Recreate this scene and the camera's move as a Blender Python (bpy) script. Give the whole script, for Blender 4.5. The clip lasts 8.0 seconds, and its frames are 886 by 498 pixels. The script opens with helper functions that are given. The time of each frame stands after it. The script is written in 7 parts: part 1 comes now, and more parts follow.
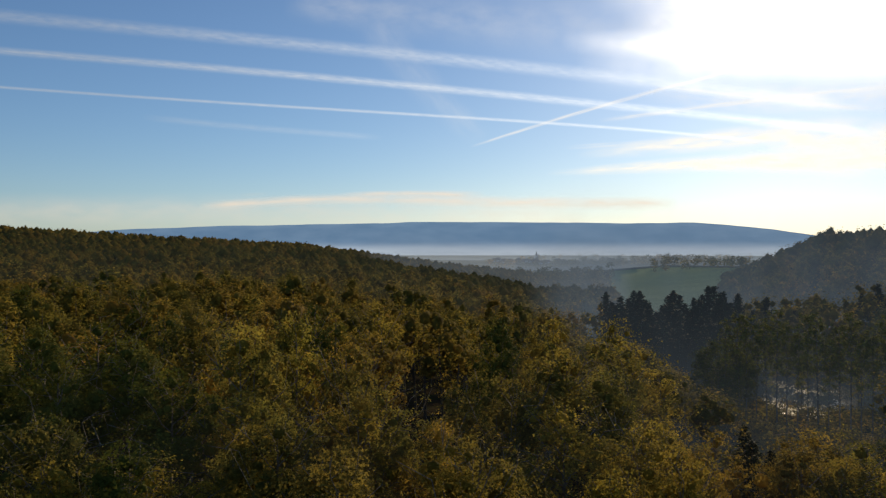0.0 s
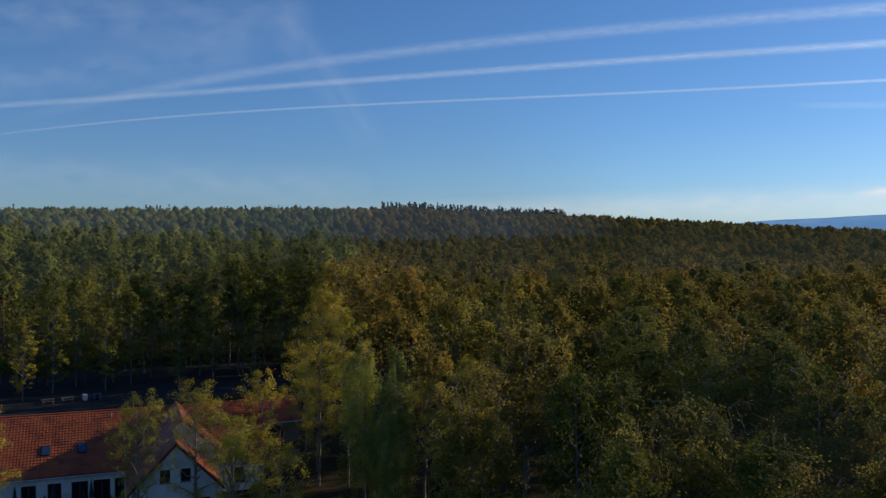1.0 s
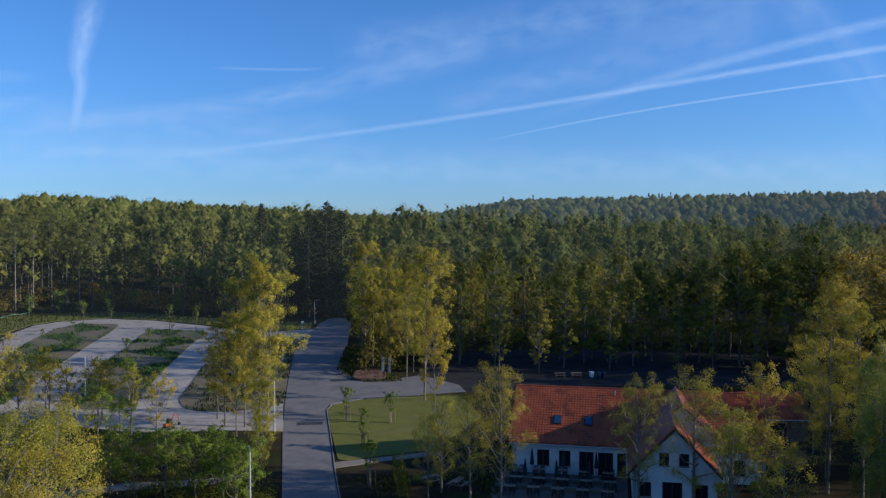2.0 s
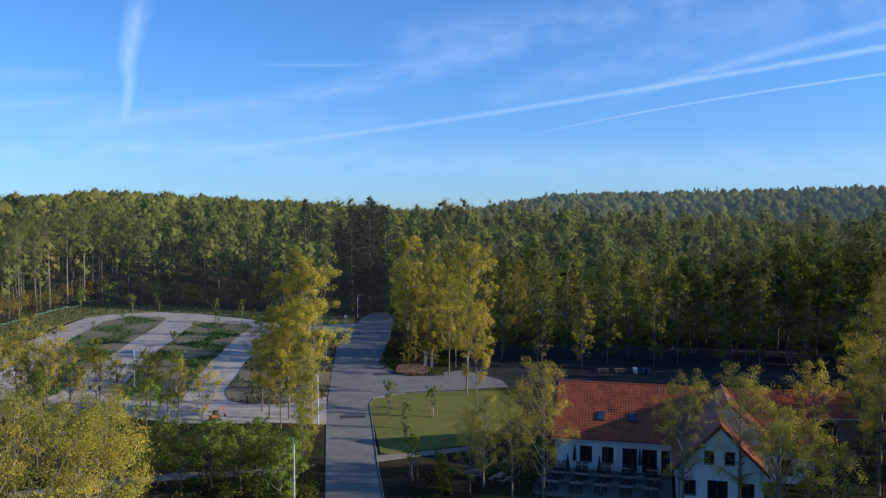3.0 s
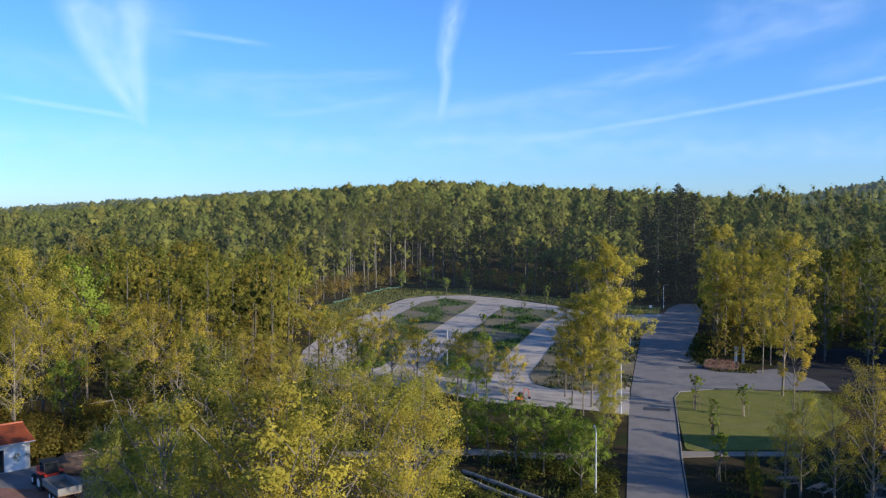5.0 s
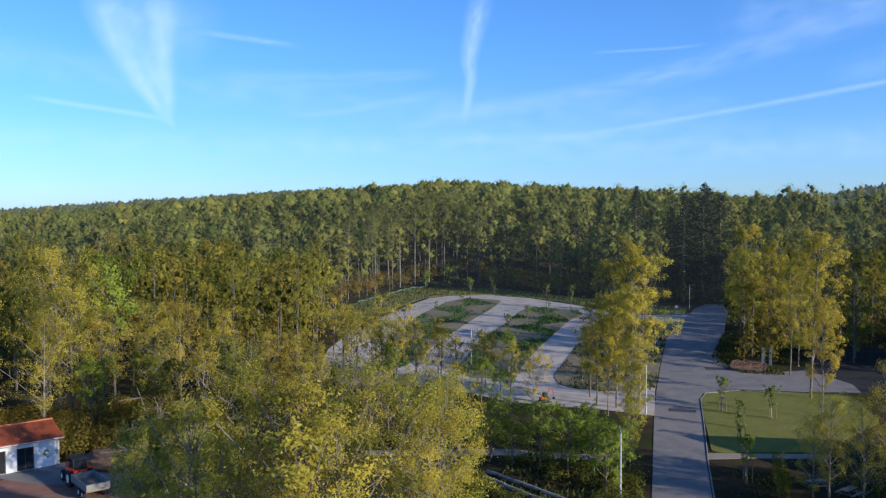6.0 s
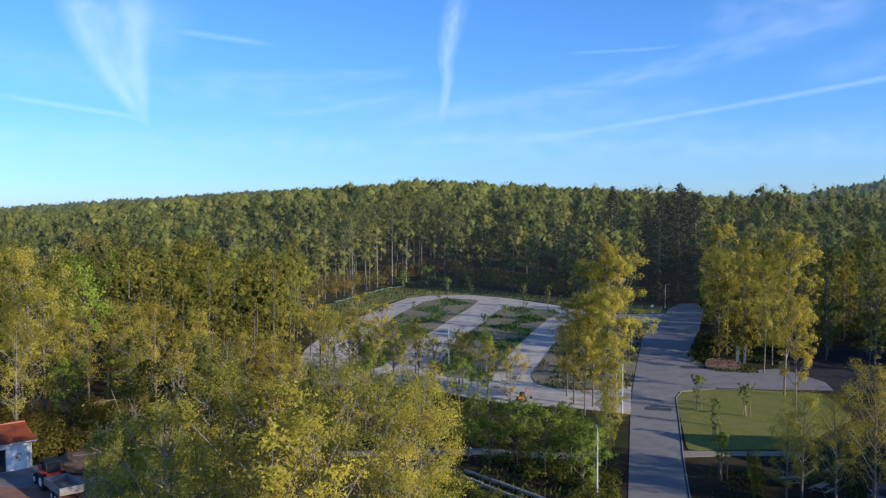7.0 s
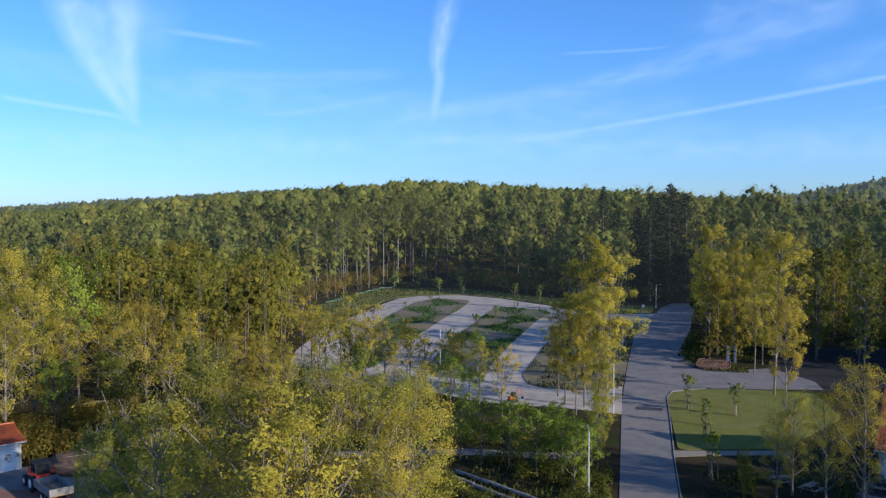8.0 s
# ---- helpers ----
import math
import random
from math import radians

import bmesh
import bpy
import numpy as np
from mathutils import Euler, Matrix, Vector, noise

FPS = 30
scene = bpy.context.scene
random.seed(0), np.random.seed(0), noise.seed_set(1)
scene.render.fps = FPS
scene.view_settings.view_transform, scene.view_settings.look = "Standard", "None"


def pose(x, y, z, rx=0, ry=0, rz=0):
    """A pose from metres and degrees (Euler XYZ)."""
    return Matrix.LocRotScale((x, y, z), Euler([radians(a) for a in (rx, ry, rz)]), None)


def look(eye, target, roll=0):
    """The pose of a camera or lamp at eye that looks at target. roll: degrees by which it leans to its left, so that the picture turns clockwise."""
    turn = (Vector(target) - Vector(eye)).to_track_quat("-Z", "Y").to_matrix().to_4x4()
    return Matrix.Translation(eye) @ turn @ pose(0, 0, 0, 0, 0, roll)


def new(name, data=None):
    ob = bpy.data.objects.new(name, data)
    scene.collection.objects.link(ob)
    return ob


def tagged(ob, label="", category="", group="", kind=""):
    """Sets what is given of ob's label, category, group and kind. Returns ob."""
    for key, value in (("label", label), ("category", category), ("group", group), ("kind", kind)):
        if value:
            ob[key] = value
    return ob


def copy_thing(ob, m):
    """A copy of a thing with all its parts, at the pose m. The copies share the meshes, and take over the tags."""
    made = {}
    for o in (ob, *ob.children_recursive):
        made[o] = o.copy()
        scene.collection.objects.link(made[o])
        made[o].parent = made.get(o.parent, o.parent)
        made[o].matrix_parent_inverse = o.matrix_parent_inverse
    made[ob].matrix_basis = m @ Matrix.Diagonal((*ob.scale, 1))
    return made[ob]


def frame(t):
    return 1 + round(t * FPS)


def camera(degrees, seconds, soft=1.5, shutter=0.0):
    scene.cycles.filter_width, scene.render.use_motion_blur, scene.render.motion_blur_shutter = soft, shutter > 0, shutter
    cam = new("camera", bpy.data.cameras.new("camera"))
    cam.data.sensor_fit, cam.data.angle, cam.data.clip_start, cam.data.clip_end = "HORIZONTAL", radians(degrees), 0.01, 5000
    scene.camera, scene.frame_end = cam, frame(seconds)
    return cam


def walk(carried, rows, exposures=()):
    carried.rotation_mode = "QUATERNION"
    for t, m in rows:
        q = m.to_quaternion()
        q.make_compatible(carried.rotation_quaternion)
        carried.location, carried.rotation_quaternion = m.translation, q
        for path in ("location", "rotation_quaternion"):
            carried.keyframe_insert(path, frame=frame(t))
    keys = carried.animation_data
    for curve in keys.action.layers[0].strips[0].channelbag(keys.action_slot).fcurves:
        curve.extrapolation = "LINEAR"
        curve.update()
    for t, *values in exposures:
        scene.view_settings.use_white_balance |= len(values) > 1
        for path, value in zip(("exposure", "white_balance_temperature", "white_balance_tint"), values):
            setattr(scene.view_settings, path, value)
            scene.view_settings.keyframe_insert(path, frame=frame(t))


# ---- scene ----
EYE = (0.0, 0.0, 26.0)


def aim(turn, tilt):
    """Heading clockwise from +y and tilt below the level, in degrees."""
    return pose(*EYE, 90 - tilt, 0, -turn)


cam = camera(55.2, 8.0, soft=1.25, shutter=0.04)
PATH = [
    (0.0, 90.1, 0.05), (0.5, 69.6, 0.25), (0.8, 56.7, 0.5), (1.0, 48.4, 0.66), (1.5, 29.9, 1.13), (1.8, 19.5, 1.4),
    (2.0, 15.47, 1.50), (2.2, 12.8, 1.65), (2.7, 11.9, 1.8), (3.1, 12.9, 1.87), (3.5, 13.23, 1.94), (4.0, 10.98, 2.16), (4.2, 7.9, 2.3),
    (4.5, 0.0, 2.47), (4.7, -4.47, 2.57), (5.0, -7.8, 2.66), (5.2, -9.04, 2.70), (5.7, -9.5, 2.69), (6.3, -9.1, 2.67), (6.5, -8.67, 2.66),
    (7.0, -7.9, 2.69), (7.5, -7.55, 2.70), (8.0, -7.32, 2.67),
]
walk(cam, [(t, aim(turn, tilt)) for t, turn, tilt in PATH],
     exposures=[(0.0, -0.06, 6900, 10), (0.6, -0.1, 6050, 10), (1.0, 0.1, 5600, 10), (1.5, 0.36, 5100, 10), (2.2, 0.57, 4950, 10), (3.5, 0.92, 5150, 10), (4.2, 0.97, 5150, 10), (5.2, 0.95, 5080, 11), (8.0, 0.91, 5000, 11)])

# ---- sky and sun ----
SUN_AZ, SUN_EL = 112.5, 18.0          # clockwise from +y; height
sky_world = bpy.data.worlds.new("sky")
scene.world = sky_world
sky_world.use_nodes = True
wn, wl = sky_world.node_tree.nodes, sky_world.node_tree.links
wn.clear()
w_out = wn.new("ShaderNodeOutputWorld")
w_bg = wn.new("ShaderNodeBackground")
w_sky = wn.new("ShaderNodeTexSky")
w_sky.sky_type = "NISHITA"
w_sky.sun_disc = False
w_sky.sun_elevation = radians(SUN_EL)
w_sky.sun_rotation = radians(SUN_AZ)
w_sky.air_density, w_sky.dust_density, w_sky.ozone_density = 0.88, 0.24, 5.3
w_bg.inputs["Strength"].default_value = 0.091
wl.new(w_sky.outputs[0], w_bg.inputs["Color"])
wl.new(w_bg.outputs[0], w_out.inputs["Surface"])

sun = new("sun", bpy.data.lights.new("sun", "SUN"))
sun.data.energy, sun.data.angle, sun.data.color = 5.0, radians(0.6), (1.0, 0.79, 0.5)
a, e = radians(SUN_AZ), radians(SUN_EL)
sun.matrix_world = look((0, 0, 200), (-math.sin(a) * math.cos(e), -math.cos(a) * math.cos(e), 200 - math.sin(e)))


# ---- helpers of this scene ----
def smooth(lo, hi, v):
    k = np.clip((np.asarray(v, float) - lo) / (hi - lo), 0, 1)
    return k * k * (3 - 2 * k)


def link_mesh(name, verts, faces, mat, parent=None, label="", smooth_faces=False, normals=None, tone=None):
    """A mesh object from vertex and face arrays (all faces with the same number of corners, or a list).
    normals: a shading normal at each vertex; tone: a number at each vertex that picks its leaf colour."""
    me = bpy.data.meshes.new(name)
    if isinstance(faces, np.ndarray):
        verts = np.asarray(verts, np.float32)
        n, k = faces.shape
        me.vertices.add(len(verts))
        me.vertices.foreach_set("co", verts.ravel())
        me.loops.add(n * k)
        me.loops.foreach_set("vertex_index", faces.astype(np.int32).ravel())
        me.polygons.add(n)
        me.polygons.foreach_set("loop_start", np.arange(0, n * k, k, dtype=np.int32))
        me.update(calc_edges=True)
    else:
        me.from_pydata([tuple(v) for v in verts], [], faces)
    if smooth_faces:
        me.polygons.foreach_set("use_smooth", np.ones(len(me.polygons), bool))
    if normals is not None:
        me.attributes.new("custom_normal", "FLOAT_VECTOR", "POINT").data.foreach_set("vector", np.asarray(normals, np.float32).ravel())
        me.update()
    if tone is not None:
        me.attributes.new("tone", "FLOAT", "POINT").data.foreach_set("value", np.asarray(tone, np.float32))
    if mat:
        me.materials.append(mat)
    ob = new(name, me)
    ob.parent = parent
    if label:
        tagged(ob, label)
    return ob


def part(name, bm, mat, parent, label=""):
    me = bpy.data.meshes.new(name)
    bm.to_mesh(me)
    bm.free()
    if mat:
        me.materials.append(mat)
    ob = new(name, me)
    ob.parent = parent
    if label:
        tagged(ob, label)
    return ob


def add_box(bm, lo, hi, bevel=0.0):
    """An axis-aligned box between two corners, with bevelled edges."""
    size = [h - l for l, h in zip(lo, hi)]
    mid = [(h + l) / 2 for l, h in zip(lo, hi)]
    made = bmesh.ops.create_cube(bm, size=1.0, matrix=Matrix.Translation(mid) @ Matrix.Diagonal((*size, 1)))
    if bevel:
        edges = list({ed for v in made["verts"] for ed in v.link_edges})
        bmesh.ops.bevel(bm, geom=edges, offset=bevel, segments=1, affect="EDGES")
    return bm


def box(lo, hi, bevel=0.0):
    return add_box(bmesh.new(), lo, hi, bevel)


def add_tube(bm, points, radii, sides=8, cap=True):
    """A tube along points with a radius at each."""
    rings = []
    for i, p in enumerate(points):
        p = Vector(p)
        d = Vector(points[min(i + 1, len(points) - 1)]) - Vector(points[max(i - 1, 0)])
        q = d.to_track_quat("Z", "Y")
        rings.append([bm.verts.new(p + q @ Vector((math.cos(2 * math.pi * s / sides) * radii[i], math.sin(2 * math.pi * s / sides) * radii[i], 0))) for s in range(sides)])
    for r0, r1 in zip(rings, rings[1:]):
        for s in range(sides):
            bm.faces.new((r0[s], r0[(s + 1) % sides], r1[(s + 1) % sides], r1[s]))
    if cap:
        bm.faces.new(list(reversed(rings[0])))
        bm.faces.new(rings[-1])
    return bm


def tube(points, radii, sides=8):
    return add_tube(bmesh.new(), points, radii, sides)


def slab(outline, z0, z1, bevel=0.0):
    """A plate over a plan outline (list of xy)."""
    bm = bmesh.new()
    base = [bm.verts.new((x, y, z0)) for x, y in outline]
    face = bm.faces.new(base)
    if face.normal.z > 0:
        face.normal_flip()
    top = bmesh.ops.extrude_face_region(bm, geom=[face])
    moved = [v for v in top["geom"] if isinstance(v, bmesh.types.BMVert)]
    bmesh.ops.translate(bm, verts=moved, vec=(0, 0, z1 - z0))
    bmesh.ops.recalc_face_normals(bm, faces=bm.faces)
    if bevel:
        bmesh.ops.bevel(bm, geom=[ed for ed in bm.edges if all(v.co.z > z1 - 1e-4 for v in ed.verts)], offset=bevel, segments=1, affect="EDGES")
    return bm


def thing(name, label, category, group="", at=(0, 0, 0), turn=0.0, kind=""):
    ob = new(name)
    ob.empty_display_size = 0.3
    ob.matrix_basis = pose(*at, 0, 0, turn)
    return tagged(ob, label, category, group, kind)


def rounded(points, radius, steps=4):
    """A plan outline with its corners rounded."""
    out = []
    n = len(points)
    for i in range(n):
        p, a0, b0 = Vector(points[i]), Vector(points[i - 1]), Vector(points[(i + 1) % n])
        u, v = (a0 - p), (b0 - p)
        r = min(radius, u.length * 0.45, v.length * 0.45)
        s, f = p + u.normalized() * r, p + v.normalized() * r
        for k in range(steps + 1):
            t = k / steps
            out.append(tuple((1 - t) ** 2 * s + 2 * t * (1 - t) * p + t * t * f))
    return out


# ---- materials ----
def material(name):
    m = bpy.data.materials.new(name)
    m.use_nodes = True
    nt = m.node_tree
    return m, nt.nodes, nt.links, nt.nodes["Principled BSDF"]


def ramp(nodes, stops):
    r = nodes.new("ShaderNodeValToRGB")
    while len(r.color_ramp.elements) < len(stops):
        r.color_ramp.elements.new(0.5)
    for el, (pos, col) in zip(r.color_ramp.elements, stops):
        el.position, el.color = pos, (*col, 1)
    return r


def noise_tex(nodes, links, scale, detail=4.0, coords="Object", rough=0.55):
    tc = nodes.new("ShaderNodeTexCoord")
    nz = nodes.new("ShaderNodeTexNoise")
    nz.inputs["Scale"].default_value, nz.inputs["Detail"].default_value, nz.inputs["Roughness"].default_value = scale, detail, rough
    links.new(tc.outputs[coords], nz.inputs["Vector"])
    return nz


def mix_colour(nodes, links, fac, a_, b_, blend="MIX"):
    mx = nodes.new("ShaderNodeMix")
    mx.data_type, mx.blend_type = "RGBA", blend
    for sock, val in ((mx.inputs[0], fac), (mx.inputs[6], a_), (mx.inputs[7], b_)):
        if isinstance(val, bpy.types.NodeSocket):
            links.new(val, sock)
        elif isinstance(val, (int, float)):
            sock.default_value = val
        else:
            sock.default_value = (*val, 1)
    return mx.outputs[2]


def surface(name, dark, light, scale, fine=0.0, rough=0.8, bump=0.2, metal=0.0, stains=None, stain_scale=0.3, spec=0.3):
    """Two-scale mottled surface: broad blotches between two colours, fine grain and relief."""
    m, nodes, links, bsdf = material(name)
    nz = noise_tex(nodes, links, scale, 5)
    col = ramp(nodes, [(0.3, dark), (0.7, light)])
    links.new(nz.outputs["Fac"], col.inputs[0])
    out = col.outputs[0]
    gz = noise_tex(nodes, links, fine or scale * 9, 3)
    gr = ramp(nodes, [(0.3, (0.78, 0.78, 0.78)), (0.7, (1.15, 1.15, 1.15))])
    links.new(gz.outputs["Fac"], gr.inputs[0])
    out = mix_colour(nodes, links, 1.0, out, gr.outputs[0], "MULTIPLY")
    if stains:
        sz = noise_tex(nodes, links, stain_scale, 6, rough=0.65)
        sr = ramp(nodes, [(0.52, (0, 0, 0)), (0.68, (1, 1, 1))])
        links.new(sz.outputs["Fac"], sr.inputs[0])
        out = mix_colour(nodes, links, sr.outputs[0], out, stains)
    links.new(out, bsdf.inputs["Base Color"])
    bsdf.inputs["Roughness"].default_value, bsdf.inputs["Metallic"].default_value = rough, metal
    bsdf.inputs["Specular IOR Level"].default_value = spec
    if bump:
        bp = nodes.new("ShaderNodeBump")
        bp.inputs["Strength"].default_value, bp.inputs["Distance"].default_value = bump, 0.02
        links.new(gz.outputs["Fac"], bp.inputs["Height"])
        links.new(bp.outputs[0], bsdf.inputs["Normal"])
    return m


def leaf_material(name, tones, per_object=True, through_light=0.2):
    """Leaves: tone by tree, shade by leaf, with light passing through."""
    m, nodes, links, bsdf = material(name)
    out_node = nodes["Material Output"]
    pick = ramp(nodes, [(i / max(1, len(tones) - 1), t) for i, t in enumerate(tones)])
    if per_object:
        info = nodes.new("ShaderNodeObjectInfo")
        links.new(info.outputs["Random"], pick.inputs[0])
    else:
        own = nodes.new("ShaderNodeAttribute")
        own.attribute_name = "tone"
        links.new(own.outputs["Fac"], pick.inputs[0])
    geo = nodes.new("ShaderNodeNewGeometry")
    var = ramp(nodes, [(0.0, (0.74, 0.77, 0.75)), (0.6, (1.02, 1.02, 1.0)), (1.0, (1.17, 1.15, 1.08))])
    links.new(geo.outputs["Random Per Island"], var.inputs[0])
    col = mix_colour(nodes, links, 1.0, pick.outputs[0], var.outputs[0], "MULTIPLY")
    nz = noise_tex(nodes, links, 0.35, 2)
    br = ramp(nodes, [(0.35, (0.8, 0.85, 0.8)), (0.65, (1.2, 1.15, 1.05))])
    links.new(nz.outputs["Fac"], br.inputs[0])
    col = mix_colour(nodes, links, 1.0, col, br.outputs[0], "MULTIPLY")
    links.new(col, bsdf.inputs["Base Color"])
    bsdf.inputs["Roughness"].default_value = 0.8
    bsdf.inputs["Specular IOR Level"].default_value = 0.06
    tr = nodes.new("ShaderNodeBsdfTranslucent")
    links.new(col, tr.inputs["Color"])
    mx = nodes.new("ShaderNodeMixShader")
    mx.inputs[0].default_value = through_light
    links.new(bsdf.outputs[0], mx.inputs[1])
    links.new(tr.outputs[0], mx.inputs[2])
    links.new(mx.outputs[0], out_node.inputs["Surface"])
    return m


M_OAK = leaf_material("oak_leaves", [(0.434, 0.364, 0.049), (0.475, 0.374, 0.048), (0.369, 0.342, 0.049), (0.475, 0.364, 0.051), (0.406, 0.355, 0.051)], through_light=0.42)
M_BEECH = leaf_material("beech_leaves", [(0.390, 0.275, 0.051), (0.172, 0.154, 0.041), (0.434, 0.289, 0.057), (0.255, 0.222, 0.048), (0.451, 0.336, 0.057), (0.237, 0.189, 0.044), (0.359, 0.235, 0.056)], through_light=0.58)
M_GREEN = leaf_material("green_leaves", [(0.123, 0.130, 0.026), (0.162, 0.161, 0.029), (0.108, 0.115, 0.024)], through_light=0.34)
M_MAPLE = leaf_material("maple_leaves", [(0.195, 0.256, 0.034), (0.245, 0.289, 0.037), (0.175, 0.227, 0.031)], through_light=0.32)
M_BIRCH = leaf_material("birch_leaves", [(0.322, 0.335, 0.077), (0.358, 0.345, 0.074), (0.292, 0.316, 0.077)], through_light=0.34)
M_ASPEN = leaf_material("aspen_leaves", [(0.197, 0.204, 0.037), (0.251, 0.233, 0.039), (0.151, 0.163, 0.033), (0.288, 0.249, 0.039)], through_light=0.25)
M_SPRUCE = leaf_material("spruce_needles", [(0.036, 0.046, 0.022), (0.052, 0.056, 0.025)], through_light=0.08)
M_WOODS = leaf_material("woodland_leaves", [(0.182, 0.163, 0.038), (0.371, 0.247, 0.048), (0.288, 0.238, 0.048), (0.220, 0.180, 0.040), (0.342, 0.250, 0.046), (0.175, 0.156, 0.037), (0.378, 0.238, 0.048), (0.251, 0.211, 0.042)], per_object=False, through_light=0.58)
M_WESTWOODS = leaf_material("birchwood_leaves", [(0.148, 0.148, 0.030), (0.292, 0.230, 0.036), (0.243, 0.244, 0.041), (0.223, 0.205, 0.032), (0.164, 0.168, 0.031), (0.309, 0.230, 0.036), (0.203, 0.194, 0.033)], per_object=False, through_light=0.5)
M_SLOPEWOODS = leaf_material("slope_wood_leaves", [(0.165, 0.192, 0.050), (0.259, 0.246, 0.058), (0.209, 0.232, 0.058), (0.270, 0.243, 0.058), (0.182, 0.205, 0.053), (0.226, 0.240, 0.058)], per_object=False, through_light=0.5)
M_HIGHBIRCH = leaf_material("high_birch_leaves", [(0.21, 0.21, 0.045), (0.18, 0.19, 0.042), (0.225, 0.215, 0.045)], through_light=0.4)
M_BARK = surface("bark", (0.14, 0.115, 0.085), (0.29, 0.245, 0.195), 3.0, rough=0.9, bump=0.5)
M_BIRCHBARK = surface("birch_bark", (0.15, 0.14, 0.12), (0.28, 0.26, 0.23), 2.0, rough=0.75, stains=(0.06, 0.055, 0.05), stain_scale=4.0)
M_ASPHALT = surface("asphalt", (0.185, 0.165, 0.15), (0.25, 0.222, 0.2), 0.35, fine=14, rough=0.85, stains=(0.13, 0.125, 0.12), stain_scale=0.22)
# darker than the road's asphalt: tree shade is put into this colour
M_YARD = surface("shaded_yard_asphalt", (0.04, 0.038, 0.036), (0.068, 0.065, 0.062), 0.3, fine=12, rough=0.85, stains=(0.05, 0.048, 0.046), spec=0.0)
M_PAVING = surface("light_paving", (0.4, 0.34, 0.28), (0.5, 0.43, 0.36), 0.4, fine=10, rough=0.9, stains=(0.2, 0.18, 0.155), stain_scale=0.25)
M_GRAVEL = surface("path_gravel", (0.24, 0.195, 0.145), (0.33, 0.27, 0.205), 0.6, fine=9, rough=0.95, stains=(0.15, 0.125, 0.08), stain_scale=0.5)
M_KERB = surface("kerb_concrete", (0.2, 0.19, 0.18), (0.28, 0.265, 0.25), 1.5, rough=0.85)
M_FLOOR = surface("forest_floor", (0.035, 0.03, 0.018), (0.07, 0.055, 0.03), 0.25, fine=4, rough=0.95, stains=(0.035, 0.055, 0.015), stain_scale=0.12, bump=0.6, spec=0.0)
M_LAWN = surface("lawn", (0.145, 0.15, 0.02), (0.2, 0.19, 0.028), 0.5, fine=8, rough=0.9, stains=(0.2, 0.17, 0.05), stain_scale=0.3, bump=0.6)
M_BANK = surface("bank_grass", (0.19, 0.19, 0.03), (0.26, 0.24, 0.045), 0.3, fine=6, rough=0.95, stains=(0.12, 0.15, 0.03), stain_scale=0.08, bump=0.6)
M_BED = surface("planted_bed", (0.15, 0.12, 0.068), (0.235, 0.19, 0.11), 0.35, fine=6, rough=0.95, stains=(0.07, 0.11, 0.025), stain_scale=0.1, bump=0.6)
M_MEADOW = surface("meadow", (0.36, 0.42, 0.16), (0.44, 0.49, 0.19), 0.02, fine=0.3, rough=1.0, spec=0.0)
M_FIELD = surface("far_field", (0.16, 0.18, 0.13), (0.24, 0.25, 0.18), 0.004, fine=0.02, rough=1.0, spec=0.0, bump=0)
M_WATER, nodes, links, bsdf = material("pond_water")
bsdf.inputs["Base Color"].default_value = (0.015, 0.02, 0.018, 1)
bsdf.inputs["Roughness"].default_value = 0.1
bsdf.inputs["IOR"].default_value = 1.33
wz = noise_tex(nodes, links, 1.2, 3)
wb = nodes.new("ShaderNodeBump")
wb.inputs["Strength"].default_value, wb.inputs["Distance"].default_value = 0.5, 0.06
links.new(wz.outputs["Fac"], wb.inputs["Height"])
links.new(wb.outputs[0], bsdf.inputs["Normal"])

# ---- ground ----
G_AZ = [-180, -38, -20, -10, 5, 14, 20, 45, 56, 81, 90, 97, 105, 109, 114, 135, 180]
G_RINGS = [0, 130, 282, 335, 450, 900, 1300, 2600, 4900]
G_Z = [
    [0] * 17,
    [0, 0, 0, 0, 0, 0, 0, 0, 0, 0, -1, -3, -4, -5, -5, -5, 0],
    [2, 0, 0, 0, 0, 0, 0, 0, 3, 2, -5, -11, -13, -9, -3, 4, 2],
    [3, 2, 6, 13, 12, 11, 9, 4, 4, 4, -3.5, -12, -15, -8, 5, 9, 3],
    [5, 4, 17, 24.5, 18, 10, 4, 3, 7, 6.5, -5, -17, -19, -6, 17, 22, 5],
    [10, 8, 28, 30, 23, 21, 39, 44, 36, 14, -6, -18, -14, -6, 16, 22, 10],
    [10, 4, 20, 24, 15, 10, 28, 38, 32, 12, -8, -16, 0, -2, 10, 15, 10],
    [-8] * 17,
    [-8] * 17,
]
POND = (180.0, -79.0)


def ground_z(x, y):
    x, y = np.asarray(x, float), np.asarray(y, float)
    d, az = np.hypot(x, y), np.degrees(np.arctan2(x, y))
    rows = np.array([np.interp(az, G_AZ, r) for r in G_Z])
    k = np.clip(np.searchsorted(G_RINGS, d) - 1, 0, len(G_RINGS) - 2)
    ring = np.array(G_RINGS, float)
    f = np.clip((d - ring[k]) / (ring[k + 1] - ring[k]), 0, 1)
    f = 0.35 * f + 0.65 * f * f * (3 - 2 * f)
    lo = np.take_along_axis(rows, k[None], 0)[0] if rows.ndim > 1 else rows[k]
    hi = np.take_along_axis(rows, k[None] + 1, 0)[0] if rows.ndim > 1 else rows[k + 1]
    z = lo * (1 - f) + hi * f
    bowl = 1 - smooth(16, 36, np.hypot((x - POND[0]) / 1.3, y - POND[1]))
    return z * (1 - bowl) - 7.0 * bowl


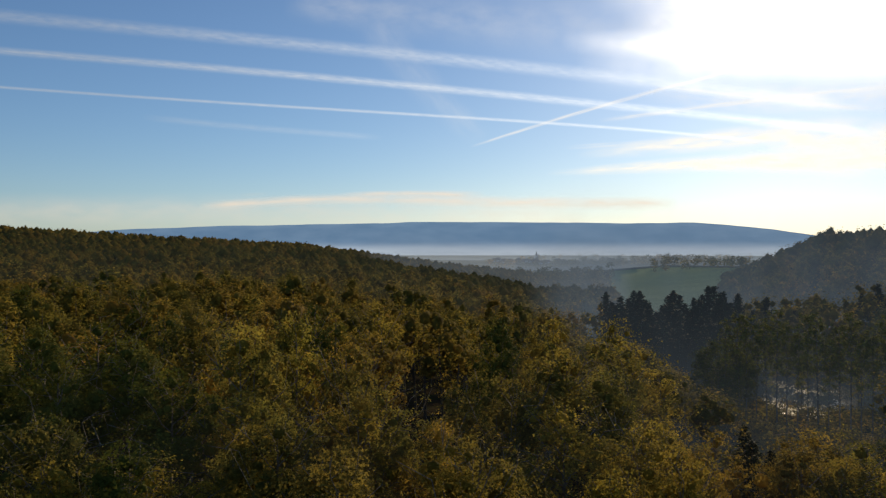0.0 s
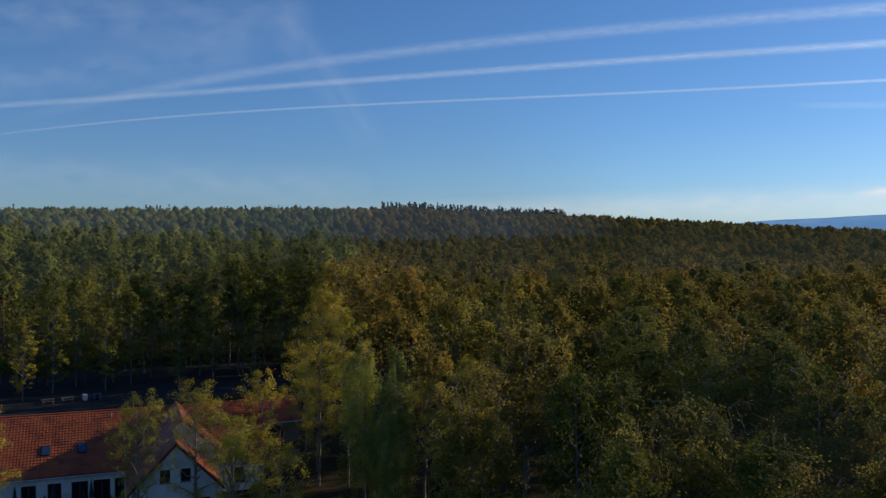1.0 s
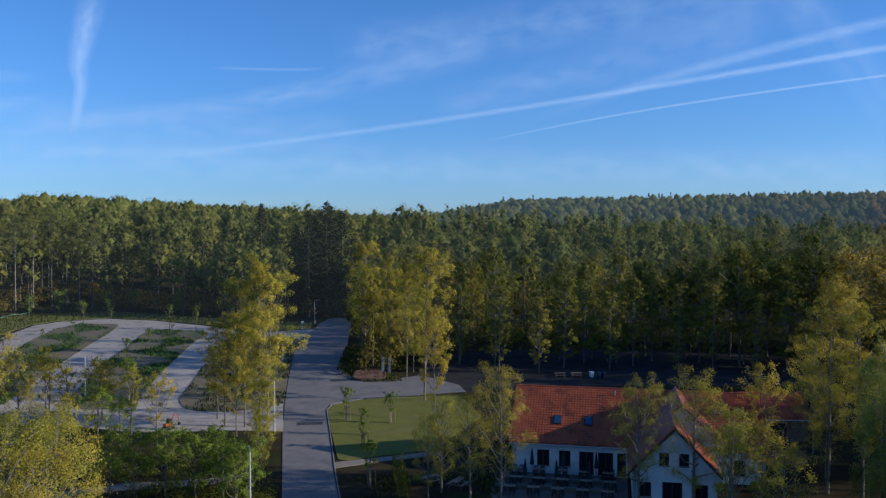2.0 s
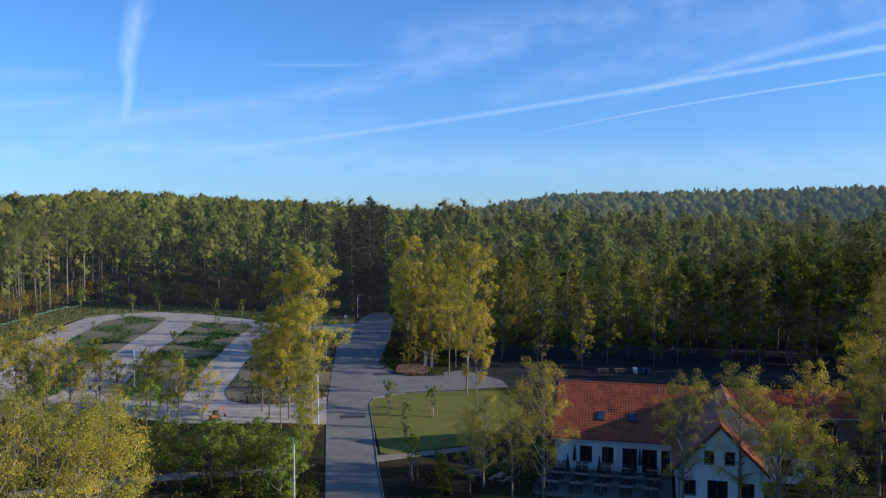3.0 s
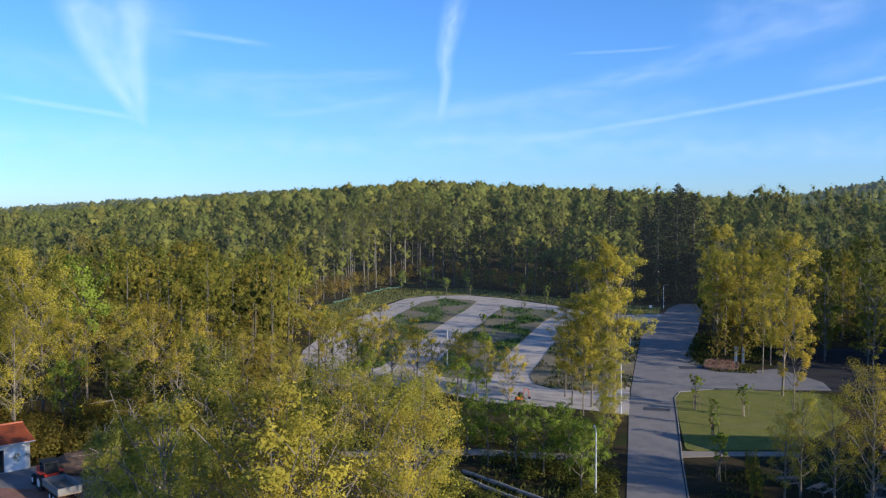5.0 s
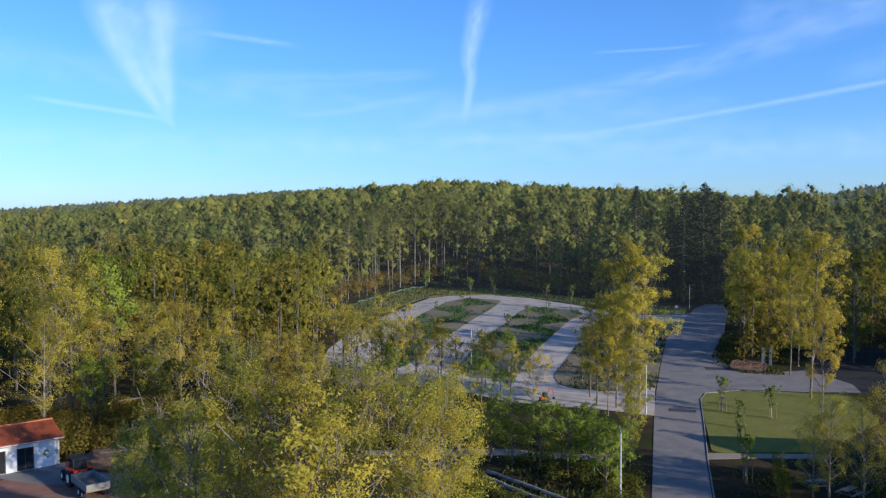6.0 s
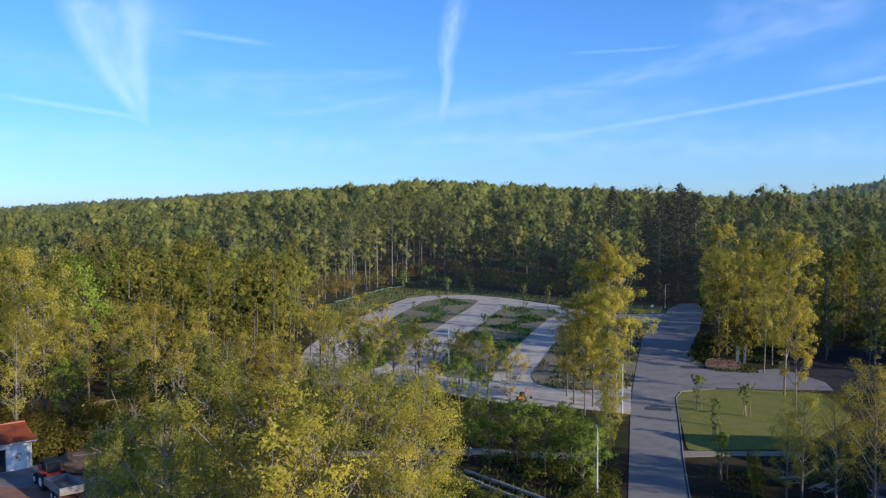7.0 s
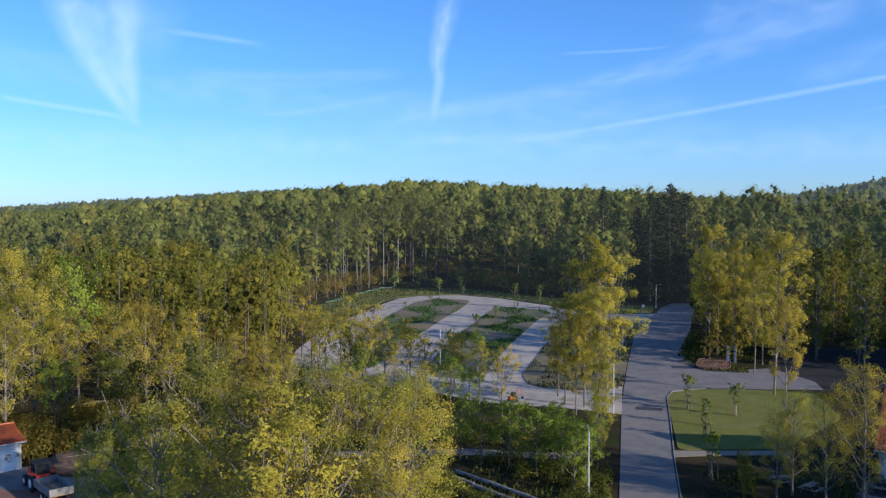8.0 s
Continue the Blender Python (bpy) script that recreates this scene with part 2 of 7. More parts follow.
def build_ground():
    az = np.radians(np.arange(0, 360, 1.5))
    d = np.concatenate([[3.0], np.arange(15, 300, 12.0), np.geomspace(310, 4900, 48)])
    dd, aa = np.meshgrid(d, az, indexing="ij")
    x, y = (dd * np.sin(aa)).ravel(), (dd * np.cos(aa)).ravel()
    z = ground_z(x, y) - 0.02
    verts = np.stack([x, y, z], 1)
    n = len(az)
    i, j = np.meshgrid(np.arange(len(d) - 1), np.arange(n), indexing="ij")
    a0, b0 = (i * n + j).ravel(), (i * n + (j + 1) % n).ravel()
    faces = np.stack([a0, a0 + n, b0 + n, b0], 1)
    faces = [tuple(f) for f in faces.tolist()] + [tuple(range(n))]
    ob = link_mesh("ground", verts, faces, M_FLOOR, smooth_faces=True)
    return tagged(ob, "dark leaf-strewn forest floor on rolling hills", "ground", kind="structure")


ground = build_ground()

ROAD = [(2.0, 40), (6.2, 77), (7.7, 94.4), (8.8, 107.3), (10.5, 124.4), (12.6, 142.5), (16.5, 174), (21.1, 199), (26.2, 217), (28.6, 228), (33, 240), (44, 240),
        (37.5, 229.5), (31.6, 197.7), (26.4, 168.4), (22.6, 148), (20.4, 139), (16.9, 123.4), (15.8, 119.3), (14.4, 105.4), (12.6, 88.8), (11.6, 78), (9, 40)]
YARD = [(17.4, 124), (26, 126), (34, 126.5), (44, 127), (52, 128), (90, 118), (112, 126), (110, 150), (64, 168), (44, 166), (38, 152), (35, 143.8), (30.4, 141.6), (24, 142), (22, 144)]
YARD_ENTRY = [(16.2, 122.6), (17.4, 123.7), (22.6, 126.7), (31, 126.3), (39, 127.2), (39.5, 133), (37, 140), (35.3, 143.3), (30.4, 141.2), (24, 141.7), (23.4, 151.5), (20.5, 150), (18, 135)]
LAWN = [(15.9, 119.3), (17.2, 122.8), (22.5, 125.6), (29, 125.6), (37, 124.5), (36, 110), (25, 94.9), (13.7, 93.1)]
LAWN_PATH = [(13.0, 92.7), (26, 94.3), (25.6, 92.6), (18, 91.6), (12.8, 90.4)]
PARK = [(9, 108.6), (2.2, 110.9), (-9.9, 113.3), (-17, 119), (-26, 122), (-36, 121), (-42, 129.4), (-46.7, 150.6), (-48.6, 172), (-48.2, 195.5), (-46.7, 222), (-44.4, 242.7), (-39.1, 251.7), (-27.5, 255.2), (-15, 247.2),
        (-1.8, 231.5), (6.9, 218.6), (14, 212.5), (21, 214.6), (26, 216.2), (20.9, 199.2), (16.3, 174), (12.4, 142.5), (10.3, 124.4)]
BED_A = [(-22.8, 239.8), (-23.5, 219), (-25.4, 199), (-26.7, 179.7), (-28, 165.9), (-28.2, 150.3), (-29, 136), (-34, 131), (-37, 152), (-39.1, 179.6), (-39.2, 210.4), (-37.8, 233), (-32.9, 244.4)]
BED_B = [(-13.6, 224.3), (-1.7, 219.7), (-0.5, 212.7), (-3.4, 197.2), (-6, 177), (-8.4, 156.4), (-9.7, 141.7), (-10.3, 133.2), (-12.9, 128.3), (-18.3, 129.2), (-20.4, 137.5), (-19.5, 171), (-17, 195), (-15.6, 217.6)]
BED_C = [(5.5, 200), (2.6, 185), (-1.2, 162.8), (-3.6, 140), (-4.6, 133), (-3.6, 126.3), (-1.3, 123.4), (3.1, 121.8), (10.35, 124.4), (12.45, 142.5), (16.35, 174), (20.6, 197.6), (12, 196)]
BACK_VERGE = [(-66, 205), (-60, 242), (-57, 271), (-47.8, 281), (-38, 283), (-20, 270), (-2, 252), (13.6, 238), (27, 230), (25, 217.4), (14, 214), (7.6, 220), (-1, 233), (-14.4, 248.8), (-27.4, 257), (-40, 253.4), (-45.8, 243.4), (-48.4, 222), (-50, 195.5), (-50.4, 172)]


def plate(name, outline, z, mat, label, category):
    ob = part(name, slab(outline, min(-0.25, z - 0.4), z, 0.0), mat, None)
    return tagged(ob, label, category, kind="structure")


def kerb_line(outline, z, width, label, closed=True):
    """A row of kerb stones with joints along an outline."""
    holder = thing("kerb", label, "kerb", kind="structure")
    shapes = {}
    pts = list(outline) + ([outline[0]] if closed else [])
    total, stock = 0, []
    for (x0, y0), (x1, y1) in zip(pts, pts[1:]):
        length = math.hypot(x1 - x0, y1 - y0)
        count = max(1, round(length / 1.0))
        key = round(length / count, 2)
        for k in range(count):
            t = (k + 0.5) / count
            stock.append((x0 + (x1 - x0) * t, y0 + (y1 - y0) * t, math.degrees(math.atan2(y1 - y0, x1 - x0)), key))
    for x, y, turn, key in stock[:300]:
        if key not in shapes:
            first = part("kerb_stone", box((-key / 2 + 0.01, -width / 2, -0.2), (key / 2 - 0.01, width / 2, z), 0.02), M_KERB, holder)
            shapes[key] = first.data
            first.matrix_basis = pose(x, y, 0, 0, 0, turn)
        else:
            ob = new("kerb_stone", shapes[key])
            ob.parent = holder
            ob.matrix_basis = pose(x, y, 0, 0, 0, turn)
    return holder


def drape(name, az0, az1, d0, d1, lift, mat, label, category):
    """A sheet laid over the hills between two headings and two distances."""
    az, d = np.radians(np.linspace(az0, az1, 30)), np.geomspace(d0, d1, 30)
    dd, aa = np.meshgrid(d, az, indexing="ij")
    x, y = (dd * np.sin(aa)).ravel(), (dd * np.cos(aa)).ravel()
    v = np.stack([x, y, ground_z(x, y) + lift], 1)
    i, j = np.meshgrid(np.arange(29), np.arange(29), indexing="ij")
    a0 = (i * 30 + j).ravel()
    return tagged(link_mesh(name, v, np.stack([a0, a0 + 30, a0 + 31, a0 + 1], 1), mat, smooth_faces=True), label, category, kind="structure")


drape("meadow", 101.2, 109.5, 330, 1330, 0.8, M_MEADOW, "smooth green meadow on the valley side", "meadow")
drape("field", 60, 122, 1250, 3900, 1.2, M_FIELD, "pale fields on the valley floor", "field")
water = plate("water", [(POND[0] + 25 * math.cos(k * math.pi / 16), POND[1] + 17 * math.sin(k * math.pi / 16)) for k in range(32)], -6.1, M_WATER, "still dark pond glinting between the trunks", "pond")

road = plate("road", ROAD, 0.03, M_ASPHALT, "grey worn asphalt road running into the woods", "road")
yard = plate("pavement", YARD, 0.02, M_YARD, "leaf-strewn asphalt yard behind the inn, darkened for tree shade", "yard")
entry = plate("pavement", YARD_ENTRY, 0.026, M_ASPHALT, "grey worn asphalt drive between lawn and yard", "drive")
park = plate("pavement", PARK, 0.025, M_PAVING, "light gravelled car park aisles around planted beds", "car park")
lawn = plate("lawn", rounded(LAWN, 1.2), 0.06, M_LAWN, "short mown lawn with long tree shadows", "lawn")
lawn_path = plate("pavement", LAWN_PATH, 0.035, M_GRAVEL, "light gravel path beside the lawn", "path")
bed_a = plate("planted_bed", rounded(BED_A, 3), 0.12, M_BED, "kerbed car park bed with grass and bare soil", "planted bed")
bed_b = plate("planted_bed", rounded(BED_B, 3), 0.12, M_BED, "kerbed car park bed with grass and bare soil", "planted bed")
bed_c = plate("planted_bed", rounded(BED_C, 4), 0.10, M_BED, "roadside strip of rough grass under tall trees", "planted bed")
foot_path = plate("pavement", [(-24, 87.5), (-8.5, 90.7), (-0.3, 90.0), (4, 91.2), (4.4, 89.4), (-0.3, 88.0), (-8.3, 88.4), (-23.6, 85.6)], 0.03, M_GRAVEL, "narrow gravel footpath behind the young maples", "path")
verge = plate("verge", BACK_VERGE, 0.05, M_BANK, "yellowish rough grass bank behind the car park", "verge")


# ---- trees ----
rng = np.random.default_rng(7)


def sprays(centers, normals, size, gen, stretch=1.4, ruffle=0.4, single=0.55):
    """One three-cornered leaf per centre, turned roughly along its normal; returns the shading
    normals too, between those of the crown and the leaf's own (single: the leaf's weight)."""
    n = len(centers)
    nrm = normals / np.maximum(np.linalg.norm(normals, axis=1, keepdims=True), 1e-6)
    face = nrm + gen.normal(0, ruffle, (n, 3))
    face /= np.maximum(np.linalg.norm(face, axis=1, keepdims=True), 1e-6)
    t = np.cross(face, gen.normal(size=(n, 3)))
    t /= np.maximum(np.linalg.norm(t, axis=1, keepdims=True), 1e-6)
    b = np.cross(face, t)
    s = (size * gen.uniform(0.55, 1.35, n))[:, None]
    v = np.stack([centers + t * s * stretch * 0.6, centers - t * s * stretch * 0.4 + b * s * 0.5, centers - t * s * stretch * 0.4 - b * s * 0.5], 1).reshape(-1, 3)
    soft = nrm + single * face
    soft /= np.maximum(np.linalg.norm(soft, axis=1, keepdims=True), 1e-6)
    return v, np.arange(3 * n).reshape(n, 3), np.repeat(soft, 3, 0)


def tubes(lines, sides):
    """Tapered tubes: each line is (points, radii)."""
    vs, fs, base = [], [], 0
    ang = np.arange(sides) * 2 * np.pi / sides
    for pts, rad in lines:
        pts = np.asarray(pts, float)
        d = np.gradient(pts, axis=0)
        d /= np.maximum(np.linalg.norm(d, axis=1, keepdims=True), 1e-6)
        ref = np.where(np.abs(d[:, 2:3]) > 0.9, [[1.0, 0, 0]], [[0, 0, 1.0]])
        u = np.cross(d, ref)
        u /= np.linalg.norm(u, axis=1, keepdims=True)
        w = np.cross(d, u)
        ring = pts[:, None] + (u[:, None] * np.cos(ang)[None, :, None] + w[:, None] * np.sin(ang)[None, :, None]) * np.asarray(rad)[:, None, None]
        m = len(pts)
        vs.append(ring.reshape(-1, 3))
        i, j = np.meshgrid(np.arange(m - 1), np.arange(sides), indexing="ij")
        a0, b0 = (i * sides + j).ravel() + base, (i * sides + (j + 1) % sides).ravel() + base
        fs.append(np.stack([a0, b0, b0 + sides, a0 + sides], 1))
        base += m * sides
    return np.concatenate(vs), np.concatenate(fs)


def ball(detail):
    """Corner directions and faces of a round solid (0: eight faces)."""
    if not detail:
        v = np.array([(1, 0, 0), (0, 1, 0), (-1, 0, 0), (0, -1, 0), (0, 0, 1), (0, 0, -1)], np.float32)
        return v, np.array([(0, 1, 4), (1, 2, 4), (2, 3, 4), (3, 0, 4), (1, 0, 5), (2, 1, 5), (3, 2, 5), (0, 3, 5)])
    bm = bmesh.new()
    bmesh.ops.create_icosphere(bm, subdivisions=detail, radius=1.0)
    v = np.array([q.co[:] for q in bm.verts], np.float32)
    f = np.array([[q.index for q in fc.verts] for fc in bm.faces])
    bm.free()
    return v, f


def boughs(gen, n, leaves, count, rx, rz, core, solid, airy, knot=1.0):
    """Leaf places and normals of n crowns round the origin, and the close leafy mass inside: each crown is made of count leafy
    boughs of unlike size; rx and rz are the crowns' half sizes, core the corners of a bough's mass, solid its share of the bough;
    airy (0 to 1) draws the boughs apart and loosens their leaves; knot scales the boughs' girth."""
    d = gen.normal(0, 1, (n, count, 3))
    d[:, :, 2] = d[:, :, 2] * 0.85 + 0.3
    d /= np.linalg.norm(d, axis=2, keepdims=True)
    girth = rx[:, None] * gen.uniform(0.46, 0.76, (n, count)) * (1 - 0.22 * airy) * knot
    scale = np.stack([rx, rx, rz], -1)[:, None, :]
    inner = np.maximum(scale - girth[:, :, None], 0.25 * scale)
    ctr = d * inner * gen.uniform(0.7, 1.08, (n, count, 1))
    # the leader bough near the top, off the axis
    ctr[:, 0] = np.stack([rx * gen.uniform(-0.25, 0.25, n), rx * gen.uniform(-0.25, 0.25, n), 0.84 * (rz - girth[:, 0])], 1)
    w = girth ** 2 * gen.uniform(0.6, 1.2, (n, count))
    w = np.cumsum(w / w.sum(1, keepdims=True), 1)
    k = (gen.random((n, leaves))[:, :, None] > w[:, None, :-1]).sum(2)
    row = np.arange(n)[:, None]
    e = gen.normal(0, 1, (n, leaves, 3)) + 0.5 * d[row, k] + [0, 0, 0.25]
    e /= np.linalg.norm(e, axis=2, keepdims=True)
    reach = girth[row, k] * (0.66 - 0.24 * airy + (0.42 + 0.27 * airy) * np.sqrt(gen.random((n, leaves))) + np.where(gen.random((n, leaves)) < 0.06, gen.exponential(0.15, (n, leaves)), 0))
    # slender crowns have boughs that stand upright
    tall = np.clip(0.55 * rz / rx, 1.0, 1.4)[:, None, None]
    upright = np.concatenate([np.ones_like(tall), np.ones_like(tall), tall], 2)
    c = ctr[row, k] + e * reach[:, :, None] * upright

    def whole(p):
        q = p / scale ** 2 if p.ndim == 3 else p / scale[:, :, None] ** 2
        return q / np.maximum(np.linalg.norm(q, axis=-1, keepdims=True), 1e-6)
    nrm = 0.3 * e + 0.85 * whole(c) + [0, 0, 0.25] + gen.normal(0, 0.08, c.shape)
    grown = girth[:, :, None] * gen.uniform(0.75, 1.1, (n, count, len(core))) * solid
    mass = ctr[:, :, None] + core[None, None] * grown[..., None] * upright[:, :, None]
    mass_n = 0.42 * core[None, None] + 0.75 * whole(mass) + [0, 0, 0.25]
    return c, nrm, mass, mass_n / np.linalg.norm(mass_n, axis=3, keepdims=True)


def lobes(gen, leaves, count, r, h, foot):
    """Leaf places and normals of a full crown: many leafy boughs of unlike size in an uneven outline, with gaps between."""
    d = gen.normal(0, 1, (count, 3))
    d[:, 2] = d[:, 2] * 0.9 + 0.3
    d /= np.linalg.norm(d, axis=1, keepdims=True)
    az = np.arctan2(d[:, 1], d[:, 0])
    p1, p2 = gen.uniform(0, 6.3, 2)
    envelope = 1 + 0.2 * np.sin(2 * az + p1) + 0.14 * np.sin(3 * az + p2) + gen.normal(0, 0.1, count)
    depth = gen.uniform(0.5, 0.92, count) * envelope
    half = (1 - foot) * h / 2
    mid = np.array([0, 0, foot * h + half])
    taper = np.where(d[:, 2:] > 0, 1 - 0.3 * d[:, 2:] ** 2, 1.0)
    ctr = d * depth[:, None] * np.concatenate([taper * r, taper * r, np.full((count, 1), half * 0.95)], 1)
    ctr[:3] = [[0, 0, half * 0.85], [r * 0.2, -r * 0.15, half * 0.6], [-r * 0.25, r * 0.1, half * 0.35]]
    size = r * gen.uniform(0.16, 0.36, count) * (1.1 - 0.25 * np.abs(d[:, 2]))
    w = size ** 2 * gen.uniform(0.5, 1.3, count)
    k = gen.choice(count, leaves, p=w / w.sum())
    e = gen.normal(0, 1, (leaves, 3)) + 0.55 * d[k] + [0, 0, 0.35]
    e /= np.linalg.norm(e, axis=1, keepdims=True)
    far = gen.uniform(0.84, 1.07, leaves) + np.where(gen.random(leaves) < 0.1, gen.exponential(0.14, leaves), 0)
    c = ctr[k] + e * (size[k] * far)[:, None] * [1, 1, 0.85]
    return c + mid, 0.5 * e + 0.75 * d[k] + gen.normal(0, 0.08, (leaves, 3)), ctr + mid, size


KINDS = {
    # height, crown radius, crown base, limbs, upward angle, droop, leaf material, bark
    "oak": (17.0, 4.0, 0.16, 30, 40, 0.0, M_OAK, M_BARK),
    "tall": (21.0, 3.2, 0.22, 30, 46, 0.0, M_OAK, M_BARK),
    "green": (18.0, 4.4, 0.3, 22, 34, 0.0, M_GREEN, M_BARK),
    "young": (8.0, 2.5, 0.2, 16, 40, 0.0, M_MAPLE, M_BARK),
    "birch": (16.0, 2.7, 0.2, 28, 40, 0.55, M_BIRCH, M_BIRCHBARK),
    "aspen": (22.0, 2.6, 0.09, 40, 44, 0.05, M_ASPEN, M_BIRCHBARK),
    "highbirch": (25.0, 2.7, 0.5, 26, 40, 0.1, M_HIGHBIRCH, M_BIRCHBARK),
    "beech": (17.0, 4.5, 0.22, 24, 36, 0.0, M_BEECH, M_BARK),
    "bare": (13.0, 2.8, 0.28, 20, 48, 0.0, M_OAK, M_BARK),
    "sapling": (4.0, 0.8, 0.35, 9, 55, 0.0, M_MAPLE, M_BARK),
}


def grow(kind, seed, leaves, size):
    """Wood lines and leaf centres with outward normals of one tree standing at the origin."""
    gen = np.random.default_rng(seed)
    h, r, cb, n_limbs, up, droop, _, _ = KINDS[kind]
    sway = gen.normal(0, 0.02, 2) * h
    s = np.linspace(0, 1, 8)
    trunk = np.stack([sway[0] * s ** 2 + 0.1 * np.sin(3 * s + seed), sway[1] * s ** 2, s * h * 0.96], 1)
    trunk[0, :2] = 0
    r0 = (0.0055 if kind in ("aspen", "birch", "tall", "highbirch") else 0.011) * h + 0.05
    lines = [(trunk, r0 * (1 - 0.93 * s) + 0.012)]
    tips, wood = [], []
    for k in range(n_limbs):
        t0 = cb + (0.95 - cb) * ((k + gen.uniform(0, 1)) / n_limbs)
        q = (t0 - cb) / (1 - cb)
        reach = r * (math.sin(math.pi * min(1, 0.16 + 0.84 * q) ** 0.85) * 0.85 + 0.22) * gen.uniform(0.65, 1.2)
        p0 = np.array([np.interp(t0, s, trunk[:, 0]), np.interp(t0, s, trunk[:, 1]), t0 * h * 0.96])
        az = k * 2.4 + gen.uniform(-0.5, 0.5)
        rise = math.tan(math.radians(up + 18 * q + gen.uniform(-12, 12))) * reach
        rise = min(rise, h * 1.01 - p0[2])
        u = np.linspace(0, 1, 5)
        out = np.array([math.cos(az), math.sin(az)])
        wob = gen.normal(0, 0.10 * reach, (5, 3)) * u[:, None]
        pts = np.concatenate([p0[:2] + out * (reach * u)[:, None], (p0[2] + rise * u ** 1.15)[:, None]], 1) + wob
        br = max(0.02, r0 * 0.5 * (1 - 0.75 * t0))
        lines.append((pts, br * (1 - 0.85 * u) + 0.008))
        for m in range(6):
            uu = gen.uniform(0.35, 1.0)
            b0 = np.array([np.interp(uu, u, pts[:, c]) for c in range(3)])
            side = gen.normal(0, 1, 3) * [1, 1, 0.6] + [out[0] * 0.5, out[1] * 0.5, 0.55 - droop * 2.2]
            ln = gen.uniform(0.25, 0.5) * max(reach, r * 0.5)
            side = side / np.linalg.norm(side) * ln
            v = np.linspace(0, 1, 3)
            tw = b0 + side * v[:, None]
            tw[:, 2] -= droop * ln * 1.1 * v ** 2
            wood.append((tw, 0.028 * (1 - 0.8 * v) * (h / 17) + 0.006))
            tips.append(tw)
    tips = np.array(tips)
    n = leaves
    # some twigs carry many leaves, some hardly any
    share = gen.gamma(0.9, 1.0, len(tips))
    which = gen.choice(len(tips), n, p=share / share.sum())
    along = gen.uniform(0.35, 1.1, n)[:, None]
    c = tips[which, 0] * (1 - along) + tips[which, 2] * along
    spread = r * (0.085 if kind != "birch" else 0.07)
    c = c + gen.normal(0, spread, (n, 3)) * [1, 1, 0.8]
    if droop > 0.2:
        c[:, 2] -= gen.exponential(1.1, n)
    axis = np.stack([np.zeros(n), np.zeros(n), np.clip(c[:, 2] - 0.6, cb * h, 0.75 * h)], 1)
    nrm = (c - axis) / max(r, 0.1) + gen.normal(0, 0.15, (n, 3))
    if kind not in ("birch", "bare"):
        # leaves gather in small uneven clumps at the twig ends
        m = min(len(tips), 150)
        ctr = tips[gen.permutation(len(tips))[:m], 2]
        axis = np.stack([np.zeros(m), np.zeros(m), np.clip(ctr[:, 2] - 0.8, cb * h, 0.7 * h)], 1)
        d = (ctr - axis) / np.linalg.norm(ctr - axis, axis=1, keepdims=True)
        big = r * gen.uniform(0.09, 0.2, m)
        k = gen.choice(m, (n * 4) // 5, p=big ** 2 / (big ** 2).sum())
        e = gen.normal(0, 1, (len(k), 3)) + 0.5 * d[k] + [0, 0, 0.3]
        e /= np.linalg.norm(e, axis=1, keepdims=True)
        c[:len(k)] = ctr[k] + e * (big[k] * (0.5 + gen.gamma(3.0, 0.15, len(k))))[:, None] * [1, 1, 0.8]
        nrm[:len(k)] = 0.5 * e + 0.8 * d[k] + gen.normal(0, 0.12, (len(k), 3))
    return lines, wood, c, nrm


TEMPLATES = {}
LABELS = {
    "oak": ("broad oak with sparse olive-yellow spring leaves and grey limbs", "tree"),
    "tall": ("tall slender tree with olive-yellow spring leaves", "tree"),
    "green": ("dense dark green broadleaf tree with rounded crown", "tree"),
    "young": ("young bright green maple beside the car park", "tree"),
    "birch": ("weeping birch with white trunk and hanging green leaves", "tree"),
    "aspen": ("slender birch with pale trunk and light green leaves", "tree"),
    "highbirch": ("tall birch with long bare pale trunk and high crown", "tree"),
    "beech": ("full rounded broadleaf tree with olive-brown spring leaves", "tree"),
    "bare": ("half-bare tree with thin budding branches", "tree"),
    "sapling": ("newly planted sapling with small light green crown", "sapling"),
    "spruce": ("dark green spruce with drooping branches", "spruce"),
}
PLANTED = []


def spruce_lines(seed, leaves):
    gen = np.random.default_rng(seed)
    h, r = 22.0, 3.4
    s = np.linspace(0, 1, 6)
    trunk = np.stack([0 * s, 0 * s, s * h], 1)
    lines, wood = [(trunk, 0.28 * (1 - s) + 0.015)], []
    cs, ns = [], []
    for k in range(112):
        t = 0.06 + 0.93 * (k / 111) ** 0.9
        reach = r * (1 - t) ** 0.8 * gen.uniform(0.65, 1.2) + 0.15
        az = k * 2.4 + gen.uniform(-0.4, 0.4)
        u = np.linspace(0, 1, 3)
        out = np.array([math.cos(az), math.sin(az)])
        pts = np.concatenate([out * (reach * u)[:, None], (t * h - 0.28 * reach * u ** 1.5 + 0.1 * reach * u)[:, None]], 1)
        wood.append((pts, 0.04 * (1 - 0.8 * u) + 0.006))
        n = int(leaves / 112 * (0.4 + reach / r))
        q = gen.uniform(0.15, 1.05, n)
        c = np.stack([out[0] * reach * q, out[1] * reach * q, t * h - 0.2 * reach * q ** 1.3], 1)
        c += gen.normal(0, 1, (n, 3)) * np.array([0.28, 0.28, 0.3]) * (0.3 + reach * 0.3)
        c[:, 2] -= gen.exponential(0.15, n)
        cs.append(c)
        ns.append(np.stack([out[0] * np.ones(n), out[1] * np.ones(n), 1.0 * np.ones(n)], 1) + gen.normal(0, 0.5, (n, 3)))
    return lines, wood, np.concatenate(cs), np.concatenate(ns)


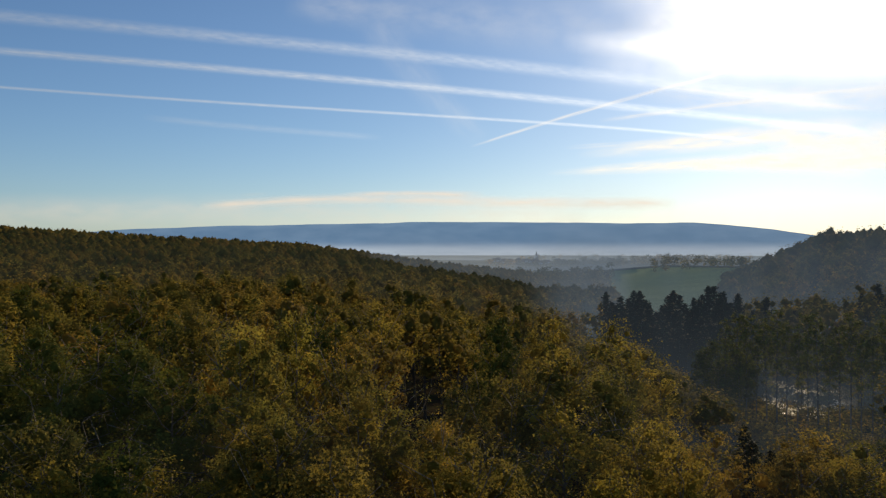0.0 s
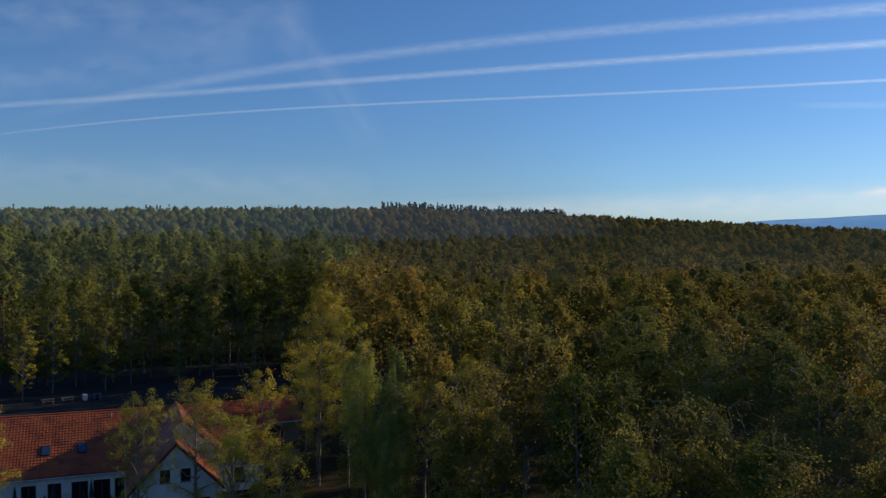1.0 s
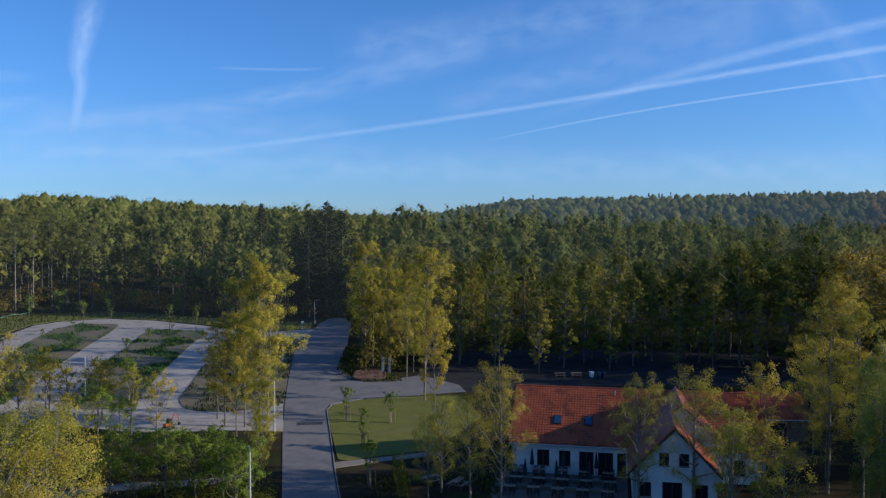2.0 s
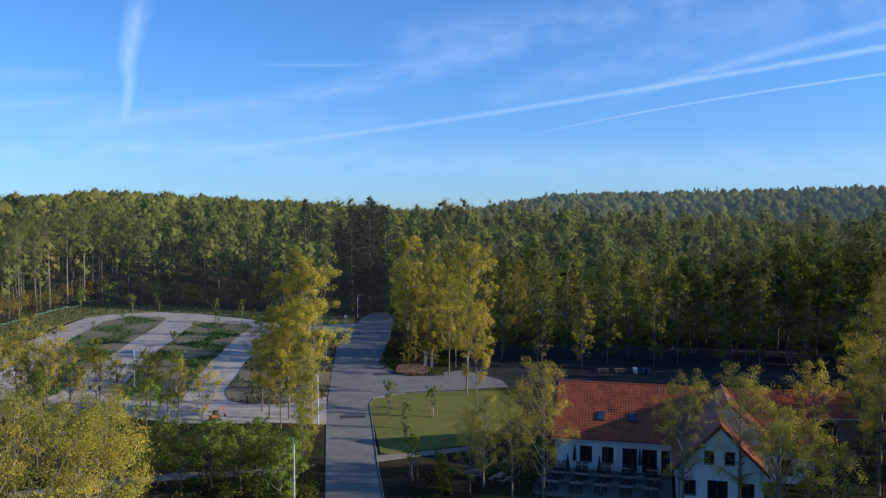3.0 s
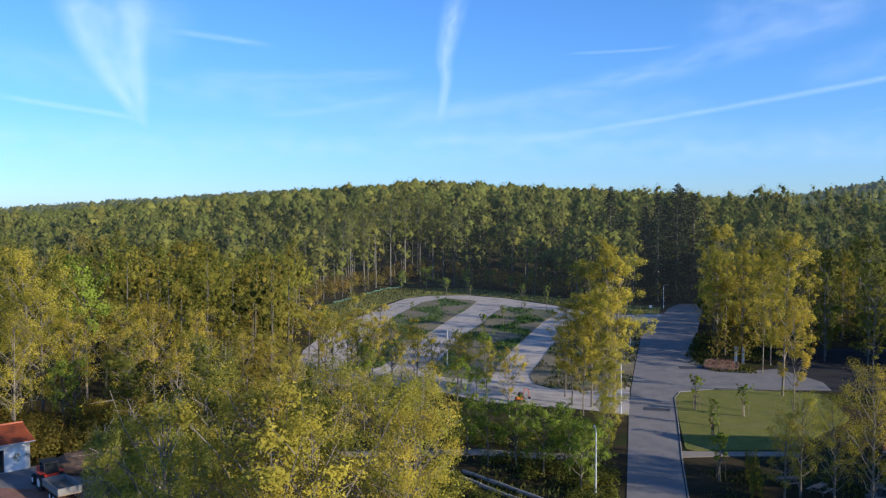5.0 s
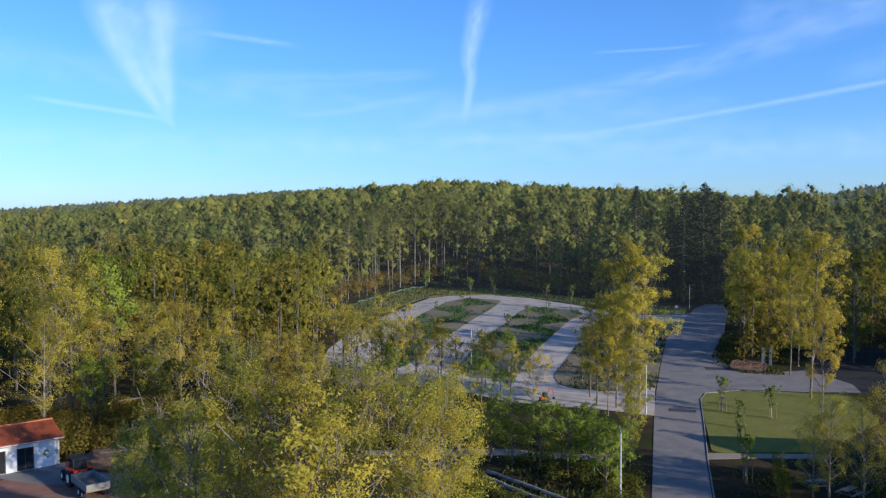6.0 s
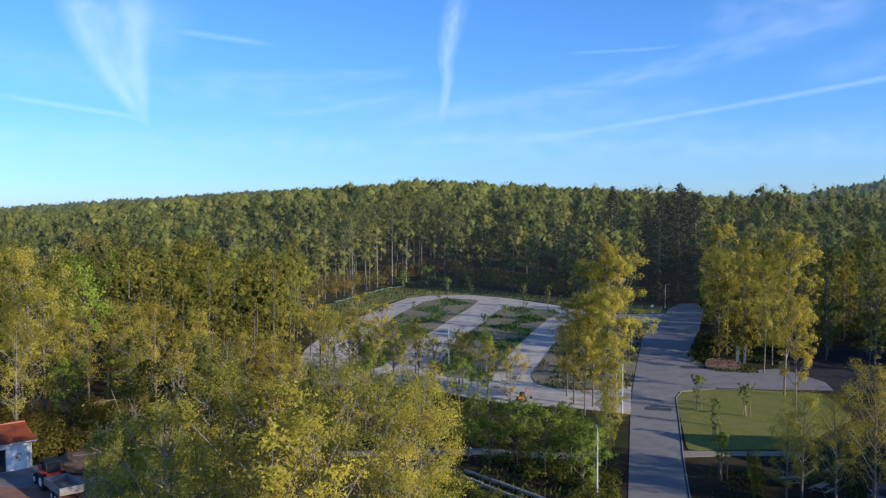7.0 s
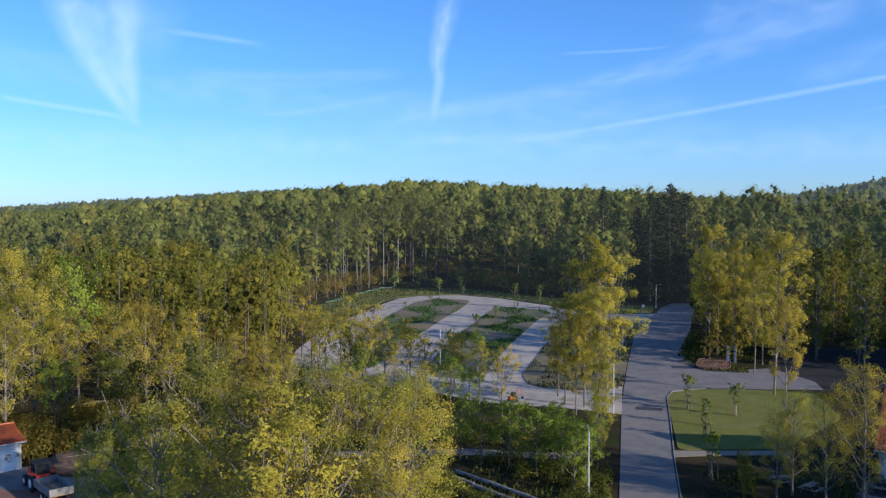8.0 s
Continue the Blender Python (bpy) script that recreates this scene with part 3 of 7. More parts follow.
def tree(kind, x, y, height, variant=0, fine=1, wide=1.0, group=""):
    """A tree thing at x, y; trees of one kind and variant share their meshes."""
    key = (kind, variant, fine)
    base_h = 22.0 if kind == "spruce" else KINDS[kind][0]
    s = height / base_h
    m = pose(x, y, float(ground_z(x, y)) - 0.05, 0, 0, (x * 37 + y * 91) % 360) @ Matrix.Diagonal((s * wide, s * wide, s, 1))
    PLANTED.append((x, y))
    if key in TEMPLATES:
        ob = copy_thing(TEMPLATES[key], m)
        ob.matrix_basis = m
        return ob
    label, category = LABELS[kind]
    ob = thing(kind + "_tree" if kind not in ("sapling",) else "sapling", label, category, group)
    dense = {"bare": 0.36, "beech": 1.75, "young": 0.6, "sapling": 0.3, "green": 1.6, "birch": 2.2, "oak": 1.4, "aspen": 1.5, "tall": 2.1, "highbirch": 0.8}.get(kind, 1.0)
    count = int({2: 12000, 1: 6600, 0: 3500}[fine] * dense)
    size = {2: 0.125, 1: 0.17, 0: 0.22}[fine]
    if kind == "spruce":
        size *= 1.0 if fine else 1.5
        lines, wood, c, nrm = spruce_lines(90 + variant, count if fine else 3000)
        leaf, bark = M_SPRUCE, M_BARK
    else:
        lines, wood, c, nrm = grow(kind, 11 * variant + len(kind), count, size)
        if kind in ("beech", "green"):
            h, r = KINDS[kind][:2]
            g2 = np.random.default_rng(31 + variant + len(kind))
            c2, n2, mass, girth = lobes(g2, int(count * 0.85), 40, r, h, 0.2)
            c, nrm = np.concatenate([c[-(count // 7):], c2]), np.concatenate([nrm[-(count // 7):], n2])
            size *= 0.86
        leaf, bark = KINDS[kind][6:8]
        size *= {"young": 0.75, "sapling": 0.5, "oak": 0.68, "tall": 0.74, "aspen": 0.9, "birch": 0.85}.get(kind, 1.0)
    v0, f0 = tubes(lines, (3, 3, 5)[fine])
    v1, f1 = tubes(wood[::{2: 2, 1: 5, 0: 24}[fine]], 3)
    link_mesh("trunk", np.concatenate([v0, v1]), np.concatenate([f0, f1 + len(v0)]), bark, ob, smooth_faces=True)
    loose = kind not in ("beech", "green", "spruce")
    v, f, vn = sprays(c, nrm, size, np.random.default_rng(variant), ruffle=0.5 if loose else 0.45, single=0.5)
    if kind in ("beech", "green"):
        # the close leaf mass inside each bough
        bv, bf = ball(1)
        k = len(mass)
        swell = girth[:, None, None] * np.random.default_rng(5 + variant).uniform(0.3, 0.52, (k, len(bv), 1)) * [1, 1, 0.85]
        mv = (mass[:, None] + bv[None] * swell).reshape(-1, 3)
        mf = (bf[None] + len(bv) * np.arange(k)[:, None, None]).reshape(-1, 3) + len(v)
        v, f, vn = np.concatenate([v, mv]), np.concatenate([f, mf]), np.concatenate([vn, np.tile(bv, (k, 1))])
    link_mesh("crown", v, f, leaf, ob, normals=vn)
    ob.matrix_basis = m
    TEMPLATES[key] = ob
    return ob


def plant(kind, spots, fine=1, wide=1.0):
    for i, (x, y, h) in enumerate(spots):
        tree(kind, x, y, h, variant=i % 3, fine=fine, wide=wide * (0.9 + 0.2 * ((i * 7) % 5) / 4))


# oaks just below the camera, left of the road
plant("oak", [(-16.2, 44.8, 16.5), (-12.8, 43.5, 15.5), (-10.2, 47.7, 16.5), (-8.9, 47.2, 14.8), (-20.5, 44.7, 12.0), (-14.5, 40.5, 12.5)], fine=2, wide=1.0)
plant("bare", [(-15.1, 43.0, 16.2), (-24.6, 50.3, 14.0)], fine=2, wide=1.2)
# tall trees that shade the yard from the morning sun
plant("beech", [(104, 112, 21), (110, 118, 22), (98, 107, 20), (112, 128, 22), (117, 121, 23), (90, 103, 17), (107, 104, 21), (120, 132, 22)], fine=0)
plant("green", [(96, 138, 23), (104, 141, 24), (112, 137, 25), (100, 147, 23), (117, 146, 25), (90, 147, 21), (84, 152, 20), (108, 150, 24)], fine=0)
# edge of the wood left of the car park
plant("oak", [(-65.5, 97.3, 21), (-56.8, 92.9, 13.4), (-55.4, 101.6, 13.8), (-51.5, 101.9, 13.8), (-60.8, 92.4, 17.5), (-46.7, 104.7, 13), (-59.5, 85.3, 14.4), (-41.1, 106.5, 10), (-38.1, 108.9, 9.5), (-33, 103, 9)])
plant("young", [(-61.8, 103.9, 18.7), (-56.7, 90.4, 8.5)], fine=1, wide=0.8)
plant("spruce", [(-47.1, 112.6, 11)])
plant("bare", [(-40.6, 85.5, 11.6), (-30.0, 88.0, 9.5), (-16, 104, 7), (-21, 112, 7.5)])
plant("birch", [(-31.6, 55.8, 11.3), (-29.8, 56.6, 10.2), (-28.6, 58.2, 12.6)], fine=2, wide=1.15)
# young maples at the car park corner
plant("young", [(-7.0, 84.7, 6.4), (-4.1, 84.2, 6.8), (-1.4, 82.7, 6.6), (1.2, 82.1, 5.8), (3.2, 80.4, 6.0), (-9.4, 87, 5.8), (0.8, 86.5, 6.0), (2.2, 77.6, 5.2)], fine=1, wide=1.0)
# tall trees on both sides of the road
plant("tall", [(6.1, 109.3, 22.1), (4.4, 112.3, 19.0), (1.9, 113.6, 14.0), (8.0, 128, 14), (5.4, 91.3, 9.8), (4.7, 85.3, 7.4), (5, 135, 13), (7.4, 113.5, 19.5), (3.2, 107.5, 12.5), (5.6, 103.5, 11.0)], fine=1, wide=1.0)
plant("tall", [(31.1, 149.1, 20.3), (29.6, 167.3, 22.8), (31.0, 122.4, 22.9), (32.1, 139.1, 17.1), (35.2, 147.0, 17.5), (29.4, 110.7, 15.4), (28, 155, 19)], fine=1, wide=0.95)
plant("sapling", [(17.7, 112.3, 4.5), (18.5, 104, 3.2), (23.2, 109.4, 4.0), (15.5, 83.2, 4.5), (17.5, 98, 3)], fine=1)
# small trees round the inn
plant("oak", [(26.1, 74.0, 12.9), (38.3, 70.4, 11.6), (42.9, 68.5, 12.3)], fine=2, wide=0.9)
plant("bare", [(56.2, 77.1, 11.3), (44.9, 66.0, 8)], fine=2)
plant("bare", [(40.7, 59.4, 11.0), (44.2, 60.2, 9.8), (43.0, 55.8, 9.0)], fine=2)
plant("oak", [(23.5, 75.4, 10.2), (21.8, 79.3, 9.5), (20.1, 78.0, 7.6), (52.6, 74.0, 7.4)], fine=2, wide=0.9)
plant("birch", [(56.1, 59.9, 16.4), (54.1, 54.8, 10.8), (57.5, 57, 13)], fine=2)
plant("tall", [(58.0, 69.0, 20.9), (59.6, 66.2, 17.9)], fine=2)
plant("oak", [(66.5, 81.5, 10.5), (71, 87, 12.5), (61.5, 73.5, 8.5), (68.5, 76, 12)], fine=1, wide=0.95)
plant("bare", [(71.7, 60.1, 12.5), (59.9, 55.6, 12)], fine=2)
plant("spruce", [(53.0, 42.8, 8.0)], fine=1)
plant("green", [(96.6, 75.8, 19), (134.8, 89.6, 19), (129.3, 78.8, 19), (149.5, 73.8, 19), (169.1, 72.2, 19), (142.3, 50.2, 19), (145.0, 82.5, 19), (94.8, 27.0, 18), (72.0, 52.1, 18)], fine=0)
plant("beech", [(46.3, 26.2, 14), (48.1, 21.9, 14), (50.3, 17.3, 13), (56.8, 12.6, 14), (61.1, 12.8, 15)], fine=1)
plant("green", [(52.2, 33.2, 17), (63.4, 20.2, 17), (87.2, 35.4, 18.5), (77.4, 37.0, 18.5), (79.6, 43.7, 19), (68, 31, 17.5), (73, 27, 18)], fine=1, wide=1.05)
plant("beech", [(54.3, 6.6, 13), (60.2, 0.1, 14), (55.8, -3.6, 13), (54.2, -11.1, 13), (63.6, -15.6, 15), (62.3, -20.2, 15), (75.2, -14, 17), (65.1, -9.2, 15.5), (64.8, 4.7, 15.5), (59.1, -28.3, 13)], fine=1)
# the wall of slender trees behind the yard, and the dark spruces where the road enters the wood
plant("aspen", [(32.2, 182.6, 22.3), (45.3, 152.0, 20.8), (51.4, 149.4, 22), (59.5, 149.7, 16.7), (68.6, 147.5, 19.8), (74.7, 146.1, 21.9), (82.5, 146.6, 17.6), (65.6, 152, 19.6), (40.2, 155, 20.3), (90, 142, 21), (97, 138, 20)])
plant("aspen", [(50, 143, 16), (56.5, 140, 14.5), (63, 144, 17), (70, 139.5, 15), (76, 142, 17.5), (82.5, 137, 15.5), (88, 134.5, 16.5), (94, 130, 15), (101, 131, 17), (47, 157, 19), (54, 158, 18), (105, 136, 18)], fine=0, wide=1.25)
plant("young", [(44 + 5.6 * k, 160 + 5 * math.sin(k * 2.1) - 0.9 * k * (k > 4), 6.5 + 2 * math.sin(k * 1.7)) for k in range(11)], fine=0, wide=1.1)
plant("spruce", [(27.5, 244, 31), (33, 246, 33.5), (38, 249, 31), (30.5, 253, 30), (35.5, 255, 32.5), (17, 289, 33), (25, 252, 27)], fine=1, wide=1.9)
plant("young", [(-50 + 7 * k, 270 + 5 * math.sin(k * 1.9) - 0.35 * abs(k - 3) ** 2, 6 + 1.5 * math.sin(k * 2.3)) for k in range(10)], fine=0, wide=1.1)
plant("highbirch", [(-62, 266, 28), (-60, 274, 29), (-56, 279, 30), (-52, 284, 31), (-47, 286, 29), (-43, 287, 30), (-54, 288, 30), (-39, 286, 28), (-64, 256, 27), (-66, 266, 28), (-49, 292, 31), (-35, 284, 27), (-64, 246, 26), (-67, 236, 25)])
plant("young", [(-29, 124, 6.5), (-13, 109, 6.5), (-34, 137, 7), (-40, 143, 8), (-10, 104, 6), (-11.5, 133, 6.5), (-27, 118, 6)], wide=0.85)
plant("bare", [(-22, 128, 9), (-30, 140, 10), (-14, 122, 8), (-6, 103, 9), (-36, 147, 11), (1, 118, 10), (4, 150, 11), (7, 165, 12), (-33.8, 120, 9.5), (-31.2, 123, 10), (-26.6, 119, 9), (-24.2, 121, 9.5), (-38, 131, 10.5), (-43, 142, 11), (-31.6, 131, 10), (-20.2, 120, 8.5), (-17.6, 118, 8), (-14.0, 117.5, 8.5), (-35, 128, 10), (-28.6, 126, 9), (-9.5, 112, 8.5)])


def inside(px, py, poly, grow_by=0.0):
    """Points inside an outline, or nearer to it than grow_by."""
    px, py = np.asarray(px, float), np.asarray(py, float)
    hit_, near = np.zeros(px.shape, bool), np.zeros(px.shape, bool)
    n = len(poly)
    for i in range(n):
        (x0, y0), (x1, y1) = poly[i], poly[(i + 1) % n]
        cross = ((y0 > py) != (y1 > py)) & (px < (x1 - x0) * (py - y0) / ((y1 - y0) or 1e-9) + x0)
        hit_ ^= cross
        dx, dy = x1 - x0, y1 - y0
        t = np.clip(((px - x0) * dx + (py - y0) * dy) / (dx * dx + dy * dy), 0, 1)
        near |= np.hypot(px - x0 - t * dx, py - y0 - t * dy) < grow_by
    return hit_ | near


INN_PLOT = [(15, 86), (17, 58), (52, 48), (66, 72), (76, 96), (104, 116), (100, 134), (45, 128), (33, 122)]
GLADE = [(-36, 118), (-20, 92), (-14, 74), (-9, 66), (-8, 28), (16, 28), (14, 86), (24, 100), (16, 122), (-8, 120), (-22, 140)]
FARM = [(-70, 70), (-44, 82), (-34, 70), (-40, 50), (-70, 45)]


def blocked(x, y):
    d, az = np.hypot(x, y), np.degrees(np.arctan2(x, y))
    b = d < 43
    for poly, gap in ((ROAD, 4.0), (PARK, 3.0), (YARD, 4.0), (BACK_VERGE, 2.0), (LAWN, 2.0), (INN_PLOT, 1.0), (GLADE, 0.0), (FARM, 0.0)):
        b |= inside(x, y, poly, gap)
    b |= np.hypot((x - POND[0]) / 1.3, y - POND[1]) < 24
    b |= (az > 101.6) & (az < 108.6) & (d > 320)          # meadow
    b |= (az > 109) & (az < 117.5) & (d > 75) & (d < 190)   # glade round the pond
    b |= (az > 99.5) & (az < 109.5) & (d > 215) & (d < 275)  # the spruce stand
    b |= (az > 100.5) & (az < 112) & (d > 640)             # open valley
    return b


def scatter(d0, d1, az0, az1, step, seed):
    gen = np.random.default_rng(seed)
    g = np.arange(-d1, d1, step)
    x, y = np.meshgrid(g, g)
    x = (x + gen.uniform(-0.42, 0.42, x.shape) * step).ravel()
    y = (y + gen.uniform(-0.42, 0.42, y.shape) * step).ravel()
    d, az = np.hypot(x, y), np.degrees(np.arctan2(x, y))
    ok = (d >= d0) & (d < d1) & (az > az0) & (az < az1)
    x, y = x[ok], y[ok]
    ok = ~blocked(x, y)
    return x[ok], y[ok], gen


# single trees of the near wood
xs, ys, gen = scatter(43, 118, -42, 124, 9.6, 3)
taken = np.array(PLANTED)
for x, y in zip(xs, ys):
    if np.min(np.hypot(taken[:, 0] - x, taken[:, 1] - y)) < 3.6:
        continue
    d = math.hypot(x, y)
    az = math.degrees(math.atan2(x, y))
    u = gen.random()
    if az < 40:
        kind = "oak" if u < 0.6 else "tall" if u < 0.8 else "green"
    else:
        dark = 0.7 if 53 < az < 71 else 0.4 if 46 < az < 78 else 0.12
        kind = "green" if gen.random() < dark else "beech" if u < 0.62 else "oak" if u < 0.74 else "green" if u < 0.88 else "tall" if u < 0.95 else "birch"
    if az > 82 and kind in ("oak", "tall", "birch"):
        kind = "beech"
    top = {"oak": 16, "beech": 16.5, "green": 17, "tall": 18.5, "birch": 14}[kind] * gen.uniform(0.72, 1.22)
    if 4 < az < 47 and d < 100:
        continue
    if 46 < x < 125 and 0.38 * x + 0.92 * y > 95:
        top = min(top, 14.5 if x < 80 else 22.0)
    if az < -24 and d < 70:
        continue
    top = min(top, 26 - d * math.tan(radians(float(np.interp(az, [-42, -34, -30, -27, -22, -15, -8, 47, 60, 100], [1.5, 2.5, 5, 7, 9, 10.5, 11.5, 3, 3, 3])))))
    if d < 60:
        top = min(top, 15.5)
    if 105 < az < 119:
        top = min(top, 26 - d * math.tan(radians(13.5 if 108.5 < az < 118.5 else 10.5)))
    if az < -29 and d < 78:
        top = min(top, 26 - d * math.tan(radians(15.5)))
    if top < 4:
        continue
    tree(kind, float(x), float(y), float(top), variant=int(gen.integers(0, 4)), fine=1 if d < 72 else 0, wide=float(gen.uniform(0.68, 1.0)))


def woods(name, x, y, gen, leaves, size, trunks, label, height=20.0, radius=4.3, low=0.34, mat=M_WOODS, solid=0.0, vary=(0.75, 1.12), count=9, airy=0.0, knot=1.0):
    """Far trees joined into one mesh: billowing crowns of leaf sprays over a close leafy mass, with trunks where they can be seen."""
    n = len(x)
    h = height * gen.uniform(*vary, n)
    r = radius * gen.uniform(0.7, 1.3, n)
    z = ground_z(x, y)
    # low growth in the hollow before the spruce stand
    dist, az = np.hypot(x, y), np.degrees(np.arctan2(x, y))
    low_ground = (az > 98.5) & (az < 112) & (dist < 226)
    h = np.where(low_ground, np.minimum(h, np.maximum(26 - dist * np.tan(np.radians(np.interp(az, [98, 103, 106, 112], [5.6, 6.0, 8.6, 9.5]))) - z, 4)), h)
    rz = h * (1 - low) / 2
    bv, bf = ball(1 if leaves > 500 else 0)
    mid = np.stack([x, y, z + h * (1 + low) / 2], 1)
    c, nrm, mass, mn = boughs(gen, n, leaves, count, r, rz, bv, solid, airy, knot)
    v, f, vn = sprays((c + mid[:, None]).reshape(-1, 3), nrm.reshape(-1, 3), size, gen, 1.3, single=0.35)
    shade = gen.random(n)
    tone = np.repeat(shade, 3 * leaves)
    if solid:
        f = np.concatenate([f, (bf[None] + len(bv) * np.arange(n * count)[:, None, None]).reshape(-1, 3) + len(v)])
        v = np.concatenate([v, (mass + mid[:, None, None]).reshape(-1, 3)])
        vn = np.concatenate([vn, mn.reshape(-1, 3)])
        tone = np.concatenate([tone, np.repeat(shade, count * len(bv))])
    ob = link_mesh(name, v, f, mat, normals=vn, tone=tone)
    tagged(ob, label, "woods", kind="stuff")
    if trunks:
        s = 4
        a4 = np.arange(s) * 2 * np.pi / s
        rad = np.stack([0.16 + 0.004 * h, 0.05 + 0 * h], 1)
        ring = np.stack([np.cos(a4), np.sin(a4)], 1)
        vv = np.zeros((n, 2, s, 3))
        lean = gen.normal(0, 0.5, (n, 2))
        for k in range(2):
            vv[:, k, :, 0] = x[:, None] + k * lean[:, :1] + rad[:, k, None] * ring[None, :, 0]
            vv[:, k, :, 1] = y[:, None] + k * lean[:, 1:] + rad[:, k, None] * ring[None, :, 1]
            vv[:, k, :, 2] = z[:, None] + (h * 0.85)[:, None] * k - 0.2
        base = (np.arange(n) * 2 * s)[:, None]
        j = np.arange(s)[None]
        ff = np.stack([base + j, base + (j + 1) % s, base + s + (j + 1) % s, base + s + j], 2).reshape(-1, 4)
        tr = link_mesh("tree_trunks", vv.reshape(-1, 3), ff, M_TRUNKS)
        tagged(tr, "pale and grey trunks of the wood's edge", "trunks", kind="stuff")
    return ob


M_TRUNKS = surface("trunk_bark", (0.05, 0.042, 0.033), (0.17, 0.15, 0.125), 0.12, fine=3.0, rough=0.9)
xs, ys, gen = scatter(118, 225, -42, 42, 7.2, 5)
woods("woods", xs, ys, gen, 860, 0.255, True, "mixed spring woodland of slender olive and green crowns", 19.5, 4.4, low=0.2, mat=M_WESTWOODS, solid=0.3, vary=(0.62, 1.14), count=22, airy=1.0, knot=0.66)
xs, ys, gen = scatter(118, 225, 42, 124, 8.2, 15)
woods("woods", xs, ys, gen, 820, 0.28, True, "mixed spring woodland of rounded olive crowns", 18.0, 5.0, low=0.3, solid=0.4, vary=(0.72, 1.14), count=15, airy=0.9, knot=0.82)
xs, ys, gen = scatter(225, 400, 12, 42, 8.3, 26)
woods("woods", xs, ys, gen, 330, 0.37, True, "olive-green spring woodland rising behind the yard", 24.5, 6.0, low=0.26, mat=M_SLOPEWOODS, solid=0.46, vary=(0.7, 1.14), count=16, airy=0.8, knot=0.72)
xs, ys, gen = scatter(225, 400, -42, 12, 8.3, 6)
woods("woods", xs, ys, gen, 330, 0.37, True, "mixed spring woodland rising over the slope", 21.5, 5.7, low=0.2, mat=M_SLOPEWOODS, solid=0.46, vary=(0.7, 1.14), count=16, airy=0.8, knot=0.72)
xs, ys, gen = scatter(225, 400, 42, 124, 8.8, 16)
woods("woods", xs, ys, gen, 240, 0.42, False, "rounded olive crowns of the wood on the slope", 18.0, 5.2, low=0.2, solid=0.5, vary=(0.75, 1.16), count=11, airy=0.6, knot=0.9)
for a0, a1, leaf_mat, seed, n1, s1, n2, s2 in ((-42, 42, M_SLOPEWOODS, 8, 70, 0.62, 24, 0.95), (42, 124, M_WOODS, 9, 70, 0.64, 24, 0.95)):
    xs, ys, gen = scatter(400, 600, a0, a1, 10.2, seed)
    woods("woods", xs, ys, gen, n1, s1, False, "hazy woodland on the hillside", 18.5, 6.4, low=0.1, mat=leaf_mat, solid=0.88, vary=(0.82, 1.12), count=6)
    xs, ys, gen = scatter(600, 1000, a0, a1, 12.4, seed + 20)
    woods("woods", xs, ys, gen, n2, s2, False, "hazy woodland on the far hill", 18.0, 8.0, low=0.0, mat=leaf_mat, solid=0.94, vary=(0.85, 1.12), count=4)
# spruce stand in the valley and thin bare trees round the pond
plant("spruce", [(246 * math.sin(radians(q)), 246 * math.cos(radians(q)), 22.5 + 3 * math.sin(q * 2.7)) for q in np.arange(101.0, 109.6, 0.36)], fine=0, wide=1.75)
plant("spruce", [(232 * math.sin(radians(q)), 232 * math.cos(radians(q)), 20 + 3 * math.sin(q * 3.9)) for q in np.arange(101.2, 109.4, 0.36)], fine=0, wide=1.8)
plant("spruce", [(216 * math.sin(radians(q)), 216 * math.cos(radians(q)), 19 + 2.5 * math.sin(q * 4.7) - 0.5 * (q - 101)) for q in np.arange(101.6, 110.4, 0.42)], fine=0, wide=1.9)
plant("spruce", [(198 * math.sin(radians(q)), 198 * math.cos(radians(q)), 15 + 2.5 * math.sin(q * 5.3)) for q in np.arange(104.2, 110.6, 0.5)], fine=0, wide=1.9)
plant("highbirch", [((152 + 6 * math.sin(q * 11)) * math.sin(radians(q)), (152 + 6 * math.sin(q * 11)) * math.cos(radians(q)), 19 + 2 * math.sin(q * 3)) for q in np.arange(108.6, 118.2, 0.6)], fine=0, wide=1.0)
plant("bare", [(POND[0] + 16 * math.cos(k * 2.4), POND[1] + 11 * math.sin(k * 2.4), 8 + 2.5 * math.sin(k * 1.7)) for k in range(9)], fine=0, wide=0.9)
# single dark spruces among the near crowns
plant("spruce", [(74.1, -11.6, 14.6), (75.5, -13.4, 12.0), (65.7, -24.1, 14.0), (67.5, -26.2, 13.0), (69.8, -25.0, 14.5)], fine=1, wide=1.5)
plant("beech", [(60.8, -25.9, 14.5), (57.6, -27.2, 14.0), (62.5, -31.0, 14.5), (57.9, -31.2, 13.5), (66.5, -29.3, 14.5), (53.5, -29.0, 13.0)], fine=1)
# dark trees between the spruces and the pond
plant("green", [((168 + 14 * math.sin(k * 2.3)) * math.sin(radians(107.3 + 0.42 * k)), (168 + 14 * math.sin(k * 2.3)) * math.cos(radians(107.3 + 0.42 * k)), 13 + 1.5 * math.sin(k * 1.9)) for k in range(7)], fine=0, wide=1.1)
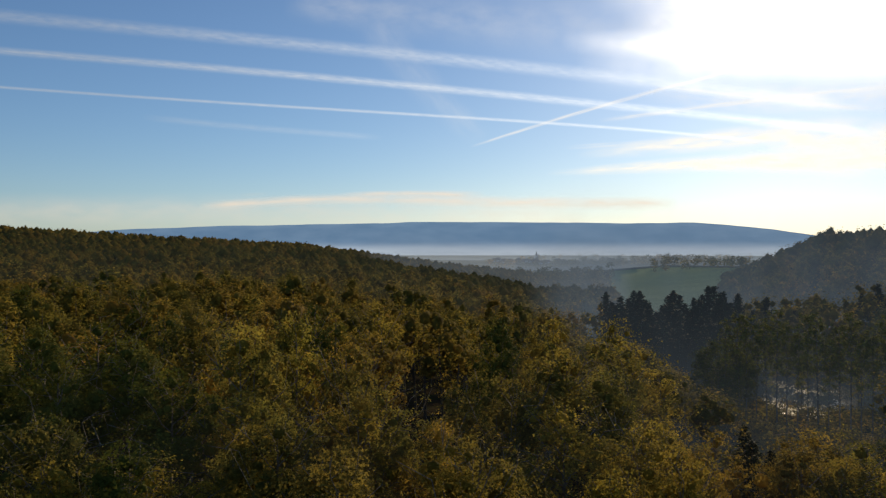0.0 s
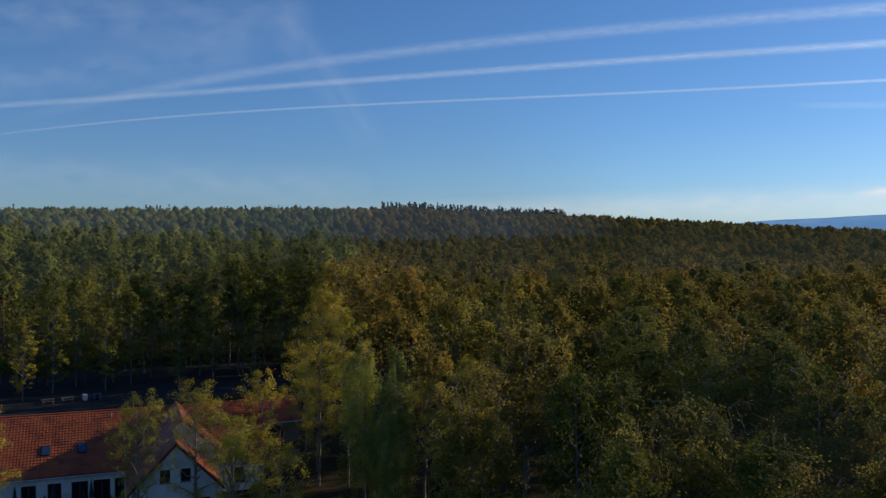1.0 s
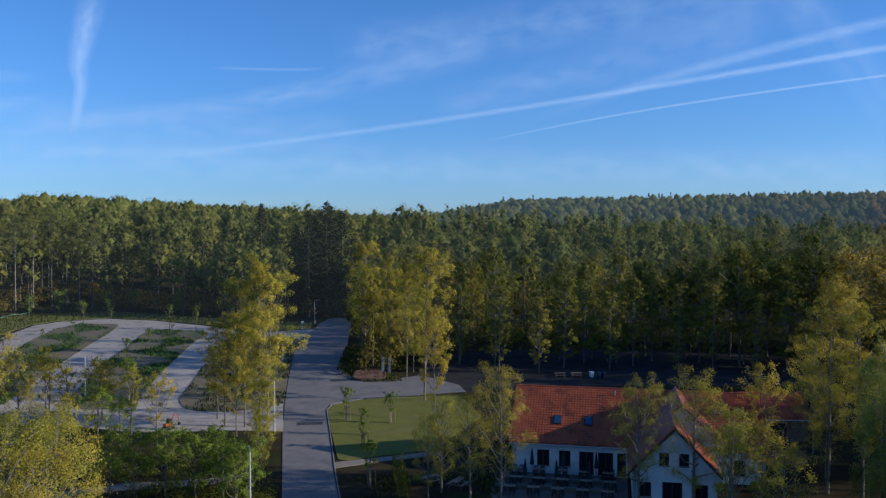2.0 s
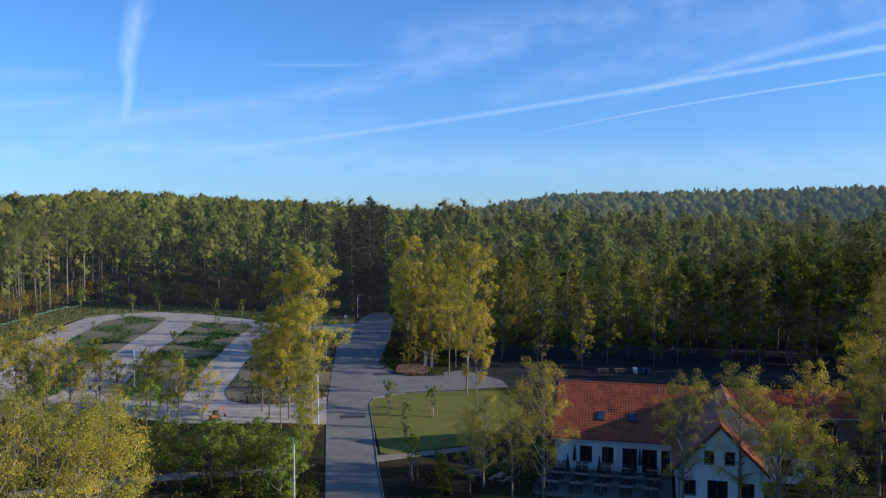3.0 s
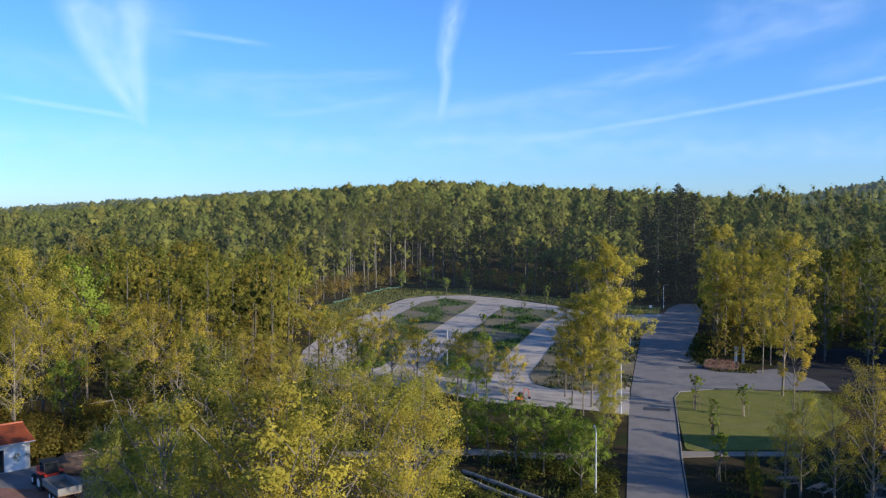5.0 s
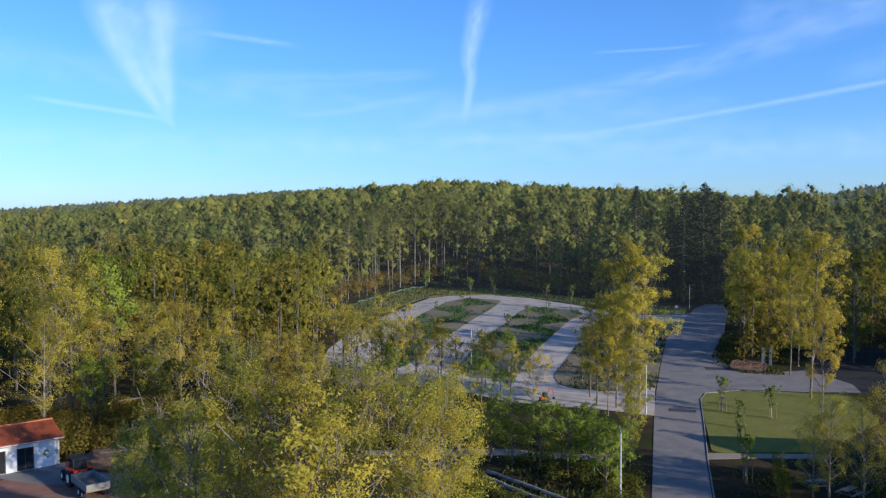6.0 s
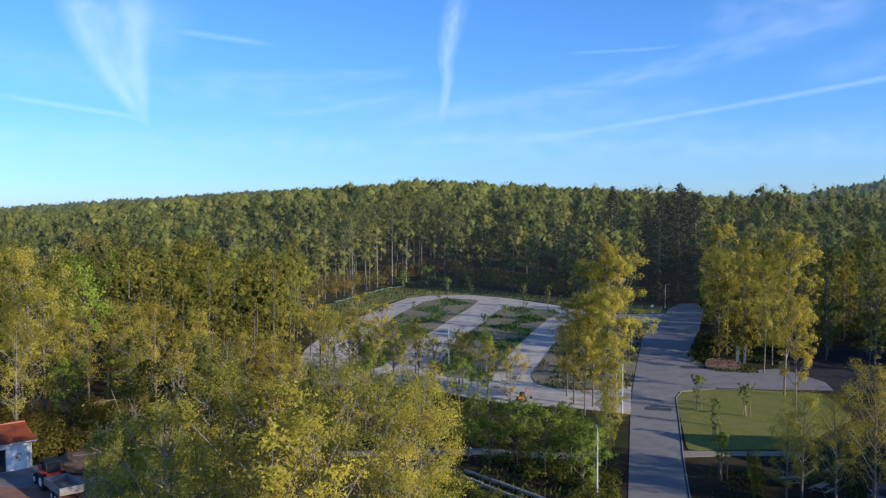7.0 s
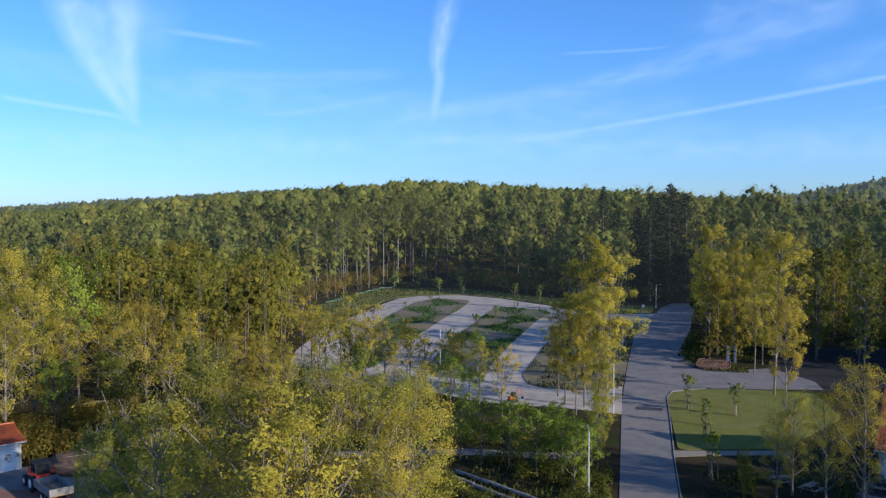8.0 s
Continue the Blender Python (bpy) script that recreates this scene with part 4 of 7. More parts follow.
# dark grove behind the pond
plant("green", [((226 + 9 * math.sin(q * 5)) * math.sin(radians(q)), (226 + 9 * math.sin(q * 5)) * math.cos(radians(q)), 15 + 3 * math.sin(q * 3)) for q in (108.6, 109.8, 111.0, 116.6, 117.7, 118.8)], fine=0, wide=1.25)
plant("spruce", [((245 + 9 * math.sin(q * 5)) * math.sin(radians(q)), (245 + 9 * math.sin(q * 5)) * math.cos(radians(q)), 19 + 3 * math.sin(q * 3)) for q in (109.3, 110.2, 111.0, 116.4, 117.3, 118.1, 119.0)], fine=0, wide=1.5)
plant("green", [((88 + 14 * math.sin(q * 7)) * math.sin(radians(q)), (88 + 14 * math.sin(q * 7)) * math.cos(radians(q)), 9 + 1.5 * math.sin(q * 3)) for q in np.arange(106, 119, 1.3)], fine=0)
plant("aspen", [((205 + 8 * math.sin(q * 5)) * math.sin(radians(q)), (205 + 8 * math.sin(q * 5)) * math.cos(radians(q)), 17 + 3 * math.sin(q * 3)) for q in [116.6, 117.5, 118.4]], fine=0)


def conifer_woods(name, x, y, gen, height, radius, leaves, size, label):
    """Distant spruces joined into one mesh."""
    n = len(x)
    h, z = height * gen.uniform(0.8, 1.15, n), ground_z(x, y)
    u = gen.uniform(0, 1, (n, leaves)) ** 0.7
    ang = gen.uniform(0, 2 * np.pi, (n, leaves))
    rr = radius * (1.02 - u) * gen.uniform(0.5, 1.0, (n, leaves))
    c = np.stack([x[:, None] + rr * np.cos(ang), y[:, None] + rr * np.sin(ang), z[:, None] + h[:, None] * (0.1 + 0.9 * u)], 2).reshape(-1, 3)
    nrm = np.stack([np.cos(ang), np.sin(ang), 0.6 + 0 * ang], 2).reshape(-1, 3) + gen.normal(0, 0.3, (n * leaves, 3))
    v, f, vn = sprays(c, nrm, size, gen)
    return tagged(link_mesh(name, v, f, M_SPRUCE, normals=vn), label, "woods", kind="stuff")


q = gen.uniform(44.3, 56.6, 380)
qd = 930 + gen.uniform(-45, 45, 380)
conifer_woods("spruce_woods", qd * np.sin(np.radians(q)), qd * np.cos(np.radians(q)), gen, 20, 4.2, 60, 1.5, "row of dark spruces along the hilltop")
q = np.concatenate([gen.uniform(26, 40, 22), gen.uniform(17, 22, 14)])
qd = 930 + gen.uniform(-30, 30, 36)
conifer_woods("spruce_woods", qd * np.sin(np.radians(q)), qd * np.cos(np.radians(q)), gen, 19, 4.0, 60, 1.5, "scattered dark spruces on the far hill")

# groves on the valley floor
gx, gy = [], []
for a0, a1, d0, d1, count in ((97, 101.4, 480, 640, 50), (95, 101.3, 640, 1200, 90), (101, 108, 1350, 1500, 70), (93, 101, 1500, 1800, 70), (104, 110, 1100, 1300, 40), (92, 98, 900, 1100, 30), (95, 110, 2000, 2600, 60)):
    aa, dd = np.radians(gen.uniform(a0, a1, count)), gen.uniform(d0, d1, count)
    gx.append(dd * np.sin(aa))
    gy.append(dd * np.cos(aa))
woods("woods", np.concatenate(gx), np.concatenate(gy), gen, 60, 1.9, False, "hazy groves on the valley floor", 17.0, 7.0, low=0.1)

# undergrowth along the edges of the clearings
xs, ys, gen = scatter(95, 300, -30, 46, 3.2, 12)
edge = np.zeros(len(xs), bool)
for poly, gap in ((ROAD, 16), (PARK, 16), (YARD, 18), (BACK_VERGE, 14)):
    edge |= inside(xs, ys, poly, gap)
pick = edge & (gen.random(len(xs)) < 0.85)
bx, by = gen.uniform(85, 290, 520), gen.uniform(107.5, 119.5, 520)
bx, by = bx * np.sin(np.radians(by)), bx * np.cos(np.radians(by))
dry = np.hypot((bx - POND[0]) / 25, (by - POND[1]) / 17) > 1.06
woods("undergrowth", bx[dry], by[dry], gen, 110, 0.42, False, "dark shrubs on the damp ground round the pond", 3.6, 2.4, low=0.0)
bx, by = gen.uniform(86, 112, 230), gen.uniform(-40, -24, 230)
bx, by = bx * np.sin(np.radians(by)), bx * np.cos(np.radians(by))
dry = ~inside(bx, by, FARM, 0.5) & ~inside(bx, by, PARK, 2.0)
woods("undergrowth", bx[dry], by[dry], gen, 260, 0.22, False, "green shrubs under the trees beside the farmyard", 3.2, 1.7, low=0.0)
bx, by = gen.uniform(-12, 5.5, 260), gen.uniform(68, 100, 260)
dry = ~inside(bx, by, ROAD, 1.2) & ~((by > 87) & (by < 92)) & (bx < 5.5 + 0.06 * (by - 80)) & ~inside(bx, by, [(-12, 83), (-9, 85), (1, 76), (-2, 73)], 0.8)
woods("undergrowth", bx[dry], by[dry], gen, 240, 0.13, False, "low green shrubs and weeds under the young maples", 0.9, 1.0, low=0.0, mat=M_GREEN)
bx, by = gen.uniform(-26, 26, 46), gen.uniform(-18, 18, 46)
woods("undergrowth", POND[0] + bx, POND[1] + by, gen, 200, 0.3, False, "reeds and low willows standing in the pond", 2.4, 2.3, low=0.0)
bushes = woods("undergrowth", xs[pick], ys[pick], gen, 100, 0.36, False, "shrubs and young growth along the wood's edge", 6.0, 1.9, low=0.05)


# ---- distance ----
def ridge(name, az0, az1, dist, base, tops, mat, label):
    """A long far ridge: crest heights at even steps, falling to its foot towards the camera."""
    n = 160
    az = np.radians(np.linspace(az0, az1, n))
    crest = np.interp(np.linspace(0, 1, n), np.linspace(0, 1, len(tops)), tops)
    wob = np.array([noise.fractal(Vector((k * 0.12, 3.1, 0.0)), 1.0, 2.0, 5) for k in range(n)])
    crest = crest + 5 * wob
    prof = [(0.86, 0.0), (0.92, 0.35), (0.97, 0.8), (1.0, 1.0), (1.05, 0.6)]
    v = np.concatenate([np.stack([np.sin(az) * dist * p, np.cos(az) * dist * p, base + (crest - base) * q], 1) for p, q in prof])
    i, j = np.meshgrid(np.arange(len(prof) - 1), np.arange(n - 1), indexing="ij")
    a0 = (i * n + j).ravel()
    f = np.stack([a0, a0 + 1, a0 + n + 1, a0 + n], 1)
    return tagged(link_mesh(name, v, f, mat, smooth_faces=True), label, "ridge", kind="structure")


# blue emission stands in for the haze in front of the ridge
M_RIDGE, nodes, links, bsdf = material("ridge_haze_glow")
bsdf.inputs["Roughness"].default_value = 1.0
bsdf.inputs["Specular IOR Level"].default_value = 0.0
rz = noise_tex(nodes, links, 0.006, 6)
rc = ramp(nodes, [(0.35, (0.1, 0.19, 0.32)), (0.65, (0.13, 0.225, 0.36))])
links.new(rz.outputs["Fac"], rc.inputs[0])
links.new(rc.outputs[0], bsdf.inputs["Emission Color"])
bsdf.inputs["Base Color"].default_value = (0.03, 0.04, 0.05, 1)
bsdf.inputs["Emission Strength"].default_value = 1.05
ridge("backdrop", 52, 125, 4600, -10, [50, 60, 74, 96, 124, 142, 150, 158, 168, 170, 164, 158, 160, 124, 64, 50, 40], M_RIDGE, "long wooded ridge across the valley, glowing blue for haze")


def mist_glow_material(name, tint, strength, thick):
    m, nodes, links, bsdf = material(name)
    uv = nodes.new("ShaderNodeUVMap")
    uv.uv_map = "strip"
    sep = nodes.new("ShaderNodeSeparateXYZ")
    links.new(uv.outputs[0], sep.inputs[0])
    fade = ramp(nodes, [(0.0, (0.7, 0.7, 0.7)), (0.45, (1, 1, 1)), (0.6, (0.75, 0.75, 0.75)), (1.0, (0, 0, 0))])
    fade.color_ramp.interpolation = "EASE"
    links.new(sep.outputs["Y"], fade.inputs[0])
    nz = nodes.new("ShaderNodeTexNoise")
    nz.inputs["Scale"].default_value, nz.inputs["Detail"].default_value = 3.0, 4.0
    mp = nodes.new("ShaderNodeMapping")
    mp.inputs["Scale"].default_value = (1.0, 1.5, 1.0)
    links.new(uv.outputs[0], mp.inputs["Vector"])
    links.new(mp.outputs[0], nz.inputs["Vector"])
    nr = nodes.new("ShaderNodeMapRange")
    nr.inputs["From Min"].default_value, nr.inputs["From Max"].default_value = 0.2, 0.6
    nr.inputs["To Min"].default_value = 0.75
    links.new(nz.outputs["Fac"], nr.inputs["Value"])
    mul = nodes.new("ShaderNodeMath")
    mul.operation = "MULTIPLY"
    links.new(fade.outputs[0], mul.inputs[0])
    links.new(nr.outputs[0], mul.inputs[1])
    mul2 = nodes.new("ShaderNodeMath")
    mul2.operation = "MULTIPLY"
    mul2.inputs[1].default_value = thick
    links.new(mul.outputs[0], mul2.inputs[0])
    # the haze's light is painted by emission
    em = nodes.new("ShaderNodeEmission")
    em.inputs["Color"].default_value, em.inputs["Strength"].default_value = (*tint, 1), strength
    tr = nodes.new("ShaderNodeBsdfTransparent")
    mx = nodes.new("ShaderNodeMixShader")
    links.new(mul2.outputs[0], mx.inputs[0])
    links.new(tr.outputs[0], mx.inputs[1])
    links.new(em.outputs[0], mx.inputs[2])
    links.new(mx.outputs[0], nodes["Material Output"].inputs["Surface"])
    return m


def mist(az0, az1, dist, z0, z1, tint, strength, thick):
    """A see-through glowing sheet in place of valley mist and air haze."""
    n = 60
    az = np.radians(np.linspace(az0, az1, n))
    rows = 6
    v, t = [], []
    for k in range(rows):
        f = k / (rows - 1)
        bulge = dist * (1 + 0.012 * math.sin(f * math.pi))
        v.append(np.stack([np.sin(az) * bulge, np.cos(az) * bulge, np.full(n, z0 + (z1 - z0) * f)], 1))
    i, j = np.meshgrid(np.arange(rows - 1), np.arange(n - 1), indexing="ij")
    a0 = (i * n + j).ravel()
    ob = link_mesh("mist", np.concatenate(v), np.stack([a0, a0 + 1, a0 + n + 1, a0 + n], 1), mist_glow_material("mist", tint, strength, thick), smooth_faces=True)
    uv = ob.data.uv_layers.new(name="strip")
    for loop in ob.data.loops:
        k, c = divmod(loop.vertex_index, n)
        side = min(1.0, c / 6, (n - 1 - c) / 6)
        uv.data[loop.index].uv = (c * 0.12, 1 - (1 - k / (rows - 1)) * side)
    return tagged(ob, "pale glowing sheet in place of mist and haze", "mist", kind="stuff")


# mist at the ridge foot and over the valley, painted as glow
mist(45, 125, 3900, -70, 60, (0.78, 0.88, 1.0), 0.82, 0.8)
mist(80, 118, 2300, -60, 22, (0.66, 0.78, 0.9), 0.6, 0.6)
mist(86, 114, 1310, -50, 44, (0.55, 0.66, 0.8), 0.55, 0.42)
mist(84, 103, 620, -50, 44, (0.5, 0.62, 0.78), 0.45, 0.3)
# emissive veils for air haze over the woods; they also lift dark tones
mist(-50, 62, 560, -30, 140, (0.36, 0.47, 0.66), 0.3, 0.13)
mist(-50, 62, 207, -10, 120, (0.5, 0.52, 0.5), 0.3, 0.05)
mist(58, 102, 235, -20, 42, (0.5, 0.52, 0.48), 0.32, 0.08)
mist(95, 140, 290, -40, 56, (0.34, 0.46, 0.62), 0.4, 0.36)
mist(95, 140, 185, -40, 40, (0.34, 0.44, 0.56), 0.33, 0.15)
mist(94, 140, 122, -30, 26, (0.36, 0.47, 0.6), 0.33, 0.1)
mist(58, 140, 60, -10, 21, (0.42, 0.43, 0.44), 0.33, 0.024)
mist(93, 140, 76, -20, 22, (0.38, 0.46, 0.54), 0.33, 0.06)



# ---- the village in the valley ----
def far_house(x, y, w, d, h, turn):
    hs = thing("village_house", "small far village house in haze", "house", "village houses", at=(x, y, float(ground_z(x, y))), turn=turn)
    part("wall", box((-w / 2, -d / 2, 0), (w / 2, d / 2, h)), M_FARWALL, hs)
    bm = bmesh.new()
    for px, py, pz in ((-w / 2 - .3, -d / 2 - .3, h), (w / 2 + .3, -d / 2 - .3, h), (w / 2 + .3, d / 2 + .3, h), (-w / 2 - .3, d / 2 + .3, h), (-w / 2 - .3, 0, h + d * 0.5), (w / 2 + .3, 0, h + d * 0.5)):
        bm.verts.new((px, py, pz))
    bmesh.ops.convex_hull(bm, input=bm.verts[:])
    part("roof", bm, M_FARROOF, hs)
    return hs


M_FARWALL = surface("far_wall", (0.5, 0.5, 0.48), (0.6, 0.6, 0.58), 0.5, rough=0.9)
M_FARROOF = surface("far_roof", (0.16, 0.12, 0.1), (0.24, 0.17, 0.14), 0.5, rough=0.9)
for k in range(22):
    q, qd = radians(93.5 + 5.5 * gen.random()), 1900 + 330 * gen.random()
    far_house(qd * math.sin(q), qd * math.cos(q), 13 + 5 * gen.random(), 10, 6.0, 180 * gen.random())
q, qd = radians(96.4), 2400
church = thing("church", "far village church with pointed spire", "church", at=(qd * math.sin(q), qd * math.cos(q), float(ground_z(qd * math.sin(q), qd * math.cos(q)))))
part("tower", box((-4, -4, 0), (4, 4, 13)), M_FARWALL, church)
part("spire", tube([(0, 0, 13), (0, 0, 13.6), (0, 0, 27)], [4.3, 4.1, 0.1], 8), M_FARROOF, church)
part("nave", box((4, -5, 0), (20, 5, 8)), M_FARWALL, church)


# ---- rough grass ----
def grass(name, outline, count, height, seed, label, mat, patchy=0.0):
    """Upright blades scattered over a plan outline."""
    gen_ = np.random.default_rng(seed)
    o = np.array(outline)
    x = gen_.uniform(o[:, 0].min(), o[:, 0].max(), count * 3)
    y = gen_.uniform(o[:, 1].min(), o[:, 1].max(), count * 3)
    ok = inside(x, y, outline)
    if patchy:
        ok &= np.sin(x * 0.55 + 1.3 * np.sin(y * 0.21)) + 0.7 * np.sin(y * 0.33 + x * 0.2) + gen_.normal(0, 0.4, len(x)) > patchy
    x, y = x[ok][:count], y[ok][:count]
    n = len(x)
    ang, hh = gen_.uniform(0, 2 * np.pi, n), height * gen_.uniform(0.4, 1.3, n)
    w = 0.35 * hh
    z = np.full(n, 0.05)
    lean = gen_.normal(0, 0.3, (n, 2)) * hh[:, None]
    v = np.stack([np.stack([x - np.cos(ang) * w, y - np.sin(ang) * w, z], 1), np.stack([x + np.cos(ang) * w, y + np.sin(ang) * w, z], 1), np.stack([x + lean[:, 0], y + lean[:, 1], z + hh], 1)], 1).reshape(-1, 3)
    up = np.tile([[0.0, 0.0, 1.0]], (3 * n, 1))
    return tagged(link_mesh(name, v, np.arange(3 * n).reshape(n, 3), mat, normals=up, tone=np.repeat(gen_.random(n), 3)), label, "grass", kind="stuff")


M_GRASS = leaf_material("grass_blades", [(0.12, 0.15, 0.035), (0.2, 0.18, 0.05)], per_object=False, through_light=0.3)
M_LUSH = leaf_material("lush_grass", [(0.16, 0.3, 0.07), (0.22, 0.29, 0.07)], per_object=False, through_light=0.3)
grass("grass", BED_A, 9000, 0.4, 1, "green grass on the car park bed", M_LUSH, patchy=0.25)
grass("grass", BED_B, 9000, 0.42, 2, "green grass on the car park bed", M_LUSH, patchy=0.25)
grass("grass", BED_C, 4500, 0.4, 3, "rough grass on the roadside strip", M_GRASS, patchy=-0.3)
grass("grass", BACK_VERGE, 9000, 0.4, 4, "rough yellowish grass on the bank", M_GRASS, patchy=0.0)
grass("grass", LAWN, 9000, 0.07, 5, "short grass of the lawn", M_GRASS)
grass("grass", [(4.4, 77), (7.2, 104), (3.5, 104), (-4, 94), (-9, 80), (0, 72)], 2200, 0.35, 6, "rough grass and weeds under the young maples", M_GRASS)
grass("grass", [(14, 86), (25, 86.5), (29, 82), (24, 66), (13, 66)], 3500, 0.25, 7, "rough grass between road and inn", M_GRASS, patchy=0.5)
grass("grass", [(21, 147), (25, 139.5), (31, 138.5), (35, 152), (44, 166), (46, 180), (30, 188), (25, 166)], 6000, 0.4, 8, "rough grass under the trees beside the junction", M_GRASS, patchy=-0.2)


# ---- the inn ----
M_RENDER = surface("white_render", (0.66, 0.66, 0.64), (0.78, 0.78, 0.76), 0.8, fine=12, rough=0.9, stains=(0.55, 0.54, 0.5), stain_scale=0.5, bump=0.15)
M_TILE = surface("clay_tile", (0.27, 0.068, 0.028), (0.44, 0.115, 0.043), 0.7, fine=6, rough=0.5, stains=(0.16, 0.05, 0.028), stain_scale=0.6)
M_TIMBER = surface("dark_timber", (0.05, 0.035, 0.025), (0.10, 0.07, 0.045), 1.5, rough=0.7)
M_WOOD = surface("weathered_wood", (0.20, 0.145, 0.095), (0.32, 0.24, 0.16), 2.0, rough=0.8)
M_STONE = surface("sandstone", (0.13, 0.108, 0.09), (0.2, 0.17, 0.14), 1.2, rough=0.9, stains=(0.09, 0.08, 0.065), stain_scale=0.7)
M_METAL = surface("galvanised_steel", (0.42, 0.43, 0.44), (0.55, 0.56, 0.57), 1.5, rough=0.45, metal=0.6, bump=0.0)
M_DARKMETAL = surface("dark_metal", (0.018, 0.019, 0.021), (0.03, 0.031, 0.033), 1.5, rough=0.5, bump=0.0)
M_CLOTH = surface("dark_green_cloth", (0.02, 0.04, 0.045), (0.035, 0.06, 0.065), 2.0, rough=0.9)
M_WHITE = surface("white_paint", (0.72, 0.73, 0.74), (0.82, 0.82, 0.82), 1.0, rough=0.5, bump=0.0)
M_RED = surface("red_paint", (0.45, 0.03, 0.015), (0.6, 0.06, 0.025), 1.5, rough=0.4, bump=0.0)
M_BLUE = surface("blue_paint", (0.015, 0.03, 0.09), (0.025, 0.05, 0.13), 1.5, rough=0.5, bump=0.0)
M_RUBBER = surface("rubber", (0.018, 0.018, 0.02), (0.035, 0.035, 0.035), 3, rough=0.8)
M_EARTH = surface("brown_earth", (0.12, 0.075, 0.045), (0.2, 0.125, 0.075), 0.8, fine=5, rough=0.95, bump=0.8)
M_REDGRAVEL = surface("red_gravel", (0.2, 0.1, 0.065), (0.3, 0.16, 0.11), 0.5, fine=8, rough=0.95)
M_GLASS, nodes, links, bsdf = material("window_glass")
bsdf.inputs["Base Color"].default_value = (0.015, 0.018, 0.022, 1)
bsdf.inputs["Roughness"].default_value = 0.06
bsdf.inputs["Specular IOR Level"].default_value = 0.6


def wall_panel(width, top, thick, holes, cuts=()):
    """A wall from x 0 to width, y 0 to thick, with its top at top(x); holes are (x0, x1, z0, z1)."""
    bm = bmesh.new()
    xs_ = sorted({0.0, width, *cuts, *[h for a0, b0, _, _ in holes for h in (a0, b0)]})
    for x0, x1 in zip(xs_, xs_[1:]):
        spans, z = [], 0.0
        for a0, b0, c0, d0 in sorted(holes, key=lambda h: h[2]):
            if a0 <= x0 + 1e-6 and b0 >= x1 - 1e-6:
                if c0 > z + 1e-6:
                    spans.append((z, c0, c0))
                z = d0
        spans.append((z, top(x0), top(x1)))
        for lo, h0, h1 in spans:
            v = [bm.verts.new(p) for p in ((x0, 0, lo), (x1, 0, lo), (x1, thick, lo), (x0, thick, lo), (x0, 0, h0), (x1, 0, h1), (x1, thick, h1), (x0, thick, h0))]
            for f in ((3, 2, 1, 0), (4, 5, 6, 7), (0, 1, 5, 4), (1, 2, 6, 5), (2, 3, 7, 6), (3, 0, 4, 7)):
                bm.faces.new([v[i] for i in f])
    bmesh.ops.remove_doubles(bm, verts=bm.verts[:], dist=0.0005)
    return bm


def window(parent, x0, x1, z0, z1, y=0.0, bars=1, door=False, frame_mat=None):
    """A window or glazed door set in a wall's opening: frame with bars, panes and a sill."""
    fm = frame_mat or M_TIMBER
    win = part("door" if door else "window", bmesh.new(), fm, parent)
    bm = bmesh.new()
    w = 0.09
    for lo, hi in (((x0, z0), (x0 + w, z1)), ((x1 - w, z0), (x1, z1)), ((x0 + w, z1 - w), (x1 - w, z1)), ((x0 + w, z0), (x1 - w, z0 + w))):
        add_box(bm, (lo[0], y + 0.09, lo[1]), (hi[0], y + 0.17, hi[1]))
    for k in range(bars):
        xm = x0 + (x1 - x0) * (k + 1) / (bars + 1)
        add_box(bm, (xm - 0.04, y + 0.10, z0 + w), (xm + 0.04, y + 0.16, z1 - w))
    bm.to_mesh(win.data)
    bm.free()
    for k in range(bars + 1):
        a0, b0 = x0 + w + (x1 - x0 - 2 * w) * k / (bars + 1), x0 + w + (x1 - x0 - 2 * w) * (k + 1) / (bars + 1)
        part("pane", box((a0, y + 0.12, z0 + w), (b0, y + 0.135, z1 - w)), M_GLASS, win)
    if not door:
        part("sill", box((x0 - 0.08, y - 0.07, z0 - 0.06), (x1 + 0.08, y + 0.1, z0 - 0.003), 0.01), M_STONE, win)
    return win


def tile_field(parent, start, along, down, n_u, n_v, tw, tl, skip=None):
    """Rows of pantiles from the ridge down: start at the ridge's end, along and down as unit vectors."""
    start, along, down = Vector(start), Vector(along), Vector(down)
    up = along.cross(down)
    up = up if up.z > 0 else -up
    prof = [(0.0, 0.012), (0.3, 0.036), (0.62, 0.022), (1.0, 0.012)]
    vs, fs = [], []
    gen_ = random.Random(4)
    for r in range(n_v):
        for q in range(n_u):
            lift = gen_.uniform(-0.006, 0.012)
            i0 = len(vs)
            for t, dz in ((0.0, 0.0), (1.06, 0.065)):
                for s, hgt in prof:
                    vs.append(start + along * ((q + s) * tw) + down * ((r + t) * tl) + up * (hgt + dz + lift))
            for k in range(3):
                fs.append((i0 + k, i0 + k + 1, i0 + k + 5, i0 + k + 4))
    ob = link_mesh("roof_tiles", np.array([tuple(v) for v in vs]), np.array(fs), M_TILE, parent, smooth_faces=True)
    return tagged(ob, kind="stuff")


